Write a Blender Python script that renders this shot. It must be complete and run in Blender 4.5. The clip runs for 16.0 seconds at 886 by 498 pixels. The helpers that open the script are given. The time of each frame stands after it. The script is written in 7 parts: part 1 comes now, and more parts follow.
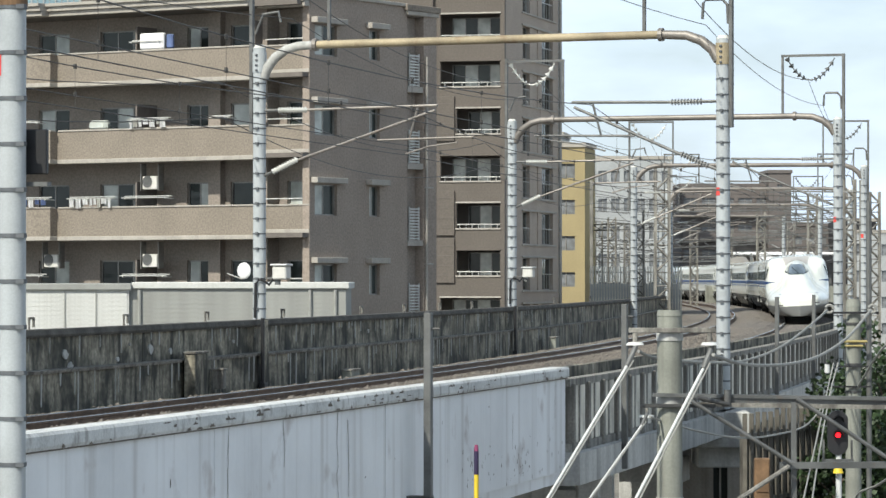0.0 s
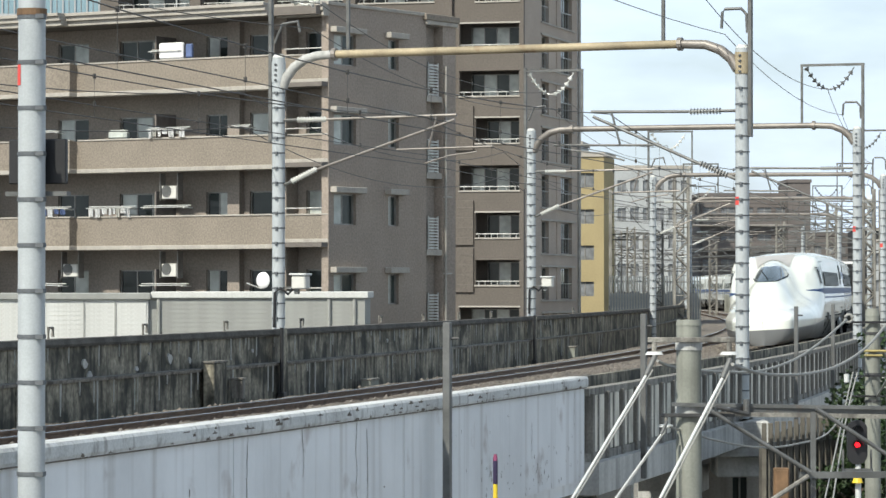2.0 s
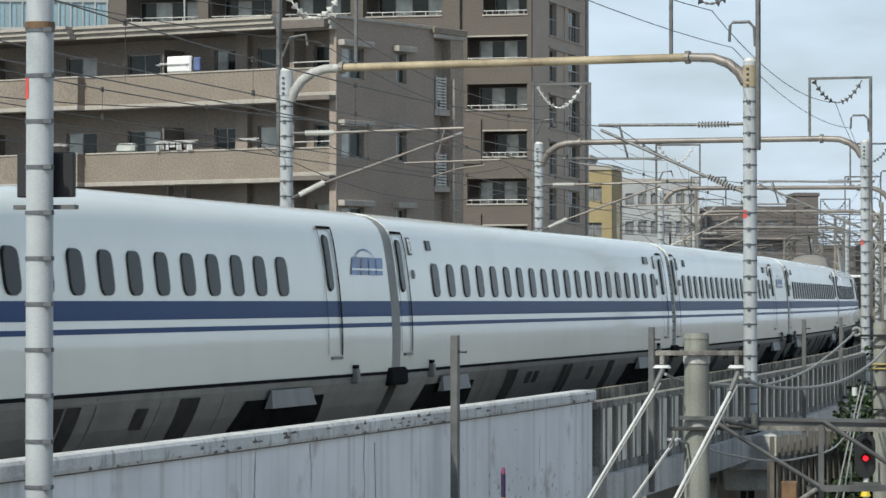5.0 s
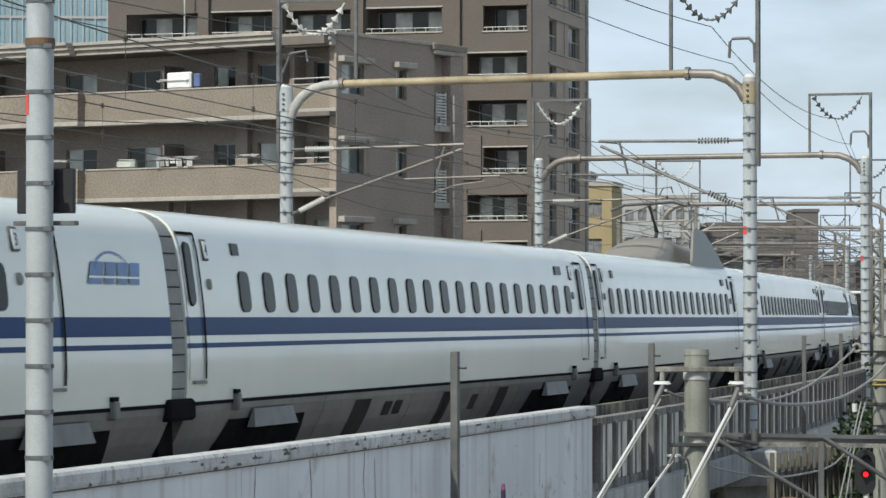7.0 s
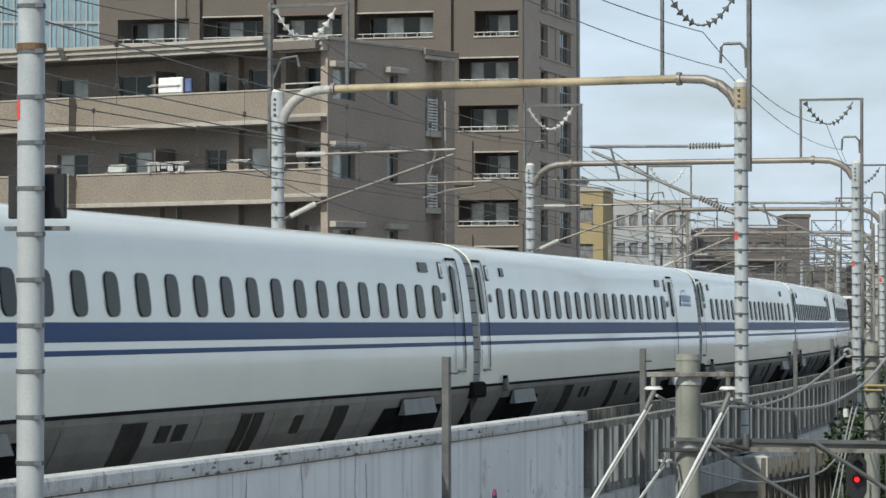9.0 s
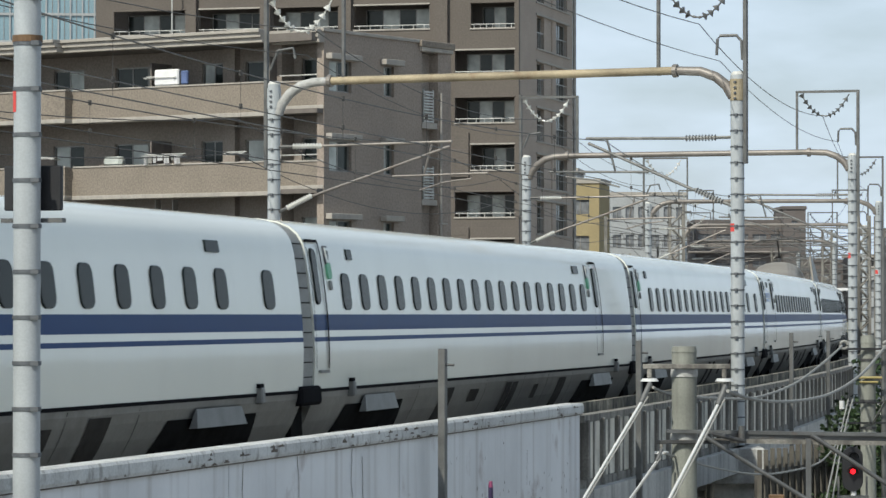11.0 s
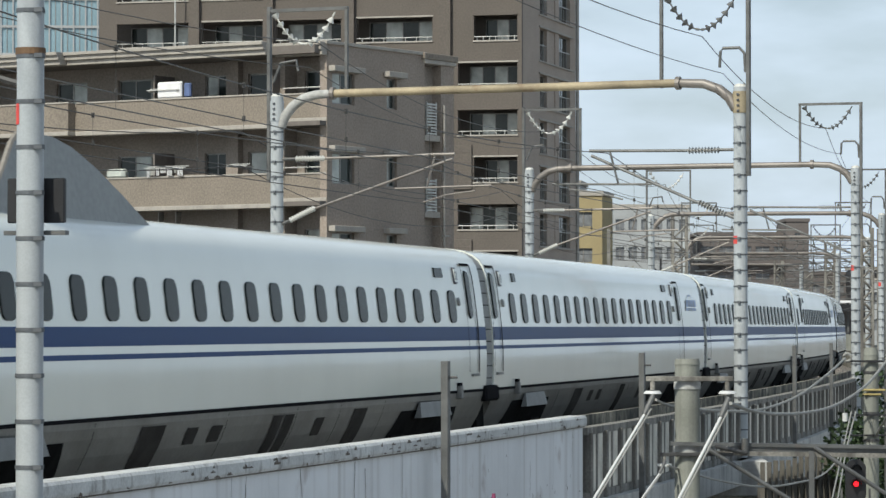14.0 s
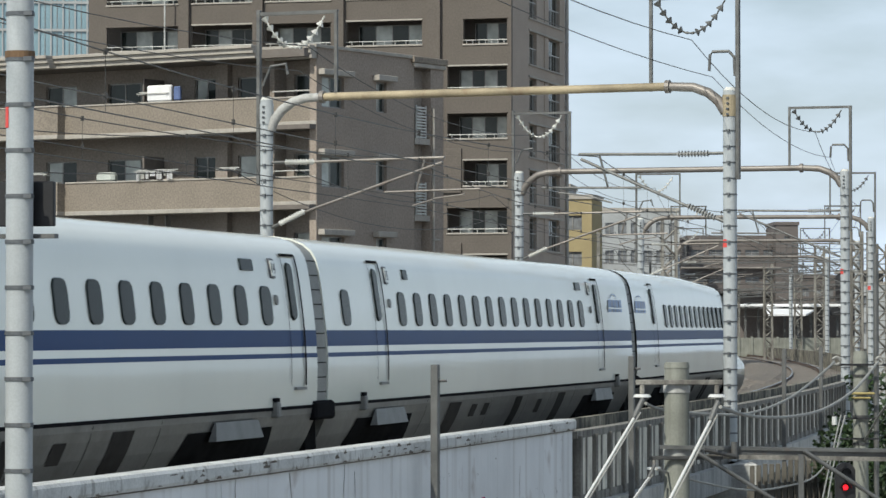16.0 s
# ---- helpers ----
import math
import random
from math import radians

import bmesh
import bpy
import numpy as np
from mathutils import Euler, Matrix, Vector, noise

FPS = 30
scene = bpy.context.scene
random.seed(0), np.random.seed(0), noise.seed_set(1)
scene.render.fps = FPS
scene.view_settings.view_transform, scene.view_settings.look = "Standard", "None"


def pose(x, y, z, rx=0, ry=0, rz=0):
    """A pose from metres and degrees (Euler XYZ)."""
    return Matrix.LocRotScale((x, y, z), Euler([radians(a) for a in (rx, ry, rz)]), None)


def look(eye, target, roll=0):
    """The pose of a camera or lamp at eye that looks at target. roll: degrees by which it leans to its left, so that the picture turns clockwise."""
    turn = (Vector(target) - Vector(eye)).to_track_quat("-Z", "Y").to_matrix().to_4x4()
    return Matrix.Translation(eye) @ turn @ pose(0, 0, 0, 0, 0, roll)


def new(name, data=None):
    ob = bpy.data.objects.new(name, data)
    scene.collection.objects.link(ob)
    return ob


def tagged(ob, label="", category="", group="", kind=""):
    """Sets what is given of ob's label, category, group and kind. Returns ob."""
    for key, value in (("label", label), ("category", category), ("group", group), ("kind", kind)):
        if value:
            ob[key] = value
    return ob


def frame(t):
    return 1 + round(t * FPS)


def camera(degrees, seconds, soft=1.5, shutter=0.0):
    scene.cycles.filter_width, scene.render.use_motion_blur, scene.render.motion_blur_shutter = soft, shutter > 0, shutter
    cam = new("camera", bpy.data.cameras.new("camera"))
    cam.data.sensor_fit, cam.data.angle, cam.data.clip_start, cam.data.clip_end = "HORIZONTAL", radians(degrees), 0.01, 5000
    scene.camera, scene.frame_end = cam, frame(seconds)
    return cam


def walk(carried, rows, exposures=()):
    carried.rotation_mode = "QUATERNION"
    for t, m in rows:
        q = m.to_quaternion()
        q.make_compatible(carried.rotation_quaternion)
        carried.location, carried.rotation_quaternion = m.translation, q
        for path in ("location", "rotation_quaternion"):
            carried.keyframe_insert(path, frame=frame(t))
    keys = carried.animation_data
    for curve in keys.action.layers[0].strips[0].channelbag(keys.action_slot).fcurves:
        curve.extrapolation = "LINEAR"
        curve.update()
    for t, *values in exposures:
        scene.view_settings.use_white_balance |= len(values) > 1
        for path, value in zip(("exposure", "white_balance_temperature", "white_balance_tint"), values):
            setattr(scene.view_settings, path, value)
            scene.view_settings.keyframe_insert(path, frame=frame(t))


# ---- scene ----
# The camera stands on a platform end with a long lens and only pans and tilts.
EYE = Vector((0.0, 0.0, 2.183))
LENS = 5966.1
cam = camera(math.degrees(2 * math.atan(784 / LENS)), 16.0, soft=1.5, shutter=0.05)


def aim(right, down, roll=0.0):
    """The camera's pose, turned by what the far picture slides to the right and down."""
    pan, tilt = right / LENS, (51.7 + down) / LENS
    way = Vector((-math.sin(pan) * math.cos(tilt), math.cos(pan) * math.cos(tilt), math.sin(tilt)))
    return look(EYE, EYE + way * 50, roll)


SWAY = [(0, 0, 0), (0.5, 7.6, -1.5), (1, 15.3, -1.5), (1.5, 24.5, 3.1), (2, 33.7, 16.8), (2.5, 41.3, 23.0),
        (3, 33.7, 13.8), (3.5, 35.2, 12.3), (4, 27.5, 10.8), (4.2, 29.1, 20.6), (4.9, 45.0, 38.0), (5.6, 60.0, 60.0),
        (6.3, 66.6, 70.4), (6.5, 59.8, 71.9), (7, 47.5, 68.9), (7.5, 44.4, 73.5), (8, 46.0, 87.3), (8.5, 44.4, 84.3),
        (9, 32.1, 78.1), (9.2, 32.1, 85.8), (10.2, 29.0, 75.0), (11.5, 24.5, 61.3), (12, 26.0, 70.5), (12.5, 29.1, 64.4),
        (13, 26.0, 68.9), (13.5, 27.6, 81.1), (14, 30.7, 85.8), (14.5, 23.0, 82.6), (15, 30.6, 69.0), (15.5, 13.8, 78.1),
        (16, 12.3, 91.9)]
walk(cam, [(t, aim(x, y)) for t, x, y in SWAY],
     exposures=[(0, -0.03, 6650, 4), (3.0, 0.0, 6650, 4), (3.5, -0.14, 6600, 5), (4.0, -0.36, 6450, 4), (6.3, -0.4, 6600, 4), (16, -0.4, 6600, 4)])

# ---- light: high sun from behind, a little to the left, bright thin clouds ----
SUN = Vector((-0.40, -0.60, 0.69)).normalized()
world = bpy.data.worlds.new("sky")
scene.world = world
world.use_nodes = True
wn, wl = world.node_tree.nodes, world.node_tree.links
wn.clear()
w_out, w_bg, w_sky = wn.new("ShaderNodeOutputWorld"), wn.new("ShaderNodeBackground"), wn.new("ShaderNodeTexSky")
w_sky.sky_type, w_sky.sun_disc = "NISHITA", False
w_sky.sun_elevation = math.asin(SUN.z)
w_sky.sun_rotation = math.atan2(SUN.x, SUN.y)
w_sky.air_density, w_sky.dust_density, w_sky.ozone_density = 1.0, 1.6, 1.0
w_tc, w_map, w_noise, w_ramp, w_mix = (wn.new("ShaderNodeTexCoord"), wn.new("ShaderNodeMapping"), wn.new("ShaderNodeTexNoise"),
                                       wn.new("ShaderNodeValToRGB"), wn.new("ShaderNodeMix"))
w_map.inputs["Scale"].default_value = (7.0, 7.0, 22.0)
w_noise.inputs["Scale"].default_value, w_noise.inputs["Detail"].default_value = 1.6, 7.0
w_ramp.color_ramp.elements[0].position, w_ramp.color_ramp.elements[1].position = 0.36, 0.72
w_ramp.color_ramp.elements[0].color, w_ramp.color_ramp.elements[1].color = (0.45, 0.45, 0.45, 1), (1.0, 1.0, 1.0, 1)
w_mix.data_type = "RGBA"
w_mix.inputs["B"].default_value = (10.5, 12.2, 15.0, 1)
wl.new(w_tc.outputs["Generated"], w_map.inputs["Vector"])
wl.new(w_map.outputs[0], w_noise.inputs["Vector"])
wl.new(w_noise.outputs["Fac"], w_ramp.inputs[0])
w_sep, w_haze, w_mul = wn.new("ShaderNodeSeparateXYZ"), wn.new("ShaderNodeMapRange"), wn.new("ShaderNodeMath")
w_haze.inputs["From Min"].default_value, w_haze.inputs["From Max"].default_value = 0.02, 0.55
w_haze.inputs["To Min"].default_value, w_haze.inputs["To Max"].default_value = 1.0, 0.35
w_mul.operation = "MULTIPLY"
wl.new(w_tc.outputs["Generated"], w_sep.inputs[0])
wl.new(w_sep.outputs["Z"], w_haze.inputs["Value"])
wl.new(w_haze.outputs[0], w_mul.inputs[0])
wl.new(w_ramp.outputs[0], w_mul.inputs[1])
wl.new(w_mul.outputs[0], w_mix.inputs["Factor"])
wl.new(w_sky.outputs[0], w_mix.inputs["A"])
wl.new(w_mix.outputs["Result"], w_bg.inputs["Color"])
w_bg.inputs["Strength"].default_value = 0.1
wl.new(w_bg.outputs[0], w_out.inputs[0])
sun = new("sun", bpy.data.lights.new("sun", "SUN"))
sun.data.energy, sun.data.angle, sun.data.color = 4.8, radians(1.5), (1.0, 0.95, 0.88)
sun.matrix_world = look(SUN * 100, (0, 0, 0))


# ---- materials ----
def mat(name, colour, rough=0.7, metal=0.0, vary=0.12, scale=3.0, grain=0.08, bump=0.1, streak=0.0, streak_colour=(0.05, 0.045, 0.04),
        rust=0.0, island=0.0, spec=0.5, streak_scale=(6.0, 6.0, 0.35), coat=0.0, streak_edges=(0.45, 0.7), blotch=0.0, blotch_scale=(1.1, 1.1, 0.9)):
    """A surface with broad and fine variation, rain streaks that run down it and specks of rust."""
    m = bpy.data.materials.new(name)
    m.use_nodes = True
    n, l = m.node_tree.nodes, m.node_tree.links
    b = n["Principled BSDF"]
    b.inputs["Roughness"].default_value, b.inputs["Metallic"].default_value = rough, metal
    b.inputs["Specular IOR Level"].default_value = spec
    b.inputs["Coat Weight"].default_value = coat
    b.inputs["Coat Roughness"].default_value = 0.06
    tc = n.new("ShaderNodeTexCoord")

    def tex(s, detail=4.0, stretch=None):
        t = n.new("ShaderNodeTexNoise")
        t.inputs["Scale"].default_value, t.inputs["Detail"].default_value = s, detail
        if stretch:
            mp = n.new("ShaderNodeMapping")
            mp.inputs["Scale"].default_value = stretch
            l.new(tc.outputs["Object"], mp.inputs["Vector"])
            l.new(mp.outputs[0], t.inputs["Vector"])
        else:
            l.new(tc.outputs["Object"], t.inputs["Vector"])
        return t.outputs["Fac"]

    def mix(fac, a, c, kind="MIX"):
        x = n.new("ShaderNodeMix")
        x.data_type, x.blend_type = "RGBA", kind
        for key, v in (("Factor", fac), ("A", a), ("B", c)):
            if isinstance(v, (int, float)):
                x.inputs[key].default_value = v
            elif isinstance(v, tuple):
                x.inputs[key].default_value = (*v, 1)
            else:
                l.new(v, x.inputs[key])
        return x.outputs["Result"]

    def band(v, lo, hi, top=1.0):
        x = n.new("ShaderNodeMapRange")
        x.inputs["From Min"].default_value, x.inputs["From Max"].default_value = lo, hi
        x.inputs["To Max"].default_value = top
        l.new(v, x.inputs["Value"])
        return x.outputs["Result"]

    dark = tuple(c * (1 - 1.6 * vary) for c in colour)
    light = tuple(min(1.0, c * (1 + 1.1 * vary)) for c in colour)
    out = mix(band(tex(scale), 0.3, 0.7), dark, light)
    if island:
        oi = n.new("ShaderNodeObjectInfo")
        out = mix(island, out, mix(oi.outputs["Random"], tuple(c * 0.6 for c in colour), tuple(min(1, c * 1.35) for c in colour)))
    if grain:
        out = mix(grain, out, mix(band(tex(scale * 22, 3), 0.35, 0.65), (0, 0, 0), (1, 1, 1)), "OVERLAY")
    if streak:
        out = mix(band(tex(1.0, 5, streak_scale), streak_edges[0], streak_edges[1], streak), out, streak_colour)
    if blotch:
        out = mix(band(tex(1.0, 5, blotch_scale), 0.46, 0.62, blotch), out, streak_colour)
    if rust:
        out = mix(band(tex(scale * 2.3, 6), 0.62, 0.72, rust), out, (0.16, 0.075, 0.03))
    l.new(out, b.inputs["Base Color"])
    if bump:
        bp = n.new("ShaderNodeBump")
        bp.inputs["Strength"].default_value, bp.inputs["Distance"].default_value = bump, 0.02
        l.new(tex(scale * 14, 4), bp.inputs["Height"])
        l.new(bp.outputs[0], b.inputs["Normal"])
    return m


def glow(name, colour, strength):
    m = bpy.data.materials.new(name)
    m.use_nodes = True
    b = m.node_tree.nodes["Principled BSDF"]
    b.inputs["Base Color"].default_value = (*colour, 1)
    b.inputs["Emission Color"].default_value = (*colour, 1)
    b.inputs["Emission Strength"].default_value = strength
    return m


M_BALLAST = mat("ballast", (0.215, 0.19, 0.163), 0.95, vary=0.3, scale=9, grain=0.5, bump=1.0)
M_RAIL = mat("rail_steel", (0.13, 0.085, 0.06), 0.6, 0.4, vary=0.3, scale=5)
M_RAILTOP = mat("polished_rail", (0.4, 0.38, 0.36), 0.25, 1.0, vary=0.1, scale=4)
M_SLEEPER = mat("sleeper_concrete", (0.2, 0.18, 0.16), 0.9, vary=0.2, scale=4)
M_STAINED = mat("stained_concrete", (0.33, 0.303, 0.238), 0.92, vary=0.3, scale=0.5, grain=0.3, bump=0.35, streak=0.9,
                streak_colour=(0.028, 0.03, 0.026), streak_scale=(3.4, 3.4, 0.9), streak_edges=(0.44, 0.64), blotch=0.85, blotch_scale=(1.0, 1.0, 1.4))
M_CAP = mat("mossy_capping", (0.085, 0.08, 0.07), 0.95, vary=0.3, scale=2, grain=0.25, bump=0.5)
M_WHITEWALL = mat("painted_white_barrier", (0.8, 0.815, 0.83), 0.6, vary=0.07, scale=0.6, grain=0.04, bump=0.08, streak=0.3,
                  streak_colour=(0.2, 0.165, 0.125), streak_scale=(3.2, 3.2, 0.12), streak_edges=(0.52, 0.68), rust=0.35)
M_COPING = mat("weathered_white_coping", (0.62, 0.63, 0.62), 0.7, vary=0.12, scale=1.5, grain=0.15, bump=0.2, streak=0.5, streak_colour=(0.1, 0.085, 0.07),
               streak_scale=(7, 7, 3), streak_edges=(0.55, 0.68))
M_CHIP = mat("bare_stained_concrete", (0.15, 0.13, 0.11), 0.95, vary=0.2, scale=6)
M_FENCE = mat("weathered_fence_concrete", (0.270, 0.259, 0.232), 0.9, vary=0.2, scale=1.2, grain=0.2, bump=0.3, streak=0.75,
              streak_colour=(0.06, 0.055, 0.05), streak_scale=(5, 5, 0.4), streak_edges=(0.45, 0.65))
M_PANEL = mat("pale_fence_panel", (0.74, 0.71, 0.62), 0.9, vary=0.15, scale=1.2, grain=0.12, bump=0.2, streak=0.6, streak_colour=(0.12, 0.11, 0.1),
              streak_scale=(6, 6, 0.4), streak_edges=(0.5, 0.7))
M_GIRDER = mat("pale_girder_concrete", (0.5, 0.5, 0.48), 0.85, vary=0.12, scale=0.7, grain=0.1, bump=0.2, streak=0.4,
               streak_scale=(3, 3, 0.25))
M_POLE = mat("pale_painted_pole", (0.43, 0.46, 0.475), 0.5, vary=0.06, scale=2.5, grain=0.05, bump=0.05, streak=0.25, streak_colour=(0.35, 0.36, 0.37),
             streak_scale=(14, 14, 0.5))
M_BAND = mat("dark_strap", (0.12, 0.13, 0.14), 0.6, 0.3)
M_RED = mat("red_mark", (0.7, 0.08, 0.07), 0.6)
M_BEAM = mat("galvanised_tube", (0.24, 0.22, 0.2), 0.5, 0.35, vary=0.15, scale=1.2, rust=0.25)
M_BEAMRUST = mat("ochre_stained_tube", (0.36, 0.3, 0.2), 0.65, 0.1, vary=0.25, scale=1.0, rust=0.5)
M_STEEL = mat("grey_steel", (0.15, 0.153, 0.15), 0.55, 0.4, vary=0.2, scale=3, rust=0.2)
M_DARKSTEEL = mat("dark_steel", (0.085, 0.085, 0.085), 0.6, 0.4, vary=0.2, scale=3)
M_WIRE = mat("wire", (0.09, 0.085, 0.08), 0.55, 0.5, vary=0.1)
M_INSUL = mat("pale_insulator", (0.62, 0.62, 0.58), 0.3, vary=0.06)
M_GREYINS = mat("grey_insulator", (0.3, 0.3, 0.29), 0.35, vary=0.08)
M_BLACK = mat("black_paint", (0.018, 0.018, 0.02), 0.5, vary=0.1)
M_TILE = mat("tan_wall_tile", (0.242, 0.208, 0.17), 0.8, vary=0.06, scale=0.7, grain=0.18, bump=0.15)
M_TILEDARK = mat("brown_grey_wall_tile", (0.29, 0.25, 0.215), 0.8, vary=0.05, scale=0.6, grain=0.14, bump=0.12)
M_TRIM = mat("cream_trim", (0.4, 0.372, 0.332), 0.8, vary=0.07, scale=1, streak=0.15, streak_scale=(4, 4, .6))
# dark tone that adds recess shade to balcony slabs and partitions
M_SOFFIT = mat("recess_shade_soffit", (0.16, 0.142, 0.127), 0.85, vary=0.1)
# tower front tile, its colour held down against the full sun
M_TOWER = mat("warm_grey_tile_sun_dimmed", (0.124, 0.107, 0.092), 0.8, vary=0.05, scale=0.5, grain=0.12, bump=0.1)
# warm brown tile, brightened in colour because the flank gets no sun
M_FLANK = mat("warm_brown_tile_shade_lifted", (0.315, 0.264, 0.222), 0.8, vary=0.05, scale=0.6, grain=0.14, bump=0.12)
# the tower's tile again, paled to lift its shaded side
M_TOWERSIDE = mat("warm_grey_tile_shade_lifted", (0.4, 0.335, 0.28), 0.8, vary=0.05, scale=0.5, grain=0.12, bump=0.1)
M_GLASS = mat("dark_window_glass", (0.04, 0.05, 0.047), 0.08, vary=0.25, scale=0.7, grain=0, bump=0, spec=0.35)
M_CURTAIN = mat("pale_curtain_behind_glass", (0.5, 0.53, 0.49), 0.15, vary=0.2, scale=1.5, grain=0, bump=0, spec=0.7)
M_FRAME = mat("aluminium_frame", (0.3, 0.29, 0.27), 0.4, 0.5)
M_PALEFRAME = mat("pale_rail", (0.6, 0.6, 0.57), 0.45, 0.3)
M_SIDING = mat("white_siding", (0.58, 0.585, 0.56), 0.7, vary=0.05, scale=0.8, streak=0.15, streak_colour=(0.3, 0.3, 0.28))
# siding toned down for the less lit face; roof edge and pipes share it
M_SIDINGDIM = mat("dim_siding_and_roof_edge", (0.3, 0.305, 0.288), 0.7, vary=0.08)
M_YELLOW = mat("yellow_render", (0.35, 0.285, 0.155), 0.85, vary=0.06, scale=0.5)
M_FARWHITE = mat("far_pale_wall", (0.38, 0.395, 0.4), 0.85, vary=0.08, scale=0.3)
M_FARBROWN = mat("far_brown_wall", (0.145, 0.128, 0.12), 0.85, vary=0.1, scale=0.3)
# glass colour paled in place of distance haze
M_FARGLASS = mat("hazed_far_window", (0.2, 0.21, 0.22), 0.2, vary=0.2)
M_BLUEGLASS = mat("blue_curtain_wall", (0.22, 0.33, 0.38), 0.1, vary=0.15, scale=0.4, spec=0.8)
M_TRAIN = mat("gloss_white_coachwork", (0.85, 0.87, 0.795), 0.16, vary=0.02, scale=0.3, grain=0.0, bump=0.0, coat=0.35, streak=0.06, streak_scale=(1, 1, 0.3),
              streak_colour=(0.4, 0.38, 0.35))
M_BLUE = mat("deep_blue_stripe", (0.006, 0.045, 0.16), 0.4, vary=0.04, scale=0.4, grain=0, bump=0, spec=0.12)
M_SKIRT = mat("grey_underbody", (0.19, 0.187, 0.172), 0.45, vary=0.15, scale=0.7, streak=0.45, streak_scale=(1.5, 1.5, 1.0), streak_colour=(0.07, 0.065, 0.06))
M_SKIRTDARK = mat("dark_vent_panel", (0.05, 0.046, 0.042), 0.9, vary=0.2, spec=0.1)
# grime plus the shade under the cars, both in one near-black colour
M_BOGIE = mat("bogie_grime_and_shade", (0.01, 0.01, 0.01), 0.95, vary=0.3, spec=0.05)
M_FAIRING = mat("light_grey_fairing", (0.18, 0.183, 0.175), 0.5, vary=0.1, streak=0.2, streak_scale=(3, 3, 1))
M_BILL = mat("mid_grey_nose_skirt", (0.17, 0.175, 0.175), 0.4, vary=0.06, scale=0.5, grain=0, bump=0)
M_ROOFPANEL = mat("warm_grey_roof_paint", (0.47, 0.45, 0.42), 0.4, vary=0.06, scale=0.5, grain=0, bump=0)
M_HOOD = mat("grey_gangway_hood", (0.29, 0.295, 0.28), 0.7, vary=0.1, scale=2)
M_SEAM = mat("black_seal", (0.012, 0.012, 0.014), 0.9, spec=0.05)
M_PANE = mat("coach_window_glass", (0.02, 0.027, 0.026), 0.25, vary=0.6, scale=2.2, grain=0, bump=0, spec=0.1, island=0.7)
M_SHIELD = mat("grey_pantograph_shield", (0.27, 0.28, 0.27), 0.5, vary=0.04, scale=0.5)
M_HUMP = mat("beige_insulator_cover", (0.3, 0.275, 0.235), 0.55, vary=0.1, scale=0.6, streak=0.2, streak_scale=(1, 1, 1))
M_LEAF = mat("leaf", (0.026, 0.05, 0.016), 0.6, vary=0.35, scale=2, grain=0.2)
M_BARK = mat("bark", (0.12, 0.09, 0.07), 0.9, vary=0.2)
M_GROUND = mat("city_ground", (0.2, 0.19, 0.17), 0.95, vary=0.25, scale=0.05, grain=0.2)
M_CLOTH = mat("white_cloth", (0.8, 0.8, 0.8), 0.9, vary=0.03)
M_CLOTHBLUE = mat("blue_cloth", (0.12, 0.17, 0.33), 0.9)
M_PLASTIC = mat("pale_plastic", (0.6, 0.59, 0.55), 0.5, vary=0.05)
M_CPOLE = mat("old_concrete_pole", (0.264, 0.272, 0.238), 0.9, vary=0.12, scale=1.5, grain=0.06, bump=0.1, streak=0.35, streak_scale=(6, 6, 0.3))
M_WHITEPIPE = mat("white_pipe", (0.62, 0.63, 0.62), 0.5, vary=0.05)
M_YPAINT = mat("yellow_paint", (0.75, 0.55, 0.04), 0.5, vary=0.08)
M_PURPLE = mat("dark_purple_paint", (0.03, 0.02, 0.06), 0.5)
M_CABLE = mat("grey_cable", (0.3, 0.3, 0.28), 0.7, vary=0.1)
M_LAMP = glow("red_signal_light", (1.0, 0.01, 0.02), 3.5)
M_OCHRE = mat("dull_yellow_plastic", (0.42, 0.34, 0.14), 0.6, vary=0.15)
M_SLAT = mat("weathered_slat", (0.15, 0.138, 0.115), 0.9, vary=0.2, streak=0.4, streak_scale=(5, 5, 0.4))
# bluish base colour holds some of the sky reflected in the windscreen
M_CABGLASS = mat("sky_toned_cab_glass", (0.075, 0.1, 0.115), 0.12, vary=0.1, scale=1.2, grain=0, bump=0, spec=0.5)
M_GREEN = mat("pale_green_mark", (0.18, 0.5, 0.3), 0.5, vary=0.1)
# dark colour for the shade behind the slatted screen
M_DIM = mat("slat_gap_shade", (0.09, 0.085, 0.075), 0.95, vary=0.25)
M_HEAD = mat("headlamp_glass", (0.5, 0.52, 0.52), 0.1, vary=0.1, spec=0.8)
M_LOGO = mat("blue_logo_paint", (0.06, 0.17, 0.42), 0.3, vary=0.3, scale=2, grain=0, bump=0)
M_GREYTEXT = mat("dark_grey_lettering", (0.09, 0.09, 0.1), 0.5, grain=0, bump=0)
M_RUSTBOX = mat("rusty_box", (0.2, 0.12, 0.065), 0.8, vary=0.3, rust=0.6)
M_HOUSE = mat("beige_house_wall", (0.33, 0.3, 0.26), 0.85, vary=0.12, scale=0.8, streak=0.3)


# ---- mesh tools ----
def link_mesh(name, bm, material, parent=None, label="", smooth=False):
    me = bpy.data.meshes.new(name)
    bmesh.ops.recalc_face_normals(bm, faces=bm.faces)
    if smooth:
        for f in bm.faces:
            f.smooth = True
    bm.to_mesh(me)
    bm.free()
    for m in material if isinstance(material, (list, tuple)) else (material,):
        me.materials.append(m)
    if smooth:
        me.set_sharp_from_angle(angle=radians(40))
    ob = new(name, me)
    if parent:
        ob.parent = parent
    if label:
        tagged(ob, label)
    return ob


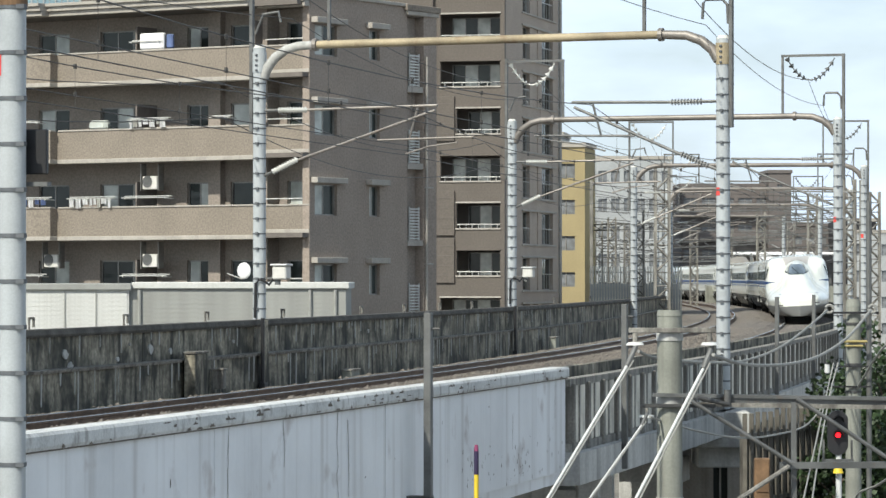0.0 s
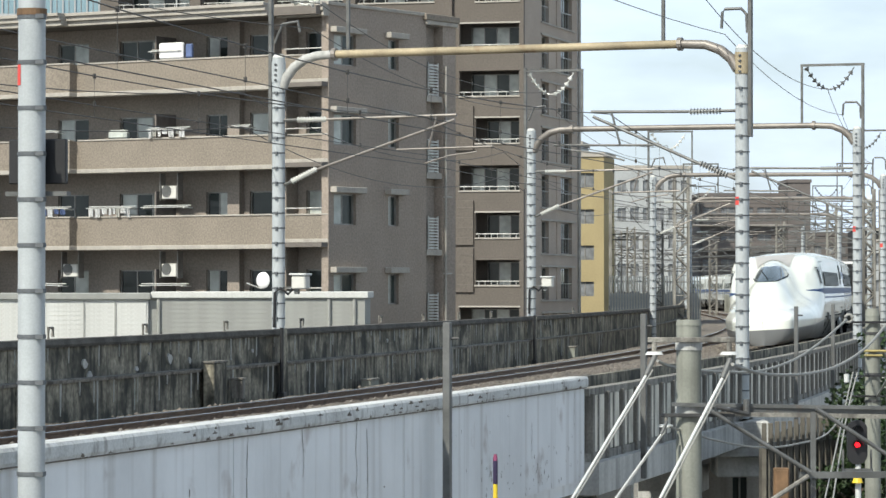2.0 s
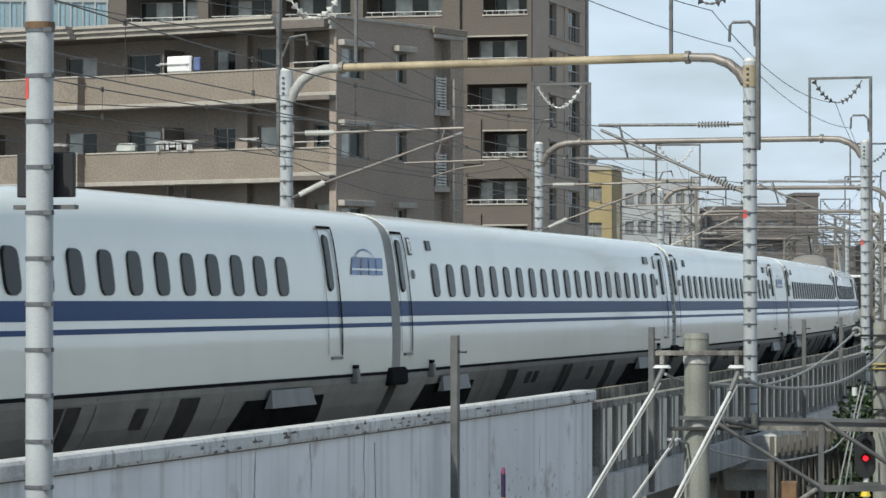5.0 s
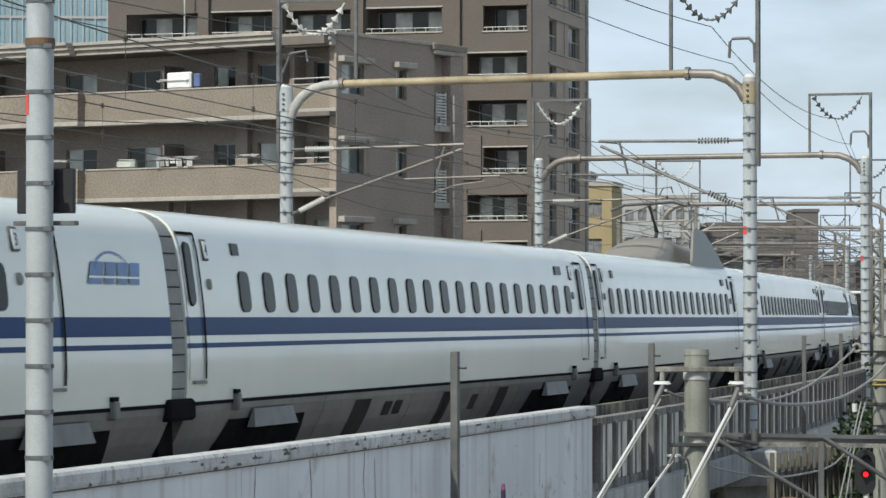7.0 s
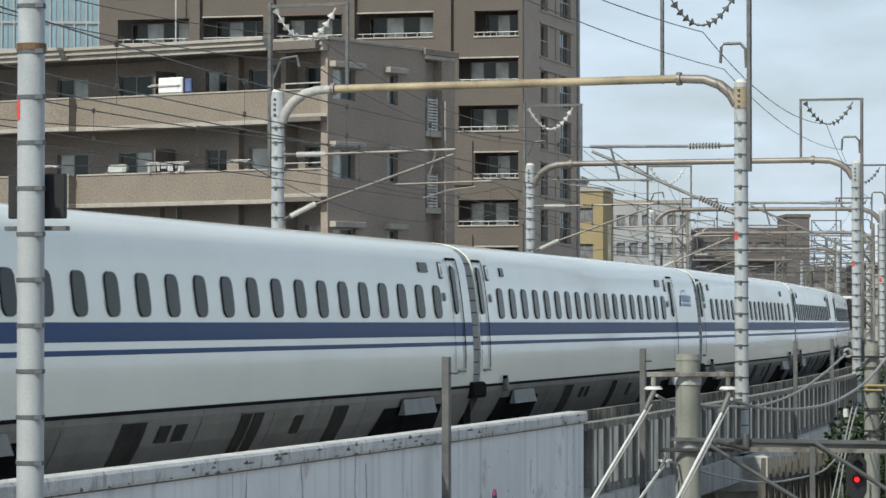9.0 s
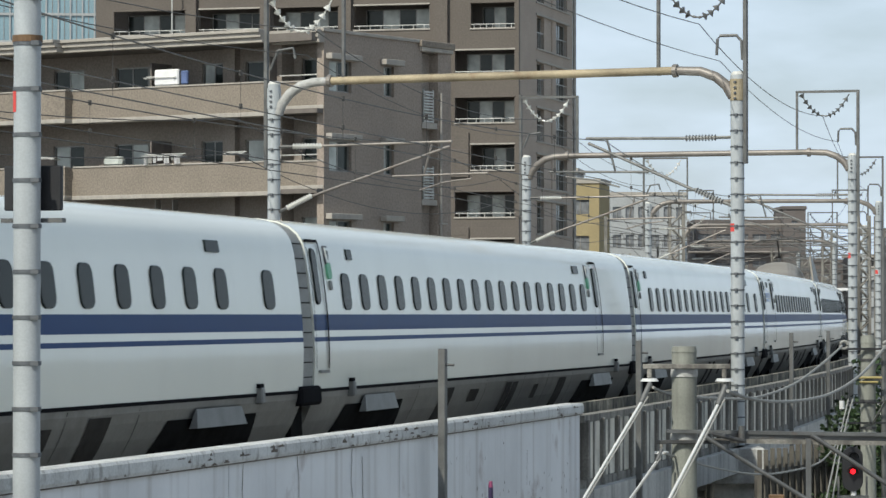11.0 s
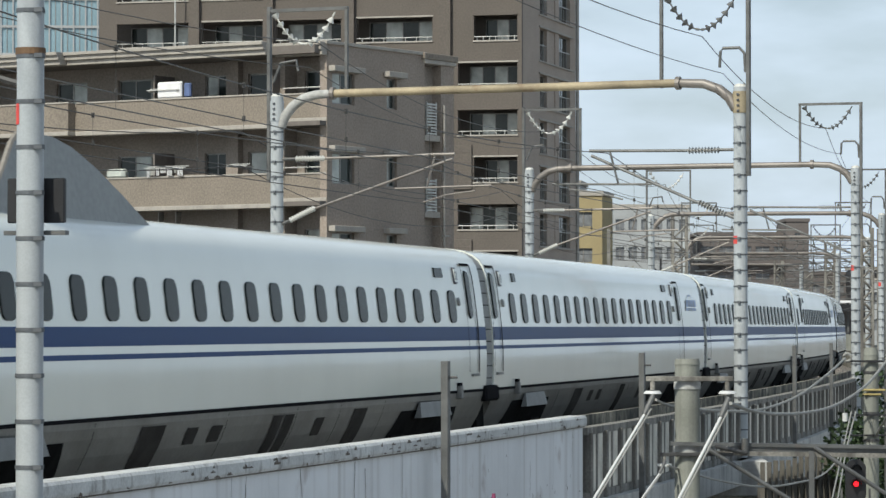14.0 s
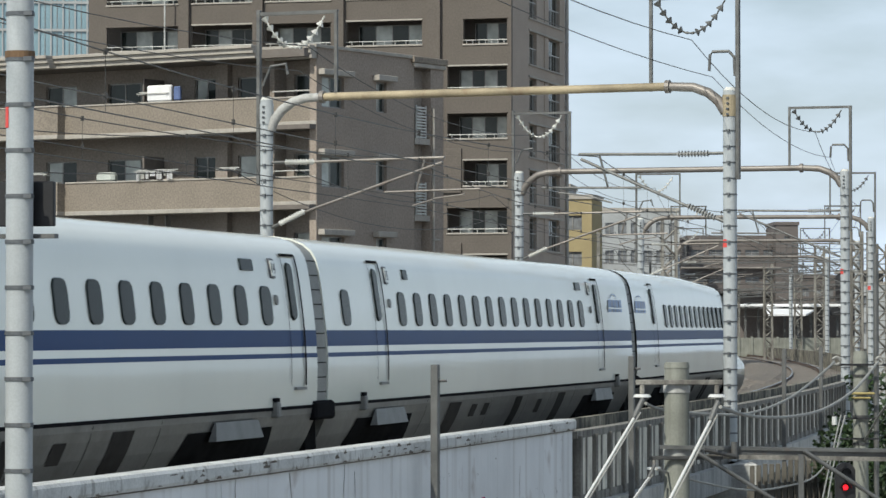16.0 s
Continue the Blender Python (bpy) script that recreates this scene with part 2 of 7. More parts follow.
def part(name, bm, material, parent, label="", smooth=False):
    return link_mesh(name, bm, material, parent, label, smooth)


def again(ob, m):
    """One more piece on the same mesh, under the same parent, at the local pose m."""
    o = ob.copy()
    scene.collection.objects.link(o)
    o.parent = ob.parent
    o.matrix_basis = m
    return o


def thing(name, m, label, category, group="", kind=""):
    e = new(name)
    e.empty_display_size = 0.2
    e.matrix_basis = m
    return tagged(e, label, category, group, kind)


def box(bm, x0, x1, y0, y1, z0, z1, bevel=0.0):
    v = [bm.verts.new((x, y, z)) for x in (x0, x1) for y in (y0, y1) for z in (z0, z1)]
    f = [bm.faces.new([v[i] for i in q]) for q in ((0, 1, 3, 2), (4, 6, 7, 5), (0, 4, 5, 1), (2, 3, 7, 6), (0, 2, 6, 4), (1, 5, 7, 3))]
    if bevel:
        bmesh.ops.bevel(bm, geom=list({e for q in f for e in q.edges}), offset=bevel, segments=1, affect="EDGES")
    return bm


def one_box(*a, bevel=0.0):
    return box(bmesh.new(), *a, bevel=bevel)


def tube(bm, pts, r, seg=10, r_end=None, caps=True):
    """A round tube through the points."""
    pts = [Vector(p) for p in pts]
    rings = []
    up = Vector((0, 0, 1))
    for i, p in enumerate(pts):
        d = (pts[min(i + 1, len(pts) - 1)] - pts[max(i - 1, 0)]).normalized()
        a = d.cross(up if abs(d.z) < 0.95 else Vector((1, 0, 0))).normalized()
        b = d.cross(a)
        k = i / (len(pts) - 1)
        q = r if r_end is None else r + (r_end - r) * k
        rings.append([bm.verts.new(p + q * (math.cos(2 * math.pi * j / seg) * a + math.sin(2 * math.pi * j / seg) * b)) for j in range(seg)])
    for u, w in zip(rings, rings[1:]):
        for j in range(seg):
            bm.faces.new((u[j], u[(j + 1) % seg], w[(j + 1) % seg], w[j]))
    if caps:
        bm.faces.new(rings[0][::-1])
        bm.faces.new(rings[-1])
    return bm


def one_tube(*a, **k):
    return tube(bmesh.new(), *a, **k)


def wall_with_openings(bm, x0, x1, z0, z1, y0, y1, holes):
    """A wall in the xz plane from y0 to y1 thick, with holes (x0, x1, z0, z1) that go through it."""
    xs = sorted({x0, x1, *(min(max(h[i], x0), x1) for h in holes for i in (0, 1))})
    zs = sorted({z0, z1, *(min(max(h[i], z0), z1) for h in holes for i in (2, 3))})
    nx, nz = len(xs) - 1, len(zs) - 1
    solid = [[not any(h[0] < (xs[i] + xs[i + 1]) / 2 < h[1] and h[2] < (zs[k] + zs[k + 1]) / 2 < h[3] for h in holes) for k in range(nz)] for i in range(nx)]
    made = {}

    def v(i, k, back):
        key = (i, k, back)
        if key not in made:
            made[key] = bm.verts.new((xs[i], y1 if back else y0, zs[k]))
        return made[key]
    for i in range(nx):
        for k in range(nz):
            if not solid[i][k]:
                continue
            for back in (0, 1):
                bm.faces.new([v(i, k, back), v(i + 1, k, back), v(i + 1, k + 1, back), v(i, k + 1, back)])
            for di, dk, p, q in ((-1, 0, (i, k), (i, k + 1)), (1, 0, (i + 1, k), (i + 1, k + 1)), (0, -1, (i, k), (i + 1, k)), (0, 1, (i, k + 1), (i + 1, k + 1))):
                a, b = i + di, k + dk
                if not (0 <= a < nx and 0 <= b < nz and solid[a][b]):
                    bm.faces.new([v(*p, 0), v(*q, 0), v(*q, 1), v(*p, 1)])
    return bm


# ---- the line: a long left-hand curve ----
def heading(s):
    s = min(max(s, -40.0), 420.0)
    return 0.249566 - 0.00125575 * s + 0.142717e-5 * s * s


LINE = {0: (-4.9968, 40.0266)}
for i in range(0, 1400):
    h = heading(i * 0.5 + 0.25)
    x, y = LINE[i]
    LINE[i + 1] = (x + 0.5 * math.sin(h), y + 0.5 * math.cos(h))
for i in range(0, -1100, -1):
    h = heading(i * 0.5 - 0.25)
    x, y = LINE[i]
    LINE[i - 1] = (x - 0.5 * math.sin(h), y - 0.5 * math.cos(h))


def line_point(s):
    i = math.floor(s * 2)
    k = s * 2 - i
    return Vector((LINE[i][0] * (1 - k) + LINE[i + 1][0] * k, LINE[i][1] * (1 - k) + LINE[i + 1][1] * k, 0))


def on_line(s, off=0.0, z=0.0):
    h = heading(s)
    return line_point(s) + Vector((off * math.cos(h), -off * math.sin(h), z))


def line_frame(s, off=0.0, z=0.0):
    """x: across the line to the near side, y: along it into the distance, z: up."""
    return Matrix.Translation(on_line(s, off, z)) @ Matrix.Rotation(-heading(s), 4, "Z")


def sweep(bm, profile, s0, s1, step=2.5, closed=True):
    """Draws a cross-section of (offset, height) along the line."""
    n = max(1, round((s1 - s0) / step))
    rows = [[bm.verts.new(on_line(s0 + (s1 - s0) * i / n, o, z)) for o, z in profile] for i in range(n + 1)]
    m = len(profile)
    for a, b in zip(rows, rows[1:]):
        for j in range(m if closed else m - 1):
            bm.faces.new((a[j], a[(j + 1) % m], b[(j + 1) % m], b[j]))
    if closed:
        bm.faces.new(rows[0][::-1])
        bm.faces.new(rows[-1])
    return bm


def swept(name, profile, s0, s1, material, parent=None, label="", step=2.5, closed=True):
    return link_mesh(name, sweep(bmesh.new(), profile, s0, s1, step, closed), material, parent, label)


CANT = 0.051
TRACKS = (0.0, -4.3)
# ---- ground, viaduct, tracks and parapets ----
def build_ground():
    bm = bmesh.new()
    bmesh.ops.create_grid(bm, x_segments=40, y_segments=40, size=2600)
    g = link_mesh("ground", bm, M_GROUND)
    g.location = (0, 1500, -8.6)
    tagged(g, "grey city ground of asphalt and concrete below the viaduct", "ground", kind="structure")


def build_viaduct():
    deck = swept("viaduct_deck", [(-8.1, -0.62), (2.78, -0.62), (2.6, -1.1), (1.2, -1.7), (-7.0, -1.75), (-8.1, -1.25)], -40, 420, M_GIRDER)
    tagged(deck, "long curved concrete railway viaduct deck on columns", "viaduct", kind="structure")
    row = thing("column_row", Matrix.Identity(4), "square concrete columns that carry the viaduct", "column", kind="structure")
    col = None
    for s in range(-36, 420, 12):
        for o in (-6.0, 1.6):
            if col is None:
                bm = one_box(-0.45, 0.45, -0.45, 0.45, -8.6, -2.3)
                box(bm, -0.7, 0.7, -0.6, 0.6, -2.3, -1.74)
                col = part("column", bm, M_GIRDER, row)
                col.matrix_basis = line_frame(s, o)
            else:
                again(col, line_frame(s, o))
    # rough stone bed, uneven on top
    rnd = random.Random(3)
    bed = bmesh.new()
    offs = [-7.6, -6.9, -6.4, -5.6, -4.3, -3.4, -3.0, -2.6, -2.0, -1.4, -1.1, 0.0, 1.3, 1.7, 2.5]
    base = [-0.42, -0.3, -0.2, -0.17, -0.18, -0.16, -0.1, -0.02, 0.0, -0.05, -0.15, -0.18, -0.17, -0.2, -0.36]
    rows = []
    s = -30.0
    while s < 400:
        rows.append([bed.verts.new(on_line(s, o + rnd.uniform(-0.1, 0.1) * (0 < i < 14), z + rnd.uniform(-0.035, 0.035))) for i, (o, z) in enumerate(zip(offs, base))])
        s += 0.35 if s < 110 else 2.0
    for a, b in zip(rows, rows[1:]):
        for j in range(len(offs) - 1):
            bed.faces.new((a[j], a[j + 1], b[j + 1], b[j]))
    bed = link_mesh("ballast_bed", bed, M_BALLAST)
    tagged(bed, "brown-grey crushed stone ballast under the two tracks", "ballast", kind="stuff")
    # loose stones on the bed where the line passes nearest
    bm = bmesh.new()
    for i in range(14000):
        s, o = rnd.uniform(-6, 110), rnd.uniform(-6.3, 2.6)
        if i % 2 == 0:
            s, o = rnd.uniform(-6, 90), rnd.uniform(-3.2, -1.3)
        p = on_line(s, o, -0.18 + 0.17 * max(0.0, 1 - ((o + 2.25) / 1.1) ** 4) + rnd.uniform(-0.02, 0.03))
        r = rnd.uniform(0.03, 0.065)
        v = [bm.verts.new(p + Vector((r * rnd.uniform(.6, 1.3) * dx, r * rnd.uniform(.6, 1.3) * dy, r * rnd.uniform(.5, 1.1) * dz)))
             for dx, dy, dz in ((1, 0, 0), (-1, 0, 0), (0, 1, 0), (0, -1, 0), (0, 0, 1))]
        for q in ((0, 2, 4), (2, 1, 4), (1, 3, 4), (3, 0, 4)):
            bm.faces.new([v[k] for k in q])
    st = link_mesh("ballast_stones", bm, M_BALLAST)
    tagged(st, "loose angular grey-brown ballast stones", "stones", kind="stuff")
    for c in TRACKS:
        track = thing("railway_track", Matrix.Identity(4), "railway track with rusty-sided steel rails on concrete sleepers", "railway track", "tracks", "structure")
        for side in (-1, 1):
            o, lift = c + side * 0.75, side * 0.75 * CANT
            rail = [(o - 0.07, -0.16 + lift), (o + 0.07, -0.16 + lift), (o + 0.07, -0.13 + lift), (o + 0.015, -0.11 + lift), (o + 0.015, -0.05 + lift), (o + 0.035, -0.04 + lift),
                    (o + 0.035, -0.008 + lift), (o - 0.035, -0.008 + lift), (o - 0.035, -0.04 + lift), (o - 0.015, -0.05 + lift), (o - 0.015, -0.11 + lift), (o - 0.07, -0.13 + lift)]
            swept("rail", rail, -40, 420, M_RAIL, track)
            swept("rail_head", [(o - 0.034, -0.007 + lift), (o + 0.034, -0.007 + lift), (o + 0.03, lift), (o - 0.03, lift)], -40, 420, M_RAILTOP, track)
        sleeper = None
        for i in range(180):
            m = line_frame(-8 + i * 0.62, c, -0.02) @ Matrix.Rotation(-CANT, 4, "Y")
            if sleeper is None:
                sleeper = part("sleeper", one_box(-1.25, 1.25, -0.13, 0.13, -0.3, -0.15, bevel=0.02), M_SLEEPER, track)
                sleeper.matrix_basis = m
            else:
                again(sleeper, m)


def build_far_parapet():
    """The stained parapet behind the far track: a lower wall, an upper wall set back on a ledge, and a dark capping."""
    par = thing("parapet_wall", Matrix.Identity(4), "rain-streaked dark concrete parapet with a mossy capping behind the far track", "parapet wall", kind="structure")
    swept("ledge", [(-7.75, 0.42), (-7.42, 0.42), (-7.4, 0.475), (-7.75, 0.5)], -40, 400, M_FENCE, par, "pale stained ledge")
    swept("capping", [(-7.95, 1.08), (-7.56, 1.08), (-7.54, 1.13), (-7.58, 1.23), (-7.93, 1.23)], -40, 400, M_CAP, par, "mossy black capping")
    rnd = random.Random(8)
    s = -12.0
    while s < 300:
        n = rnd.choice((9.0, 10.0, 11.5))
        tip = rnd.uniform(-0.01, 0.01)
        swept("lower_panel", [(-7.7, -0.62), (-7.46 + tip, -0.62), (-7.46 + tip, 0.425), (-7.7, 0.425)], s + 0.02, s + n - 0.02, M_STAINED, par, step=2)
        swept("upper_panel", [(-7.79, 0.48), (-7.61 + tip, 0.48), (-7.61 + tip, 1.09), (-7.79, 1.09)], s + 0.02, s + n - 0.02, M_STAINED, par, step=2)
        s += n
    swept("backing", [(-7.95, -0.62), (-7.8, -0.62), (-7.8, 1.08), (-7.95, 1.08)], -40, 400, M_STAINED, par)
    swept("joint_filler", [(-7.8, -0.6), (-7.52, -0.6), (-7.52, 0.4), (-7.68, 0.41), (-7.68, 1.07), (-7.8, 1.07)], -12, 290, M_CAP, par)
    for s, o, z, n, h in ((22.6, -7.6, 0.86, 0.32, 0.2), (22.9, -7.6, 0.64, 0.28, 0.14), (25.8, -7.6, 0.7, 0.2, 0.1), (28.0, -7.6, 0.85, 0.3, 0.24), (29.4, -7.6, 0.78, 0.22, 0.14),
                          (34.3, -7.6, 0.9, 0.14, 0.09), (26.6, -7.6, 0.98, 0.12, 0.06), (48.0, -7.6, 0.92, 0.2, 0.1)):
        bm = bmesh.new()
        m = line_frame(s, o, z - 0.12)
        pts = [(n / 2 * math.cos(a) * rnd.uniform(0.7, 1.2), h / 2 * math.sin(a) * rnd.uniform(0.7, 1.2)) for a in [2 * math.pi * k / 9 for k in range(9)]]
        f, q = [bm.verts.new(m @ Vector((0.012, u, w))) for u, w in pts], [bm.verts.new(m @ Vector((-0.03, u, w))) for u, w in pts]
        bm.faces.new(f)
        for k in range(9):
            bm.faces.new((f[k], f[(k + 1) % 9], q[(k + 1) % 9], q[k]))
        part("repair_patch", bm, M_GIRDER, par, "pale mortar patch")
    # lime runs that hang from the capping and the ledge
    for i in range(150):
        s = 19 + i * 0.5 + rnd.uniform(-0.25, 0.25)
        z1, z0, o = (0.42, -0.45, -7.45) if rnd.random() < 0.5 else (1.08, 0.5, -7.6)
        h, w = (z1 - z0) * rnd.choice((1.0, 0.75, 0.5, 0.3)) * rnd.uniform(0.7, 1.0), rnd.uniform(0.02, 0.07)
        bm = bmesh.new()
        f = [bm.verts.new((0.004, u, z)) for u, z in ((0, z1), (w, z1), (w * 0.8, z1 - h * 0.6), (w * 0.55, z1 - h), (w * 0.35, z1 - h), (w * 0.15, z1 - h * 0.5))]
        q = [bm.verts.new((-0.03, v.co.y, v.co.z)) for v in f]
        bm.faces.new(f)
        for k in range(6):
            bm.faces.new((f[k], f[(k + 1) % 6], q[(k + 1) % 6], q[k]))
        part("lime_run", bm, M_GIRDER, par).matrix_basis = line_frame(s, o, 0)
    # cable pipes and posts against the wall
    for s, w in ((35.7, 0.1), (70.7, 0.13)):
        p = thing("parapet_post", line_frame(s, -7.3, -0.6), "dark upright pipe and joint post on the stained parapet", "post", "posts on the parapet")
        part("pipe", one_tube([(0, 0, 0), (0, 0, 1.88)], 0.045), M_BLACK, p)
        part("joint_plate", one_box(-0.06, 0.02, 0.1, 0.42, 0.0, 1.83, bevel=0.01), M_STAINED, p)
        part("foot_box", one_box(-0.07, 0.08, -0.12, 0.14, 0.0, 0.42, bevel=0.01), M_BLACK, p)
    for s, y, z, w, h, lab in ((30.1, -7.25, -0.4, 0.95, 1.0, "olive stained concrete cabinet door standing against the parapet"),
                               (31.9, -7.25, -0.2, 0.25, 0.4, "small grey cable box on the parapet"),
                               (43.7, -7.1, -0.42, 0.9, 0.3, "low pale grey cable trough box by the track"),
                               (78.2, -7.0, -0.35, 0.9, 0.45, "pale grey equipment box on the ballast by the parapet")):
        e = thing("trackside_box", line_frame(s, y, z), lab, "equipment box")
        m = M_STAINED if h > 0.9 else (M_FENCE if w < 0.5 else M_CPOLE)
        part("body", one_box(-0.12, 0.12, -w / 2, w / 2, 0, h, bevel=0.015), m, e)
        part("lid", one_box(-0.14, 0.14, -w / 2 - 0.03, w / 2 + 0.03, h, h + 0.05, bevel=0.01), M_FENCE, e)
    # U-shaped grab bars along the top
    for s in (21.4, 27.1, 33.0, 39.7, 48.3, 54.0, 59.5, 65.2, 85.0, 98.0):
        e = thing("wall_bracket", line_frame(s, -7.85, 1.17), "small pale U-shaped steel bracket on the parapet top", "bracket", "brackets on the parapet")
        part("bar", one_tube([(0, -0.12, 0), (0, -0.12, 0.27), (0, 0.12, 0.27), (0, 0.12, 0.1)], 0.03, seg=6), M_FENCE, e)


def build_white_barrier():
    w = thing("white_barrier", Matrix.Identity(4), "chipped white-painted barrier wall with a lip along the viaduct edge", "barrier wall", kind="structure")
    s1 = 17.1
    for a, b in ((-30, -2), (-2, 5.2), (5.2, s1)):
        swept("wall_panel", [(2.82, -1.0), (3.06, -1.0), (3.06, 0.57), (2.82, 0.57)], a + 0.012, b - 0.012, M_WHITEWALL, w, step=1.5)
    swept("coping", [(2.76, 0.535), (3.1, 0.535), (3.115, 0.57), (3.115, 0.675), (3.09, 0.71), (2.8, 0.71)], -30, s1 + 0.06, M_COPING, w, "chipped white coping with dark stains", step=1.5)
    # the lip's shadow line, laid on as a thin dark strip
    swept("drip_edge", [(3.05, 0.52), (3.1, 0.52), (3.1, 0.533), (3.05, 0.533)], -30, s1, M_CHIP, w, "dark strip coloured as the shadow line under the coping", step=1.5)
    rnd = random.Random(12)
    for i in range(60):
        # ragged flakes along the underside of the coping, each a leaning sliver
        a, n, z = rnd.uniform(-7, s1 - 0.3), rnd.uniform(0.03, 0.22), rnd.choice((0.54, 0.55, 0.6, 0.65))
        h = rnd.uniform(0.012, 0.05)
        bm = bmesh.new()
        for k in range(5):
            u = a + n * k / 4
            hh = h * (0.35 + 0.65 * math.sin(math.pi * (k + 0.5) / 5)) * rnd.uniform(0.5, 1.2)
            v = [bm.verts.new(on_line(q, 3.1165, zz)) for q, zz in ((u, z), (u + n / 4, z), (u + n / 4, z + hh), (u, z + hh))]
            bm.faces.new(v)
        link_mesh("chip", bm, M_CHIP, w)
    for i in range(80):
        a, z = rnd.uniform(-6, s1 - 0.3), rnd.uniform(-0.9, 0.3)
        if rnd.random() < 0.65:
            a, z = rnd.uniform(9.5, s1 - 0.3), rnd.uniform(-0.98, -0.3)
        n, h = rnd.uniform(0.008, 0.03), rnd.uniform(0.012, 0.06)
        bm = bmesh.new()
        v = [bm.verts.new(on_line(a + n * math.cos(q) * rnd.uniform(0.4, 1), 3.0645, z + h * math.sin(q) * rnd.uniform(0.4, 1))) for q in [2 * math.pi * k / 8 for k in range(8)]]
        bm.faces.new(v)
        link_mesh("flaked_paint", bm, M_CHIP, w)
    for a, z1, h in ((2.9, 0.51, 1.3), (3.35, 0.4, 0.95), (12.9, 0.1, 0.45), (-1.5, 0.51, 0.9), (0.55, 0.51, 0.5), (16.2, 0.45, 0.5)):
        # jagged hairline cracks
        bm, u, z = bmesh.new(), a, z1
        while z > z1 - h:
            d, u2, t = rnd.uniform(0.05, 0.12), u + rnd.uniform(-0.03, 0.03), rnd.uniform(0.008, 0.022)
            v = [bm.verts.new(on_line(q, 3.065, zz)) for q, zz in ((u, z), (u + t, z), (u2 + t, z - d), (u2, z - d))]
            bm.faces.new(v)
            u, z = u2, z - d
        link_mesh("crack", bm, M_CHIP, w)
    swept("inner_wall", [(2.84, -1.2), (3.0, -1.2), (3.0, 0.45), (2.84, 0.45)], -30, s1 - 0.1, M_WHITEWALL, w, step=1.5)


EDGE_POSTS = (6.4, 21.2, 45.5, 56.9)


def build_fence():
    """Beyond the white barrier: a concrete post and slab fence on a pale edge beam."""
    f = thing("concrete_fence", Matrix.Identity(4), "weathered grey concrete post-and-panel fence along the viaduct edge", "fence", kind="structure")
    swept("edge_beam", [(2.75, -1.25), (3.3, -1.25), (3.3, -0.72), (2.75, -0.72)], 17.1, 300, M_GIRDER, f, "pale concrete edge beam")
    swept("top_rail", [(2.86, 0.38), (3.1, 0.38), (3.1, 0.5), (2.86, 0.5)], 17.3, 300, M_FENCE, f)
    swept("bottom_rail", [(2.86, -0.72), (3.12, -0.72), (3.12, -0.58), (2.86, -0.58)], 17.3, 300, M_FENCE, f)
    swept("inner_wall", [(2.55, -0.6), (2.68, -0.6), (2.68, 0.66), (2.55, 0.66)], 17.3, 300, M_STAINED, f, "dark stained inner wall")
    post = slab = None
    rnd = random.Random(5)
    for i in range(100):
        s = 17.45 + i * 1.4
        m = line_frame(s, 3.0)
        if post is None:
            post = part("post", one_box(-0.11, 0.16, -0.075, 0.075, -0.72, 0.42, bevel=0.015), M_FENCE, f)
            slab = part("panel", one_box(-0.05, 0.085, -0.6, 0.6, -0.58, 0.38, bevel=0.01), M_PANEL, f, "pale stained concrete panel")
            rib = part("rib", one_box(0.085, 0.11, -0.03, 0.03, -0.58, 0.38, bevel=0.008), M_FENCE, f)
            post.matrix_basis, slab.matrix_basis, rib.matrix_basis = m, line_frame(s + 0.7, 3.0), line_frame(s + 0.7, 3.0)
        else:
            again(post, m)
            again(slab, line_frame(s + 0.7, 3.0 + rnd.uniform(-0.01, 0.01)))
            again(rib, line_frame(s + 0.7, 3.0))
    for s in EDGE_POSTS:
        e = thing("edge_post", line_frame(s, 3.34, 0), "slim grey steel post bolted to the viaduct edge", "post", "edge posts")
        low = -3.4 if s < 20 else -1.2
        part("upright", one_box(-0.05, 0.05, -0.07, 0.07, low, 1.72, bevel=0.008), M_STEEL, e)
        part("cleat", one_box(-0.28, 0.05, -0.1, 0.1, -0.9, -0.75), M_DARKSTEEL, e)
        part("stud", one_tube([(0.05, 0, 1.5), (0.16, 0, 1.5)], 0.02, seg=6), M_DARKSTEEL, e)


build_ground()
build_viaduct()
build_far_parapet()
build_white_barrier()
build_fence()


# ---- catenary portals ----
def insulator(bm, a, b, r=0.09, n=10):
    """Ribbed insulator between two points."""
    a, b = Vector(a), Vector(b)
    pts, k = [], (b - a) / n
    for i in range(n):
        tube(bm, [a + k * (i + 0.15), a + k * (i + 0.5), a + k * (i + 0.75)], r, seg=8, r_end=r * 0.45)
    tube(bm, [a, b], r * 0.4, seg=6)
    return bm


def sag(a, b, drop, n=12):
    a, b = Vector(a), Vector(b)
    return [a.lerp(b, i / n) - Vector((0, 0, drop * 4 * (i / n) * (1 - i / n))) for i in range(n + 1)]


def portal_frame(s, right, turn):
    """The portal's plane, turned about its right-hand pole."""
    return line_frame(s) @ Matrix.Translation((right, 0, 0)) @ Matrix.Rotation(-turn, 4, "Z") @ Matrix.Translation((-right, 0, 0))


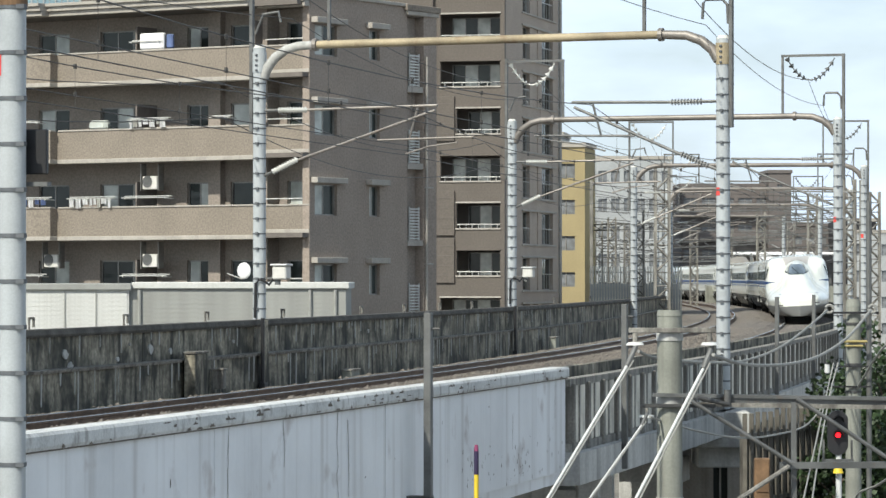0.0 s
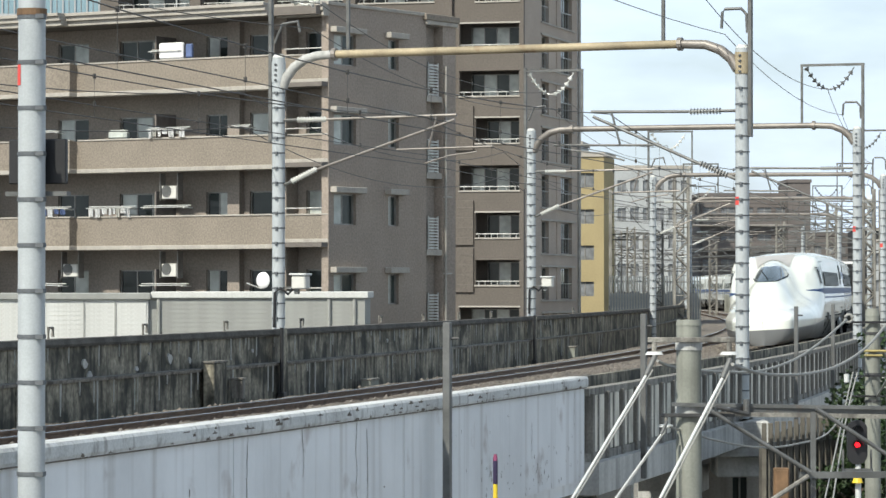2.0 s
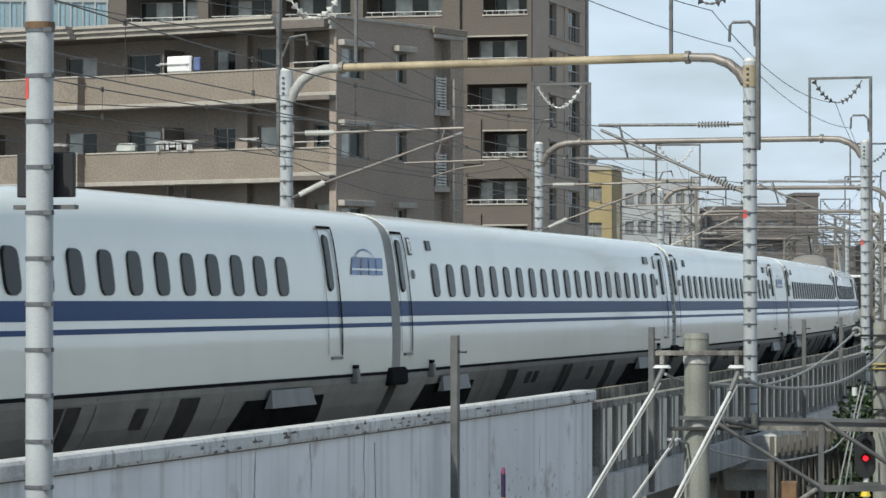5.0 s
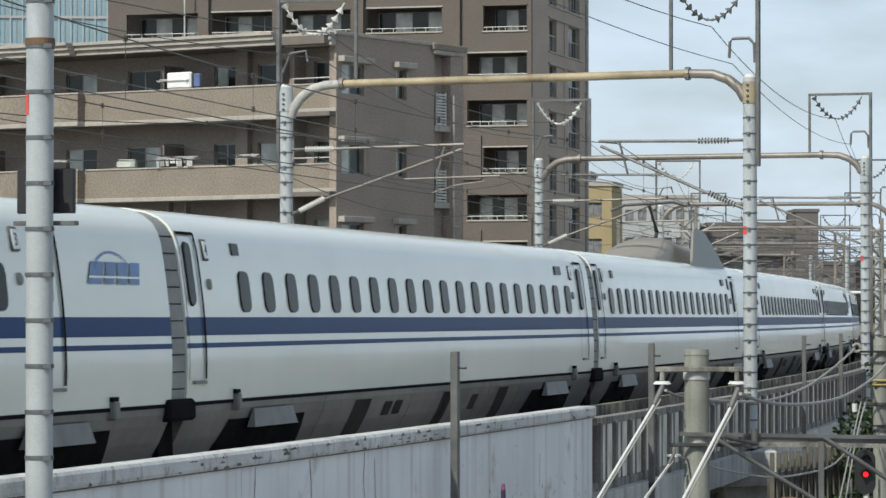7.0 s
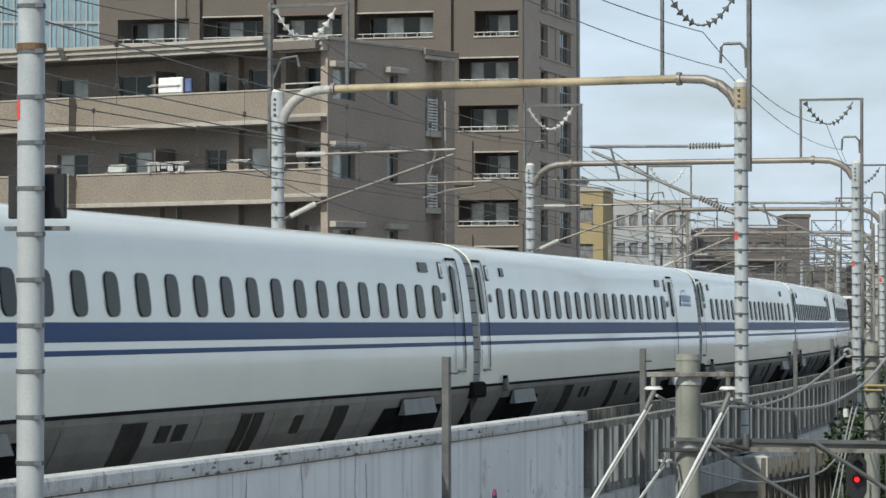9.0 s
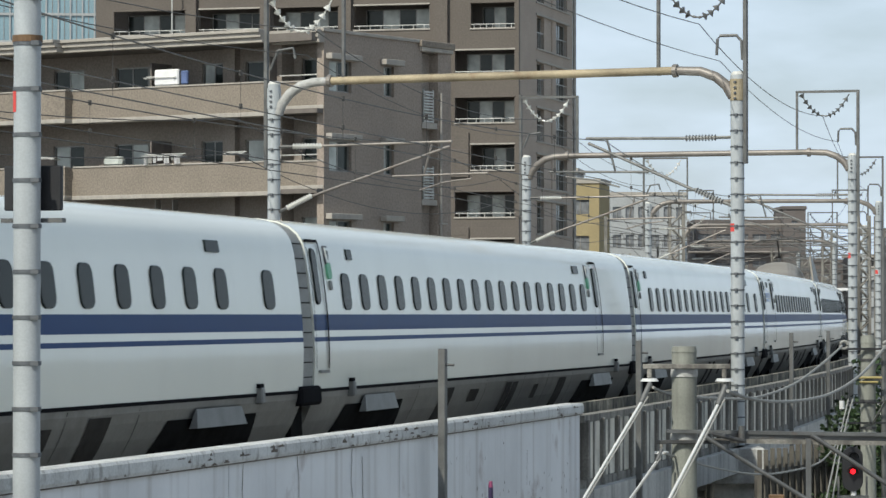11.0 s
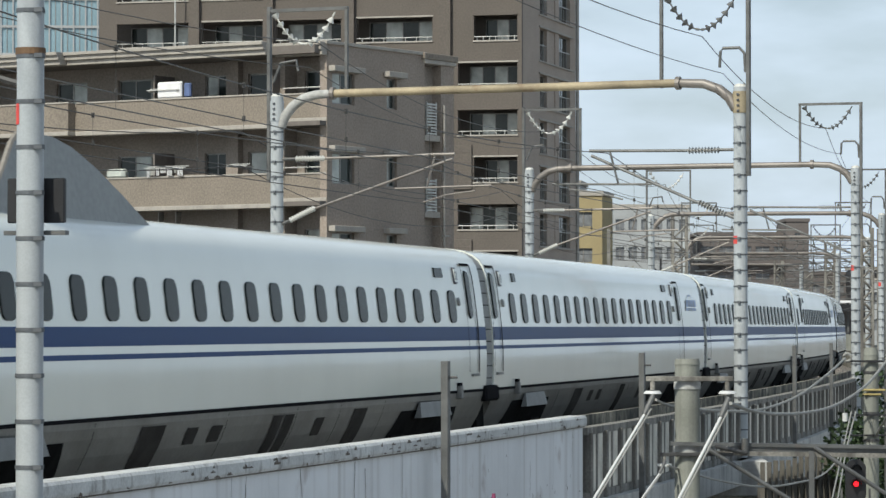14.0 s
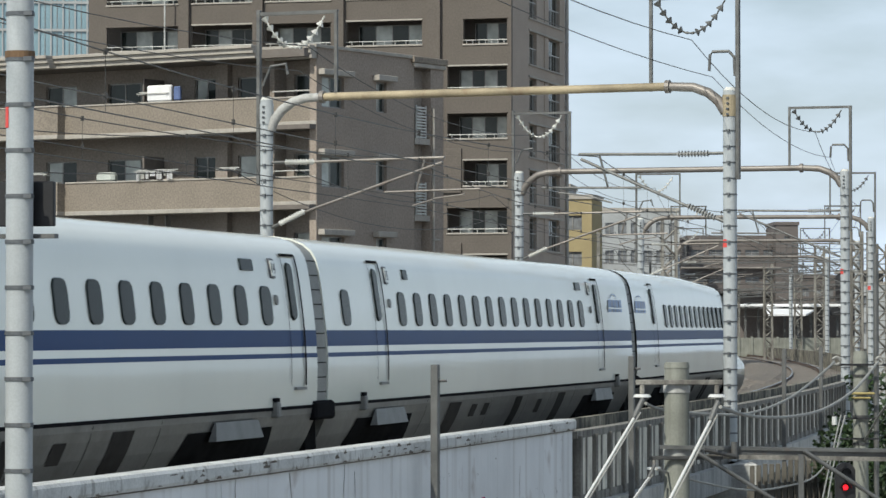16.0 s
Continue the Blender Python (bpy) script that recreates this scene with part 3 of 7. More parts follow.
def build_portal(s, left, right, zl, zr, base_r=-0.6, red=True, ochre=False, frames=True, turn=0.0):
    e = thing("catenary_portal", portal_frame(s, right, turn), "white strapped catenary poles joined by a grey steel tube", "catenary portal", "catenary portals")
    ring = None
    for o, top, base, tag in ((left, zl, -0.6, "l"), (right, zr, base_r, "r")):
        p = part("pole", one_tube([(o, 0, base), (o, 0, top - 0.02)], 0.152, seg=20), M_POLE, e, smooth=True)
        cap = part("pole_cap", one_tube([(o, 0, top - 0.03), (o, 0, top + 0.05)], 0.155, seg=16, r_end=0.1), M_INSUL, e, smooth=True)
        z = base + 0.3
        while z < top - 0.75:
            if ring is None:
                bm = one_tube([(0, 0, -0.016), (0, 0, 0.016)], 0.161, seg=20)
                box(bm, -0.02, 0.05, -0.2, -0.15, -0.03, 0.03)
                ring = part("strap", bm, M_BAND, e)
                ring.matrix_basis = Matrix.Translation((o, 0, z))
            else:
                again(ring, Matrix.Translation((o, 0, z)))
            z += 0.353
        part("clamp_sleeve", one_tube([(o, 0, top - 0.6), (o, 0, top - 0.12)], 0.166, seg=16), M_BEAMRUST if ochre and tag == "r" else M_POLE, e, smooth=True)
        for z in (top - 0.58, top - 0.46, top - 0.34, top - 0.22):
            part("sleeve_bolt", one_box(o - 0.03, o + 0.03, -0.2, -0.16, z, z + 0.05, bevel=0.01), M_BAND, e)
        if red and tag == "r":
            bm = bmesh.new()
            ring_a = [radians(170 + 15 * k) for k in range(7)]
            lo_r, hi_r = ([bm.verts.new((o + 0.157 * math.cos(q), 0.157 * math.sin(q), z)) for q in ring_a] for z in (4.02, 4.2))
            for k in range(6):
                bm.faces.new((lo_r[k], lo_r[k + 1], hi_r[k + 1], hi_r[k]))
            part("red_band", bm, M_RED, e, "faded red band")
        part("mast", one_box(o - 0.045 + (0.19 if tag == "r" else -0.2), o + 0.045 + (0.19 if tag == "r" else -0.2), -0.06, 0.06, top - 2.0, top + 2.1, bevel=0.01), M_STEEL, e)
    zb = (zl + zr) / 2 + 0.06

    arms = ((left, 1, ((0.1, 0.75), (0.2, 0.52), (0.4, 0.28), (0.68, 0.1), (1.0, 0.02), (1.45, 0.0)), M_GIRDER if ochre else M_BEAM),
            (right, -1, ((0.1, 0.6), (0.25, 0.36), (0.5, 0.16), (0.85, 0.03), (1.45, 0.0)), M_BEAM))
    for o, sgn, pts, m in arms:
        fine = [(o + sgn * x, 0, zb - z) for x, z in pts]
        part("bent_arm", one_tube(fine, 0.125, seg=14, r_end=0.1), m, e, smooth=True)
    part("cross_tube", one_tube([(left + 1.4, 0, zb), (right - 1.4, 0, zb)], 0.095, seg=12), M_BEAMRUST if ochre else M_BEAM, e, smooth=True)
    for o in (left + 1.45, right - 1.45):
        part("flange", one_tube([(o - 0.05, 0, zb), (o + 0.05, 0, zb)], 0.15, seg=12), M_BEAM, e)
    # feeder frames above the tube with a slack string of insulators
    for o, w in ((left - 0.2, 2.0), (right - 1.85, 2.05)) if frames else ():
        bm = bmesh.new()
        for x in (o, o + w):
            box(bm, x - 0.035, x + 0.035, -0.04, 0.04, zb - 0.1, zb + 2.0)
        box(bm, o - 0.04, o + w + 0.04, -0.04, 0.04, zb + 1.95, zb + 2.03)
        part("feeder_frame", bm, M_STEEL, e)
        bm = bmesh.new()
        pts = sag((o + 0.15, 0, zb + 1.9), (o + w - 0.3, 0, zb + 1.9), 0.72, 12)
        for i in range(12):
            tube(bm, [pts[i], pts[i].lerp(pts[i + 1], 0.45)], 0.1 if i not in (5, 6) else 0.03, seg=8, r_end=0.03)
        tube(bm, pts, 0.02, seg=5)
        part("insulator_string", bm, M_INSUL if o < 0 else M_STEEL, e)
    part("drop_hook", one_tube([(right + 0.12, 0, zb + 0.2), (right + 0.1, 0, zb + 0.62), (right - 0.02, 0, zb + 0.75), (right - 0.4, 0, zb + 0.75), (right - 0.46, 0, zb + 0.68), (right - 0.48, 0, zb + 0.32)], 0.035, seg=8), M_STEEL, e)
    part("drop_hook", one_tube([(left - 0.1, 0, zb + 0.3), (left + 0.1, 0, zb + 0.75), (left + 0.5, 0, zb + 0.8), (left + 0.55, 0, zb + 0.55)], 0.035, seg=8), M_STEEL, e)
    # cantilevers that hold the contact wires
    for o, sgn, c, k in ((left, 1, -4.3, M_BEAM), (right, -1, 0.0, M_STEEL)):
        bm = bmesh.new()
        tip = c - sgn * 0.1
        tube(bm, [(o + sgn * 1.25, 0, 6.12), (tip + sgn * 0.6, 0, 6.16)], 0.034, seg=8)
        tube(bm, [(o + sgn * 1.0, 0, 4.95), (tip + sgn * 0.55, 0, 6.05)], 0.034, seg=8)
        tube(bm, [(tip - sgn * 0.9, 0, 5.38), (tip + sgn * 1.5, 0, 5.42)], 0.026, seg=8)
        tube(bm, [(tip + sgn * 0.1, 0, 6.12), (tip - sgn * 0.1, 0, 5.4)], 0.025, seg=6)
        tube(bm, [(tip - sgn * 0.2, 0, 5.05), (tip + sgn * 0.4, 0, 5.22), (tip + sgn * 1.1, 0, 5.3), (tip + sgn * 1.12, 0, 5.45)], 0.022, seg=6)
        part("cantilever", bm, k, e)
        bm = insulator(bmesh.new(), (o + sgn * 0.5, 0, 6.12), (o + sgn * 1.25, 0, 6.12), 0.078)
        part("insulator", bm, M_INSUL if sgn > 0 else M_GREYINS, e)
        bm = insulator(bmesh.new(), (o + sgn * 0.35, 0, 4.68), (o + sgn * 1.0, 0, 4.97), 0.078)
        part("insulator", bm, M_INSUL if sgn > 0 else M_GREYINS, e)
        part("stub", one_tube([(o + sgn * 0.1, 0, 6.12), (o + sgn * 0.5, 0, 6.12)], 0.04, seg=6), M_STEEL, e)
        part("stub", one_tube([(o + sgn * 0.1, 0, 4.58), (o + sgn * 0.35, 0, 4.68)], 0.04, seg=6), M_STEEL, e)
    return e


build_portal(36.4, -8.34, 3.08, 7.62, 7.53, -0.75, ochre=True, turn=0.19)
build_portal(72.9, -8.1, 3.1, 7.53, 7.43, -0.75, turn=0.15)
build_portal(116.0, -7.4, 3.1, 7.3, 7.3)
build_portal(157.0, -7.4, 3.1, 7.3, 7.3, red=False)
build_portal(200.0, -7.4, 3.1, 7.3, 7.3, red=False)
build_portal(243.0, -7.4, 3.1, 7.3, 7.3, red=False)


def build_near_pole():
    e = thing("catenary_pole", line_frame(-8.80, 3.42), "white strapped catenary pole carrying a black sign board", "catenary pole")
    part("pole", one_tube([(0, 0, -8.6), (0, 0, 7.6)], 0.125, seg=24), M_POLE, e, smooth=True)
    ring = None
    for i in range(23):
        m = Matrix.Translation((0, 0, -2.41 + i * 0.415))
        if ring is None:
            bm = one_tube([(0, 0, -0.018), (0, 0, 0.018)], 0.134, seg=24)
            box(bm, 0.08, 0.16, -0.12, -0.06, -0.02, 0.02)
            ring = part("strap", bm, M_BAND, e)
            ring.matrix_basis = m
        else:
            again(ring, m)
    bm = bmesh.new()
    ring_a = [radians(175 + 13 * k) for k in range(6)]
    lo_r, hi_r = ([bm.verts.new((0.13 * math.cos(q), 0.13 * math.sin(q), z)) for q in ring_a] for z in (4.02, 4.22))
    for k in range(5):
        bm.faces.new((lo_r[k], lo_r[k + 1], hi_r[k + 1], hi_r[k]))
    part("red_mark", bm, M_RED, e, "faded red patch")
    part("sign_box", one_box(-0.28, 0.28, 0.13, 0.19, 3.13, 3.54, bevel=0.01), M_BLACK, e, "black sign board")
    part("bracket", one_box(-0.3, 0.3, 0.1, 0.2, 3.02, 3.06), M_STEEL, e)
    part("clamp_sleeve", one_tube([(0, 0, 4.66), (0, 0, 4.72)], 0.138, seg=20), M_RUSTBOX, e)


build_near_pole()


def build_wires():
    """Contact, messenger and feeder wires from portal to portal."""
    stops = [-53, -8, 37, 72.6, 116, 157, 200, 243, 290]
    spans = [("contact wire", c, 5.0, 0.03, 0.01) for c in TRACKS] + [("auxiliary wire", c, 5.22, 0.05, 0.009) for c in TRACKS] + \
            [("messenger wire", c, 6.1, 0.45, 0.011) for c in TRACKS] + \
            [("feeder wire", -6.75, 8.72, 0.7, 0.011), ("feeder wire", 2.15, 8.7, 0.5, 0.011), ("earth wire", 2.62, 7.86, 0.4, 0.009),
             ("earth wire", -6.95, 8.15, 0.6, 0.01), ("return wire", -8.6, 6.7, 0.8, 0.011), ("return wire", -8.6, 5.9, 0.8, 0.011)]
    for name, o, z, drop, r in spans:
        e = thing(name.replace(" ", "_"), Matrix.Identity(4), f"long dark overhead {name} strung between the portals", "wire", "overhead wires")
        for a, b in zip(stops, stops[1:]):
            part("span", one_tube(sag(on_line(a, o, z), on_line(b, o, z), drop), r, seg=5), M_WIRE, e)
    for c in TRACKS:
        bm = bmesh.new()
        for a, b in zip(stops[1:], stops[2:6]):
            A, B = sag(on_line(a, c, 6.1), on_line(b, c, 6.1), 0.45, 8), sag(on_line(a, c, 5.0), on_line(b, c, 5.0), 0.03, 8)
            for p, q in list(zip(A, B))[1:-1]:
                tube(bm, [p, q], 0.004, seg=3)
                tube(bm, [q + Vector((0, 0, 0.18)), q + Vector((0, 0, 0.26))], 0.03, seg=6)
                tube(bm, [p + Vector((0, 0, -0.04)), p + Vector((0, 0, 0.04))], 0.032, seg=6)
        d = link_mesh("dropper_wires", bm, M_WIRE)
        tagged(d, "thin droppers with small clamps between the overhead wires", "wire", kind="stuff")


build_wires()
# ---- apartment blocks behind the line ----
def front_pane(parent, x0, x1, z0, z1, y, glass, sashes=2, face="y"):
    """A sliding window: frame, sashes with glass, set in an opening that looks to -y or +x."""
    def turn(bm):
        if face == "x":
            bmesh.ops.transform(bm, matrix=Matrix(((0, -1, 0, 0), (1, 0, 0, 0), (0, 0, 1, 0), (0, 0, 0, 1))), verts=bm.verts)
        return bm
    t = 0.05
    bm = bmesh.new()
    for a, b, c, d in ((x0, x0 + t, z0, z1), (x1 - t, x1, z0, z1), (x0 + t, x1 - t, z0, z0 + t), (x0 + t, x1 - t, z1 - t, z1)):
        box(bm, a, b, y - 0.04, y + 0.06, c, d)
    w = part("window", turn(bm), M_FRAME, parent)
    step = (x1 - x0 - 2 * t) / sashes
    for i in range(sashes):
        a = x0 + t + i * step
        g = glass[i % len(glass)]
        part("pane", turn(one_box(a + 0.02, a + step - 0.02, y, y + 0.02, z0 + t, z1 - t)), g, w)
        part("stile", turn(one_box(a + step - 0.03, a + step + 0.02, y - 0.02, y + 0.03, z0 + t, z1 - t)), M_FRAME, w)
    return w


def air_conditioner(m):
    e = thing("air_conditioner", m, "white outdoor air-conditioning unit hung under a balcony ceiling", "air conditioner", "air conditioners")
    part("case", one_box(-0.34, 0.34, -0.15, 0.15, 0, 0.48, bevel=0.02), M_PLASTIC, e)
    bm = bmesh.new()
    bmesh.ops.create_cone(bm, cap_ends=True, segments=20, radius1=0.22, radius2=0.22, depth=0.02, matrix=Matrix.Translation((-0.1, -0.16, 0.28)) @ Matrix.Rotation(math.pi / 2, 4, "X"))
    part("fan_grille", bm, M_STEEL, e)
    part("hanger", one_box(-0.42, -0.39, -0.16, 0.16, -0.05, 0.95), M_FRAME, e)
    part("hanger", one_box(0.39, 0.42, -0.16, 0.16, -0.05, 0.95), M_FRAME, e)
    return e


def laundry_rack(m, cloth, length=1.5, seed=0):
    e = thing("laundry_pole", m, "pale laundry poles" + (" with washing hung on them" if cloth else " on arms") + " above a balcony wall", "laundry pole", "laundry poles")
    for y, z in ((0, 0), (0.18, 0.06)):
        part("pole", one_tube([(-length / 2, y, z), (length / 2, y, z)], 0.02, seg=6), M_PALEFRAME, e)
    for x in (-length * 0.42, length * 0.42):
        part("arm", one_box(x - 0.02, x + 0.02, -0.05, 0.5, -0.05, -0.01), M_PALEFRAME, e)
    rnd = random.Random(seed)
    x = -length * 0.45
    while cloth and x < length * 0.4:
        w, h = rnd.uniform(0.12, 0.3), rnd.uniform(0.18, 0.36)
        bm = bmesh.new()
        n = 5
        rows = [[bm.verts.new((x + w * i / n, 0.02 * math.sin(i * 2.3 + z), -h * z)) for i in range(n + 1)] for z in (0, 0.5, 1)]
        for a, b in zip(rows, rows[1:]):
            for i in range(n):
                bm.faces.new((a[i], a[i + 1], b[i + 1], b[i]))
        bmesh.ops.solidify(bm, geom=bm.faces[:], thickness=0.015)
        part("cloth", bm, rnd.choice(cloth), e)
        x += w + rnd.uniform(0.02, 0.08)
    return e


def build_near_block():
    """Tan tiled apartment block: balconies on its long front, a plain flank with hooded windows."""
    ax, ay = Vector((0.838, -0.545, 0)).normalized(), Vector((0.545, 0.838, 0)).normalized()
    M = Matrix(((ax.x, ay.x, 0, -5.0), (ax.y, ay.y, 0, 120.0), (0, 0, 1, 0), (0, 0, 0, 1)))
    e = thing("apartment_block", M, "six-storey tan and brown tiled apartment block with long balconies", "apartment building")
    P, TOP = 2.87, 10.58
    floors = [TOP - P * k for k in range(6)]
    holes_back, win = [], []
    for zt in floors:
        z0 = zt - 1.1
        for a, b, n in ((-13.4, -11.9, 2), (-10.4, -8.1, 3), (-6.3, -5.2, 2), (-4.3, -3.1, 1), (-1.75, -0.5, 2)):
            holes_back.append((a, b, z0, z0 + 1.98))
            win.append((a, b, z0, z0 + 1.98, n))
    part("back_wall", wall_with_openings(bmesh.new(), -24, -0.3, -8.6, 12.0, 1.5, 1.75, holes_back), M_TILEDARK, e)
    glass_sets = ([M_GLASS, M_CURTAIN], [M_GLASS, M_GLASS, M_CURTAIN], [M_CURTAIN, M_GLASS])
    for i, (a, b, z0, z1, n) in enumerate(win):
        front_pane(e, a, b, z0, z1, 1.62, glass_sets[i % 3], n)
    part("core", one_box(-24, -0.35, 2.6, 8.5, -8.6, 12.0), M_TILEDARK, e)
    for k, zt in enumerate(floors):
        slab = zt - 1.2
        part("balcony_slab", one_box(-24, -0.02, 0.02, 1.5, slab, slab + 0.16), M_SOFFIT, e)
        # protruding stretch, main stretch and the set-back end
        part("balcony_front", one_box(-24, -11.25, -0.42, -0.26, slab + 0.1, zt - 0.06), M_TILE, e)
        part("balcony_side", one_box(-11.41, -11.25, -0.26, 0.0, slab + 0.1, zt - 0.06), M_TILE, e)
        part("balcony_front", one_box(-11.25, -2.16, 0.0, 0.16, slab + 0.1, zt - 0.06), M_TILE, e)
        part("balcony_front", one_box(-2.16, -0.06, 0.45, 0.58, slab + 0.3, zt - 0.06), M_TILE, e)
        part("balcony_side", one_box(-2.3, -2.16, 0.16, 0.5, slab + 0.1, zt - 0.06), M_TILE, e)
        part("coping", one_box(-24.05, -11.2, -0.46, -0.2, zt - 0.06, zt, bevel=0.01), M_TRIM, e, "cream coping")
        part("coping", one_box(-11.2, -2.1, -0.04, 0.2, zt - 0.06, zt, bevel=0.01), M_TRIM, e)
        part("coping", one_box(-2.1, -0.02, 0.41, 0.62, zt - 0.06, zt, bevel=0.01), M_TRIM, e)
        for a, b, y in ((-24.05, -11.2, -0.5), (-11.2, -2.08, -0.07)):
            part("ledge", one_box(a, b, y, y + 0.6, slab - 0.06, slab + 0.1, bevel=0.015), M_TRIM, e)
        part("ledge", one_box(-2.08, -0.02, 0.4, 0.9, slab + 0.16, slab + 0.3, bevel=0.015), M_TRIM, e)
        for x in (-16.5, -7.75, -2.35):
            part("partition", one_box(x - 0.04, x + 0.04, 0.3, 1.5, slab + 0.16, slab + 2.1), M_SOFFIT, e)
        part("pier", one_box(-2.65, -2.1, 0.75, 1.5, slab + 0.16, slab + P), M_TILEDARK, e)
        part("pier", one_box(-5.1, -4.55, 1.2, 1.5, slab + 0.16, slab + P), M_TILEDARK, e)
        part("handrail", one_tube([(-2.0, 0.5, zt + 0.2), (-0.1, 0.5, zt + 0.2)], 0.025, seg=6), M_PALEFRAME, e)
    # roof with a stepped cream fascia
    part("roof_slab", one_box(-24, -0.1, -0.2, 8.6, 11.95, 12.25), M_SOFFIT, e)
    for i, (z0, z1, out) in enumerate(((11.95, 12.13, 0.3), (12.13, 12.3, 0.42), (12.3, 12.42, 0.52))):
        part("fascia", one_box(-24, -11.3, -0.55 - out, -0.1, z0, z1, bevel=0.01), M_TRIM, e, "stepped cream fascia")
        part("fascia", one_box(-11.3, -2.1, -0.15 - out, -0.05, z0, z1, bevel=0.01), M_TRIM, e)
        part("fascia", one_box(-2.1, 0.0, 0.3 - out * 0.6, 0.5, z0 - 0.05, z1 - 0.05, bevel=0.01), M_TRIM, e)
    # flank
    fl_holes, fl_win = [], []
    for k in range(6):
        z1 = 11.3 - P * k
        fl_holes += [(0.75, 2.15, z1 - 1.12, z1), (4.22, 4.9, z1 - 1.12, z1)]
        fl_win += [(0.75, 2.15, z1, 2), (4.22, 4.9, z1, 2)]
    bm = wall_with_openings(bmesh.new(), 0.42, 6.72, -8.6, 12.3, 0.0, 0.3, fl_holes)
    turn = Matrix(((0, -1, 0, 0), (1, 0, 0, 0), (0, 0, 1, 0), (0, 0, 0, 1)))
    bmesh.ops.transform(bm, matrix=turn, verts=bm.verts)
    part("flank_wall", bm, M_FLANK, e)
    for a, b, z1, n in fl_win:
        front_pane(e, a, b, z1 - 1.12, z1, 0.16, [M_CURTAIN, M_GLASS] if b > 3 or True else [M_GLASS], n, face="x")
        part("window_hood", one_box(0.0, 0.28, a - 0.22, b + 0.32, z1 + 0.03, z1 + 0.24, bevel=0.015), M_TRIM, e, "cream window hood")
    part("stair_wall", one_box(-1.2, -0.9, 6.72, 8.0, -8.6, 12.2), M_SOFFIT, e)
    part("end_pier", one_box(-1.5, 0.04, 7.78, 8.66, -8.6, 12.0), M_FLANK, e)
    part("end_pier_cap", one_box(-1.6, 0.12, 6.6, 8.74, 12.0, 12.16, bevel=0.02), M_TRIM, e)
    part("end_pier_cap", one_box(-1.6, 0.16, 6.5, 8.8, 12.16, 12.4, bevel=0.02), M_TILE, e)
    part("flank_cap", one_box(-0.4, 0.08, 0.3, 6.75, 12.3, 12.42, bevel=0.01), M_TRIM, e)
    slat = None
    for k in range(6):
        zb = 9.35 - P * k
        part("landing", one_box(-0.95, 0.02, 6.74, 7.76, zb - 0.22, zb), M_TRIM, e)
        part("slat_frame", one_box(-0.12, -0.06, 6.96, 7.0, zb, zb + 1.25), M_PALEFRAME, e)
        part("slat_frame", one_box(-0.12, -0.06, 7.62, 7.66, zb, zb + 1.25), M_PALEFRAME, e)
        for j in range(11):
            m = Matrix.Translation((-0.08, 7.3, zb + 0.06 + j * 0.11))
            if slat is None:
                slat = part("slat", one_box(-0.03, 0.03, -0.32, 0.32, -0.03, 0.03), M_PALEFRAME, e)
                slat.matrix_basis = m
            else:
                again(slat, m)
        part("drain_pipe", one_tube([(-0.02, 7.85, zb - 0.9), (0.14, 7.85, zb - 0.9), (0.14, 8.25, zb - 0.9)], 0.04, seg=6), M_TRIM, e)
    part("downpipe", one_tube([(0.1, 7.9, -8.6), (0.1, 7.9, 10.5)], 0.05, seg=8), M_TRIM, e)
    # what hangs on the balconies
    for x, k in ((-7.2, 2), (-7.2, 3), (-11.9, 3)):
        air_conditioner(M @ Matrix.Translation((x, 0.55, floors[k] + 0.62)))
    sets = ((-7.0, 0, None, 1.5), (-6.9, 1, [M_CLOTH, M_CLOTH, M_PLASTIC], 1.9), (-7.0, 2, None, 2.2), (-7.1, 3, None, 2.2), (-12.6, 3, None, 2.2),
            (-9.6, 2, [M_CLOTH, M_PLASTIC, M_CLOTH], 2.2), (-12.2, 2, [M_CLOTHBLUE, M_CLOTH, M_CLOTHBLUE], 1.9), (-12.4, 1, None, 1.4), (-3.6, 1, None, 0.9))
    for i, (x, k, cloth, ln) in enumerate(sets):
        laundry_rack(M @ Matrix.Translation((x, -0.12 if x > -11.25 else -0.5, floors[k] + 0.3)), cloth, ln, i)
    f = thing("futon", M @ Matrix.Translation((-6.7, 0.05, floors[0] - 0.02)), "white futon hung to air over the balcony wall", "futon")
    part("quilt", one_box(-0.62, 0.5, -0.12, 0.06, 0.02, 0.62, bevel=0.05), M_CLOTH, f)
    part("quilt", one_box(0.6, 0.9, -0.1, 0.05, 0.04, 0.55, bevel=0.04), M_CLOTHBLUE, f)
    for x, k in ((-9.5, 1),):
        d = thing("washing_basket", M @ Matrix.Translation((x, 0.4, floors[k] - 0.05)), "bundle of washing above the balcony wall", "laundry")
        part("cushion", one_box(-0.5, 0.4, -0.2, 0.2, 0.0, 0.4, bevel=0.12), M_CURTAIN, d)
    d = thing("satellite_dish", M @ Matrix.Translation((-2.4, -0.25, 2.45)), "white satellite dish on a bracket", "satellite dish")
    bm = bmesh.new()
    bmesh.ops.create_uvsphere(bm, u_segments=18, v_segments=9, radius=0.3, matrix=Matrix.Diagonal((1, 0.25, 1, 1)))
    part("dish", bm, M_CLOTH, d, smooth=True)
    part("feed_arm", one_tube([(0, -0.1, -0.3), (-0.45, -0.4, -0.1)], 0.025, seg=6), M_PALEFRAME, d)


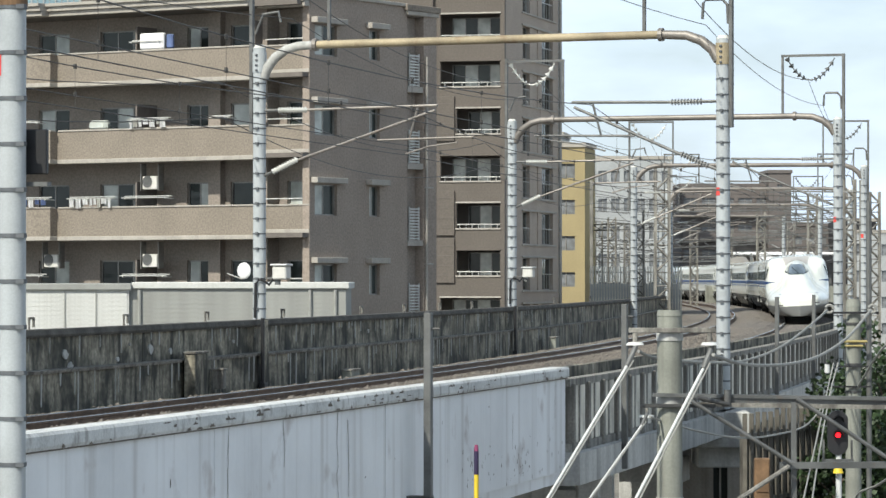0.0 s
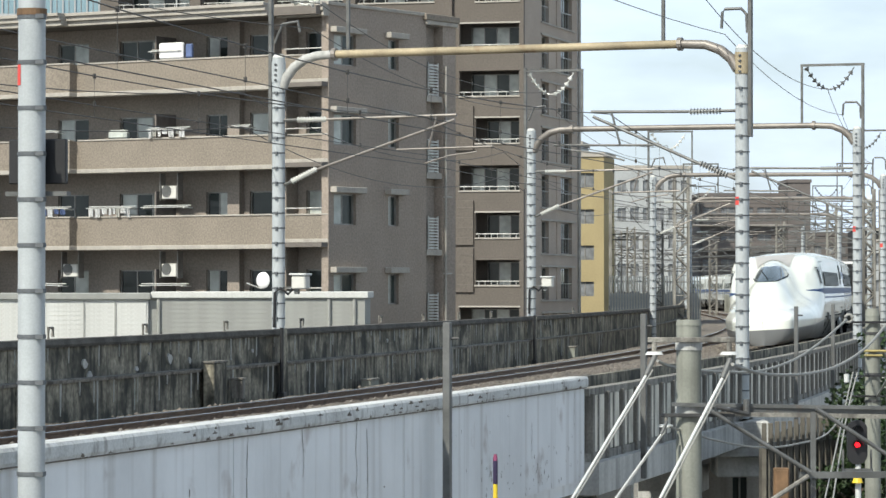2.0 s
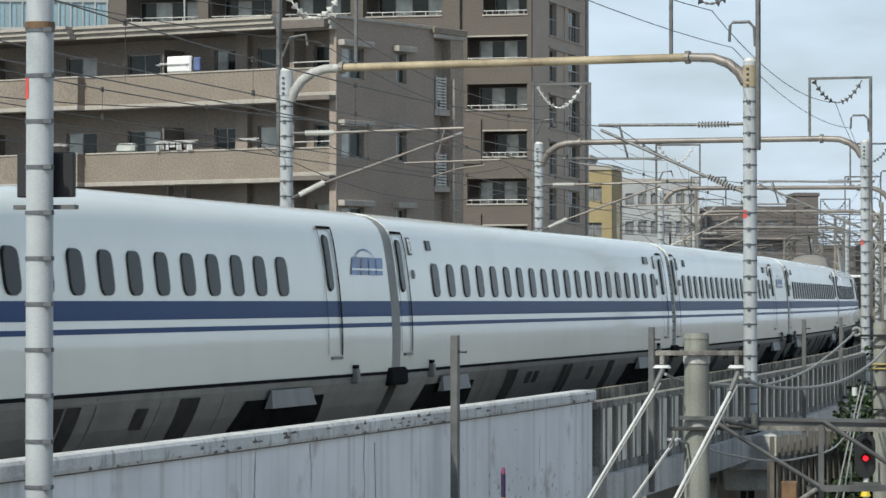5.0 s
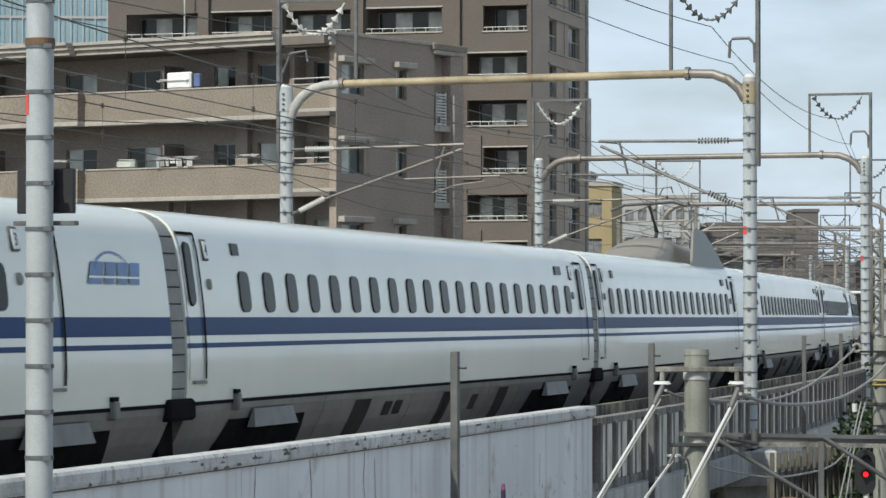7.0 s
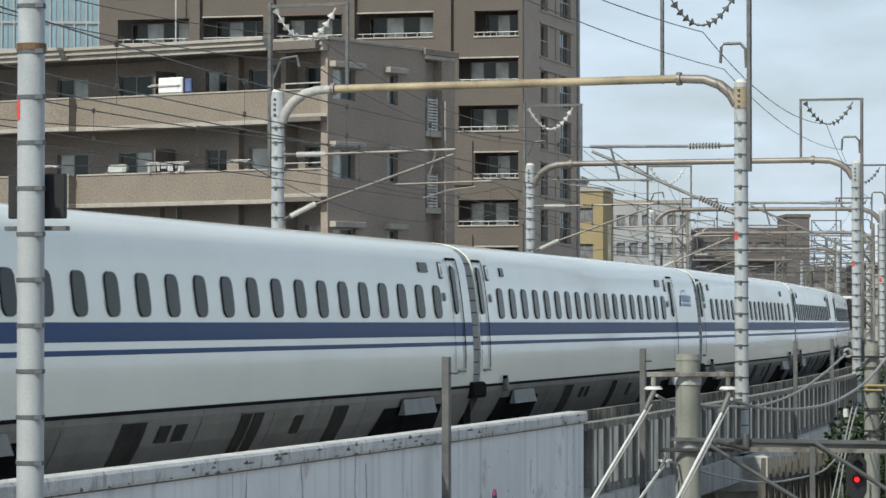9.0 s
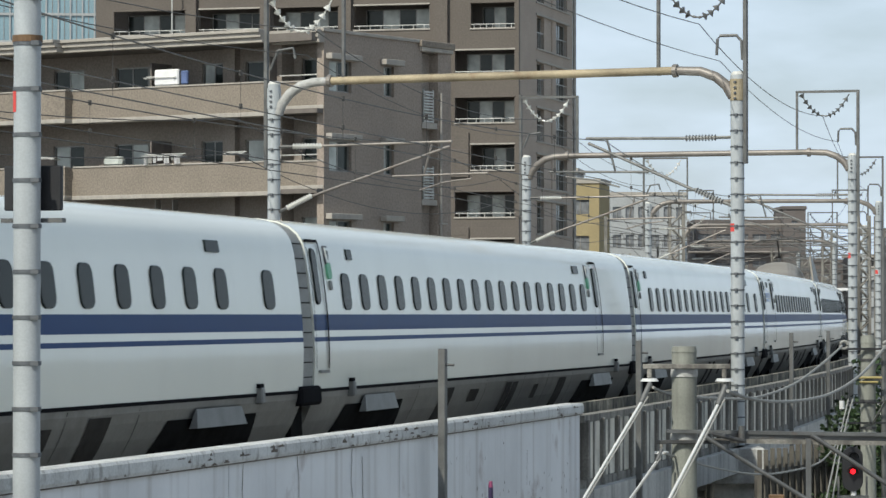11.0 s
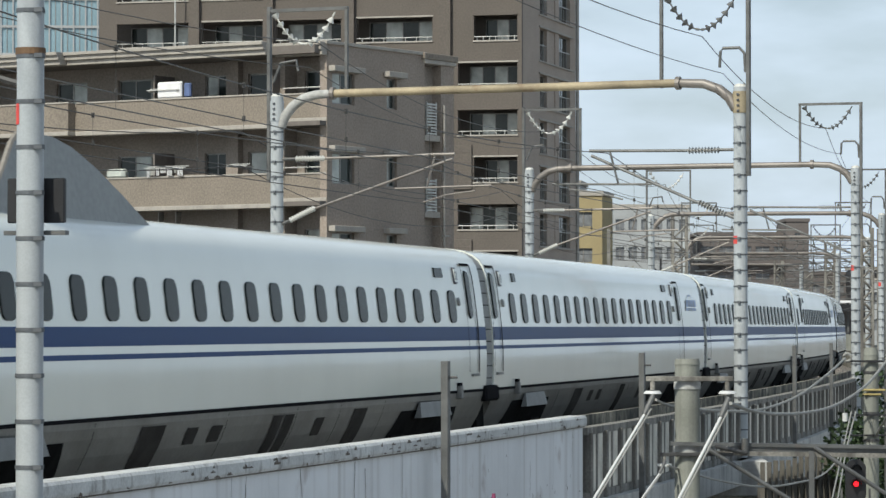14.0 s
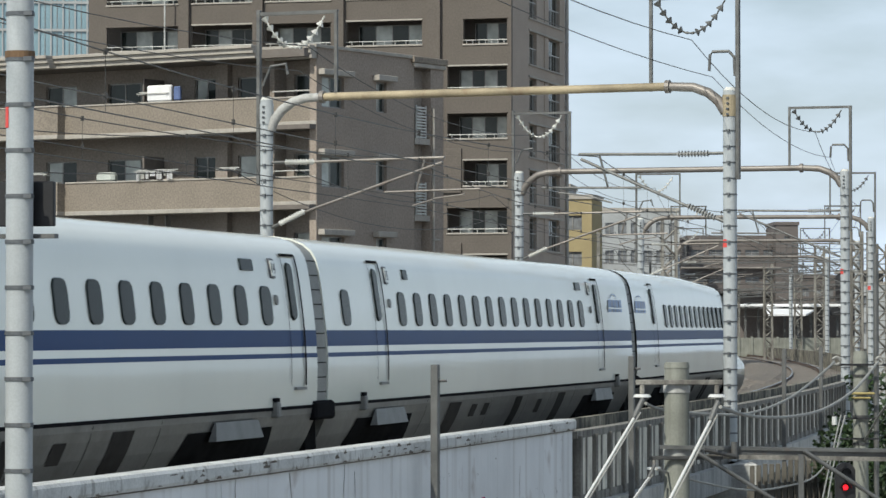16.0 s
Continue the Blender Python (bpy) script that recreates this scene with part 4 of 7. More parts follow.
def build_tower():
    """Taller block behind it, recessed balconies in bays."""
    ax, ay = Vector((0.966, -0.259, 0)), Vector((0.259, 0.966, 0))
    M = Matrix(((ax.x, ay.x, 0, 3.71), (ax.y, ay.y, 0, 203.0), (0, 0, 1, 0), (0, 0, 0, 1)))
    e = thing("apartment_tower", M, "tall warm-grey tiled apartment tower with recessed balconies", "apartment building")
    P = 2.86
    tops = [3.85 + P * k for k in range(-4, 10)]
    bays = [(-26.0, -21.3), (-20.4, -16.4), (-15.6, -11.4), (-10.4, -5.6)]
    holes = []
    for i, zt in enumerate(tops):
        for a, b in bays:
            holes.append((a, b, zt - 1.45, zt))
        wide = i in (3, 6, 8, 9, 11, 12)
        holes.append((-4.0 if wide else -3.0, -0.28, zt - 1.5, zt))
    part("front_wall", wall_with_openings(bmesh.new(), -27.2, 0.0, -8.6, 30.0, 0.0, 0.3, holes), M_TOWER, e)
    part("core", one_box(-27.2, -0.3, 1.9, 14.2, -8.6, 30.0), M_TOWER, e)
    for i, (a, b, z0, z1) in enumerate(holes):
        if z0 < -1:
            continue
        part("balcony_floor", one_box(a, b, 0.3, 1.8, z0 - 0.15, z0 - 0.02), M_SOFFIT, e)
        front_pane(e, a + 0.3, b - 0.2, z0 - 0.02, z1 - 0.1, 1.75, ([M_GLASS, M_CURTAIN, M_GLASS], [M_CURTAIN, M_GLASS], [M_GLASS, M_CURTAIN])[i % 3], 4 if b - a > 3.2 else 3)
        bm = one_tube([(a, 0.06, z0 + 0.22), (b, 0.06, z0 + 0.22)], 0.03, seg=5)
        for j in range(7):
            x = a + (b - a) * (j + 0.5) / 7
            box(bm, x - 0.015, x + 0.015, 0.04, 0.08, z0, z0 + 0.22)
        part("balcony_rail", bm, M_PALEFRAME, e)
        part("sill", one_box(a - 0.05, b + 0.05, -0.07, 0.2, z0 - 0.1, z0, bevel=0.01), M_TRIM, e)
        part("lintel", one_box(a - 0.05, b + 0.05, -0.05, 0.1, z1, z1 + 0.1, bevel=0.01), M_TRIM if i % 2 else M_TOWER, e)
    for a, b in bays[1:]:
        part("pilaster", one_box(a - 0.75, a - 0.1, -0.3, 0.0, -8.6, 30.0), M_TOWER, e)
    part("pilaster", one_box(-5.2, -4.4, -0.3, 0.0, 13.0, 30.0), M_TOWER, e)
    side, turn = [], Matrix(((0, -1, 0, 0), (1, 0, 0, 0), (0, 0, 1, 0), (0, 0, 0, 1)))
    for zt in tops:
        side += [(4.6, 6.5, zt - 2.4, zt - 0.42), (7.2, 8.7, zt - 2.4, zt - 0.42), (9.7, 12.8, zt - 2.4, zt - 0.42)]
    bm = wall_with_openings(bmesh.new(), 0.3, 14.3, -8.6, 30.0, 0.0, 0.3, side)
    bmesh.ops.transform(bm, matrix=turn, verts=bm.verts)
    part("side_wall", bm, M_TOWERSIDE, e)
    for a, b, z0, z1 in side:
        if z0 < -1:
            continue
        if 7 < a < 9:
            part("infill_panel", one_box(-0.12, -0.06, a, b, z0, z1), M_TOWERSIDE, e)
        else:
            front_pane(e, a, b, z0, z1, 0.26, [M_GLASS, M_GLASS], 2, face="x")
            part("side_rail", one_box(-0.08, -0.03, a, b, z0 + 0.95, z0 + 1.0), M_FRAME, e)
            for j in range(5):
                y = a + (b - a) * (j + 0.5) / 5
                part("side_rail", one_box(-0.07, -0.04, y - 0.02, y + 0.02, z0, z0 + 0.95), M_FRAME, e)
    for zt in tops[3:]:
        part("side_band", one_box(0.0, 0.1, 4.3, 13.4, zt - 0.4, zt - 0.28, bevel=0.01), M_TRIM, e)
        part("side_band", one_box(0.0, 0.1, 4.3, 13.4, zt - 2.52, zt - 2.42, bevel=0.01), M_TRIM, e)
    for i, zt in enumerate(tops):
        if 0 < zt < 14 and i not in (3, 6, 8, 9, 11, 12):
            part("cladding", one_box(-4.3, -3.1, -0.14, 0.0, zt - 1.95, zt + 0.75, bevel=0.015), M_TOWER, e, "grooved cladding panel")
            for j in range(4):
                part("groove", one_box(-4.3, -3.1, -0.155, -0.14, zt - 1.5 + j * 0.6, zt - 1.47 + j * 0.6), M_SOFFIT, e)
    part("corner_pipe", one_tube([(0.1, 14.4, -8.6), (0.1, 14.4, 29.5)], 0.12, seg=8), M_FRAME, e)
    part("aerial_pole", one_tube([(-21.8, -1.0, 12), (-21.8, -1.0, 25)], 0.05, seg=6), M_PALEFRAME, e)
    part("roof", one_box(-27.4, 0.2, -0.2, 14.5, 30.0, 30.4), M_TRIM, e)


def simple_block(name, x, y, yaw, w, d, z1, wall, floors, cols, label, pitch=2.9, win=(1.3, 1.2), group="", balcony=False, top_pitch=1.2, glass=None, side_wall=None, side_cols=2):
    """A farther house: walls, roof edge, and rows of framed windows; w wide, centred on x, its front at y."""
    M = Matrix.Translation((x, y, 0)) @ Matrix.Rotation(radians(yaw), 4, "Z")
    e = thing(name, M, label, "building", group)
    holes = []
    for k in range(floors):
        for c in range(cols):
            cx = -w / 2 + w * (c + 0.5) / cols
            zt = z1 - top_pitch - k * pitch
            holes.append((cx - win[0] / 2, cx + win[0] / 2, zt - win[1], zt))
    part("wall", wall_with_openings(bmesh.new(), -w / 2, w / 2, -8.6, z1, 0.0, 0.35, holes), wall, e)
    part("body", one_box(-w / 2, w / 2, 0.36, d, -8.6, z1 - 0.05), side_wall or wall, e)
    part("roof_edge", one_box(-w / 2 - 0.12, w / 2 + 0.12, -0.12, d + 0.1, z1, z1 + 0.35), M_TRIM if wall is not M_FARBROWN else M_FARBROWN, e)
    pane = None
    for a, b, z0, zt in holes:
        if pane is None:
            pane = part("window", one_box(-win[0] / 2, win[0] / 2, 0.2, 0.26, -win[1], 0), glass or M_FARGLASS, e)
            mull = part("mullion", one_box(-0.04, 0.04, 0.14, 0.2, -win[1], 0), M_FRAME, e)
            pane.matrix_basis = mull.matrix_basis = Matrix.Translation(((a + b) / 2, 0, zt))
        else:
            again(pane, Matrix.Translation(((a + b) / 2, 0, zt)))
            again(mull, Matrix.Translation(((a + b) / 2, 0, zt)))
    if balcony:
        for k in range(floors):
            zt = z1 - top_pitch - k * pitch - win[1]
            part("balcony", one_box(-w / 2, w / 2, -1.1, 0.0, zt - 0.35, zt + 0.7), wall, e)
    return e


build_near_block()
build_tower()


def build_low_building():
    e = thing("flat_roofed_building", Matrix.Translation((0, 0, 0)), "low flat-roofed building with white horizontal siding", "building")
    d = 97.0
    x0, x1, x2 = -16.00, -9.04, -2.80
    top = 2.0
    part("wall", one_box(x0, x1, d, d + 6, -8.6, top - 0.12), M_SIDING, e)
    # right-hand wall: its weaker light is put into the siding colour
    part("wall", one_box(x1, x2, d + 0.15, d + 6, -8.6, top - 0.12), M_SIDINGDIM, e)
    part("roof_edge", one_box(x0 - 0.1, x1 + 0.08, d - 0.12, d + 6, top - 0.16, top + 0.03, bevel=0.02), M_SIDINGDIM, e)
    part("roof_edge", one_box(x1 + 0.08, x2 + 0.1, d + 0.04, d + 6, top - 0.12, top + 0.07, bevel=0.02), M_SIDING, e)
    board = None
    for i in range(16):
        m = Matrix.Translation((0, 0, top - 0.3 - i * 0.13))
        if board is None:
            bm = one_box(x0, x1 - 0.05, d - 0.02, d, -0.062, 0.062)
            board = part("siding_board", bm, M_SIDING, e)
            board.matrix_basis = m
        else:
            again(board, m)
    board = None
    for i in range(16):
        m = Matrix.Translation((0, 0, top - 0.24 - i * 0.13))
        if board is None:
            board = part("siding_board", one_box(x1 + 0.1, x2, d + 0.135, d + 0.15, -0.062, 0.062), M_SIDINGDIM, e)
            board.matrix_basis = m
        else:
            again(board, m)
    for x in (-8.74, -3.83, -3.10):
        part("downpipe", one_tube([(x, d + 0.08, -2), (x, d + 0.08, top - 0.15)], 0.05, seg=8), M_SIDINGDIM, e)
    for x in (-10.88, -9.98):
        part("trim_strip", one_box(x - 0.02, x + 0.02, d - 0.05, d - 0.03, -2, top - 0.2), M_SIDINGDIM, e)


build_low_building()
yb = simple_block("yellow_building", 9.75, 268.0, -12, 3.1, 5, 12.6, M_YELLOW, 6, 1, "narrow yellow rendered building with small windows", pitch=2.88, win=(1.5, 1.15), top_pitch=1.3)
simple_block("pale_annex", 8.6, 285.0, -8, 3.0, 6, 14.2, M_FARWHITE, 2, 1, "pale stair tower rising behind the yellow building", pitch=3, win=(0.8, 1.0))
simple_block("white_office_block", 20.0, 352.0, 4, 8.0, 12, 14.6, M_FARWHITE, 6, 6, "far white apartment block with rows of windows", pitch=2.9, win=(0.9, 1.3), balcony=False)
simple_block("brown_apartment_block", 30.5, 362.0, 2, 9.8, 12, 12.0, M_FARBROWN, 6, 5, "far brown apartment block with balconies", pitch=2.8, win=(1.5, 1.5), balcony=True)
simple_block("brown_stair_tower", 36.0, 360.0, 2, 2.4, 8, 13.4, M_FARBROWN, 1, 1, "brown stair tower beside the far apartment block", win=(0.6, 0.6))
simple_block("red_brick_building", 42.5, 390.0, 0, 7.0, 10, 8.2, M_FARBROWN, 4, 5, "far red-brown building with rows of small windows", pitch=2.4, win=(0.9, 0.9))
simple_block("dark_office_block", 46.6, 380.0, 0, 4.5, 8, 8.6, M_BLACK, 3, 3, "dark far block with a flat roof", pitch=2.2, win=(0.9, 0.8))
simple_block("grey_building", 47.5, 360.0, -5, 8.0, 8, 7.0, M_FARWHITE, 4, 3, "pale grey far building with shuttered windows", pitch=2.8)
simple_block("glass_office_tower", -46.0, 400.0, 5, 20.0, 16, 62.0, M_FARWHITE, 18, 14, "tall office tower with a blue glass curtain wall", pitch=3.3, win=(1.25, 3.0), glass=M_BLUEGLASS)
# ---- the train: sixteen coaches ----
PROFILE = [(0.0, 3.49), (0.6, 3.475), (0.98, 3.44), (1.24, 3.385), (1.4, 3.31), (1.51, 3.21), (1.57, 3.1), (1.6, 2.98), (1.628, 2.75), (1.655, 2.45), (1.674, 2.15), (1.68, 1.95), (1.68, 1.6), (1.66, 1.3), (1.635, 1.06)]
LOW = [(1.635, 1.06), (1.618, 0.97), (1.57, 0.85), (1.47, 0.65), (1.34, 0.45), (1.2, 0.3)]
HALF = 12.25


def half_width(z):
    for (a, za), (b, zb) in zip(PROFILE, PROFILE[1:]):
        if za >= z >= zb:
            return a + (b - a) * (za - z) / (za - zb)
    return 1.635


def low_x(z):
    """Half-width of the tucked-in skirt at the height z."""
    for (a, za), (b, zb) in zip(LOW, LOW[1:]):
        if za >= z >= zb:
            return a + (b - a) * (za - z) / (za - zb)
    return LOW[-1][0]


def skirt_patch(s, ya, yb, lo, hi, lean=0.0, proud=0.012, n=4):
    """A panel that follows the skirt between two heights."""
    bm = bmesh.new()
    zs = [lo + (hi - lo) * k / n for k in range(n + 1)]
    rows = [[bm.verts.new((s * (low_x(z) + proud), y + lean * (z - lo) * (1 if y == yb else -1), z)) for y in (ya, yb)] for z in zs]
    for p, q in zip(rows, rows[1:]):
        bm.faces.new((p[0], p[1], q[1], q[0]))
    return bm


def shell(bm, prof, y0, y1, steps=1, grow=0.0):
    pts = [(-x, z) for x, z in prof[::-1] if x > 0] + [(x, z) for x, z in prof]
    if prof[0][0] > 0:
        pts = [(x, z) for x, z in prof]
    rows = [[bm.verts.new((x * (1 + grow / max(abs(x), 0.3)), y0 + (y1 - y0) * i / steps, z + grow * (abs(x) < 1.3))) for x, z in pts] for i in range(steps + 1)]
    for a, b in zip(rows, rows[1:]):
        for j in range(len(pts) - 1):
            bm.faces.new((a[j], a[j + 1], b[j + 1], b[j]))
    return rows


def side_strip(y0, y1, z0, z1, proud=0.004, sides=(1, -1), n=3):
    """A thin painted band that follows the flank."""
    bm = bmesh.new()
    for s in sides:
        rows = [[bm.verts.new((s * (half_width(z0 + (z1 - z0) * k / n) + proud), y, z0 + (z1 - z0) * k / n)) for k in range(n + 1)] for y in (y0, y1)]
        for k in range(n):
            bm.faces.new((rows[0][k], rows[0][k + 1], rows[1][k + 1], rows[1][k]))
    return bm


def flank_pane(w, h, z, corner=0.12, proud=0.022):
    """A rounded pane, centred at height z, lying on the near flank."""
    bm = bmesh.new()
    ring = []
    for cx, cz, a0 in ((w / 2 - corner, h / 2 - corner, 0), (-w / 2 + corner, h / 2 - corner, 90), (-w / 2 + corner, -h / 2 + corner, 180), (w / 2 - corner, -h / 2 + corner, 270)):
        for k in range(4):
            a = radians(a0 + 30 * k)
            ring.append((cx + corner * math.cos(a), cz + corner * math.sin(a)))
    outer = [bm.verts.new((half_width(z + b) + proud, a, z + b)) for a, b in ring]
    for i in range(7):
        bm.faces.new((outer[(3 - i) % 16], outer[4 + i], outer[5 + i], outer[(2 - i) % 16]))
    back = [bm.verts.new((half_width(z + b * 1.06) - 0.01, a * 1.08, z + b * 1.06)) for a, b in ring]
    for i in range(len(ring)):
        j = (i + 1) % len(ring)
        bm.faces.new((outer[i], back[i], back[j], outer[j]))
    return bm


FLIP = Matrix.Rotation(math.pi, 4, "Z")
WINDOW_Z, WIN_W, WIN_H = 2.42, 0.42, 0.5


def add_door(e, y):
    """Plug door on both flanks: dark seal lines, a narrow window and a pale step below."""
    for s, rot in ((1, Matrix.Identity(4)), (-1, FLIP)):
        yy = y if s == 1 else -y
        bm = bmesh.new()
        zs = [1.36 + (3.1 - 1.36) * k / 10 for k in range(11)]
        for y0, wd in ((yy + 0.34, 0.065), (yy - 0.28, 0.02)):
            for a, b in zip(zs, zs[1:]):
                bm.faces.new([bm.verts.new((half_width(z) + 0.02, q, z)) for q, z in ((y0, a), (y0 + wd, a), (y0 + wd, b), (y0, b))])
        bm.faces.new([bm.verts.new((half_width(z) + 0.02, q, z)) for q, z in ((yy - 0.28, 3.09), (yy + 0.4, 3.09), (yy + 0.4, 3.13), (yy - 0.28, 3.13))])
        d = part("door", bm, M_SEAM, e, "white plug door outlined by a black seal")
        d.matrix_basis = rot
        w = part("door_window", flank_pane(0.24, 0.75, 2.62, 0.1, 0.03), M_PANE, d)
        w.matrix_basis = Matrix.Translation((0, yy, 0))
        part("door_step", one_box(1.64, 1.7, yy - 0.1, yy + 0.36, 1.3, 1.34), M_FAIRING, d)


def add_underbody(e, y0, y1, bogies, seed):
    rnd = random.Random(seed)
    pts = LOW
    bm = bmesh.new()
    for s in (1, -1):
        rows = [[bm.verts.new((s * x, y, z)) for x, z in pts] for y in (y0, y1)]
        for j in range(len(pts) - 1):
            bm.faces.new((rows[0][j], rows[0][j + 1], rows[1][j + 1], rows[1][j]))
    bm.faces.new([bm.verts.new(p) for p in ((1.2, y0, 0.3), (-1.2, y0, 0.3), (-1.2, y1, 0.3), (1.2, y1, 0.3))])
    for y in (y0, y1):
        bm.faces.new([bm.verts.new((x, y, z)) for x, z in [(-a, b) for a, b in pts] + pts[::-1]])
    part("underbody", bm, M_SKIRT, e, "grimy grey underbody skirts")
    part("shadow_gap", side_strip(y0, y1, 1.045, 1.09, 0.008), M_SEAM, e)
    for b in bogies:
        for s in (1, -1):
            # black sheet on the uncut skirt paints the shaded bogie recess
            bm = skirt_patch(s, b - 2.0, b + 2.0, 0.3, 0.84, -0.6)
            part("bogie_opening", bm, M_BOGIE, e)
            bm = bmesh.new()
            f0 = [(1.58, b - 0.95, 0.72), (1.58, b + 0.95, 0.72), (1.64, b + 0.85, 0.95), (1.64, b - 0.85, 0.95)]
            f1 = [(1.69, b - 0.95, 0.72), (1.69, b + 0.95, 0.72), (1.66, b + 0.85, 0.95), (1.66, b - 0.85, 0.95)]
            va, vb = [bm.verts.new((s * x, y, z)) for x, y, z in f0], [bm.verts.new((s * x, y, z)) for x, y, z in f1]
            bm.faces.new(va), bm.faces.new(vb)
            for i in range(4):
                bm.faces.new((va[i], va[(i + 1) % 4], vb[(i + 1) % 4], vb[i]))
            part("bogie_fairing", bm, M_FAIRING, e, "light grey bogie fairing")
            for dy in (-1.25, 1.25):
                part("wheel", one_tube([(s * 1.24, b + dy, 0.43), (s * 1.38, b + dy, 0.43)], 0.4, seg=18), M_BOGIE, e, smooth=True)
    for y, w, lo, hi in ((-4.6, 0.85, 0.42, 0.94), (-2.9, 0.42, 0.68, 0.88), (-2.3, 0.42, 0.68, 0.88), (0.2, 0.42, 0.42, 0.94), (0.72, 0.42, 0.42, 0.94), (2.6, 0.4, 0.62, 0.86), (4.4, 0.7, 0.42, 0.94)):
        y += rnd.choice((0.0, 0.0, 0.35))
        if y0 < y < y1:
            for s in (1, -1):
                part("vent_panel", skirt_patch(s, y, y + w, lo, hi), M_SKIRTDARK, e)
    for y in (-6.2, -1.4, 1.6, 3.7, 6.0):
        if y0 < y < y1:
            for s in (1, -1):
                part("skirt_joint", skirt_patch(s, y, y + 0.018, 0.36, 1.03, proud=0.006), M_SEAM, e)
    for y in (y0 + 1.9, y1 - 1.9):
        part("axle_sensor", one_box(1.6, 1.72, y - 0.07, y + 0.07, 0.95, 1.16, bevel=0.02), M_FAIRING, e)
        part("sensor_cap", one_box(1.6, 1.7, y - 0.08, y + 0.08, 1.16, 1.21), M_SEAM, e)


def add_logo(e, y):
    """The blue badge beside the door: swoosh and block letters as plain shapes."""
    for s, rot in ((1, Matrix.Identity(4)), (-1, FLIP)):
        yy = y if s == 1 else -y
        bm = bmesh.new()
        for k in range(12):
            a0, a1 = math.pi * (0.1 + 0.8 * k / 12), math.pi * (0.1 + 0.8 * (k + 1) / 12)
            q = [(yy - 0.08 + 0.62 * math.cos(a), 2.5 + r * math.sin(a)) for a, r in ((a0, 0.345), (a1, 0.345), (a1, 0.33 - 0.02 * k / 12), (a0, 0.33 - 0.02 * k / 12))]
            bm.faces.new([bm.verts.new((half_width(z) + 0.016, u, z)) for u, z in q])
        for u0, u1, lean in ((-0.86, -0.46, 0.16), (-0.38, -0.08, 0.14), (0.02, 0.34, 0.08), (0.4, 0.72, 0.08)):
            q = [(yy + u0, 2.47), (yy + u1, 2.47), (yy + u1 + lean, 2.72), (yy + u0 + lean, 2.72)]
            bm.faces.new([bm.verts.new((half_width(z) + 0.016, u, z)) for u, z in q])
        b = part("badge", bm, M_LOGO, e, "blue and white badge")
        b.matrix_basis = rot
        b2 = bmesh.new()
        q = [(yy - 0.84, 2.535), (yy + 0.76, 2.535), (yy + 0.77, 2.56), (yy - 0.82, 2.56)]
        b2.faces.new([b2.verts.new((half_width(z) + 0.02, u, z)) for u, z in q])
        part("badge_line", b2, M_TRAIN, b)


def digits(text, size):
    """Block figures as a mesh in the xz plane, standing on the origin."""
    cu = bpy.data.curves.new("figures", "FONT")
    cu.body, cu.size, cu.align_x, cu.extrude = text, size, "CENTER", 0.001
    tmp = new("figures", cu)
    me = bpy.data.meshes.new_from_object(tmp)
    bm = bmesh.new()
    bm.from_mesh(me)
    bpy.data.objects.remove(tmp)
    bmesh.ops.transform(bm, matrix=Matrix(((0, 0, 1, 0), (1, 0, 0, 0), (0, 1, 0, 0), (0, 0, 0, 1))), verts=bm.verts)
    return bm


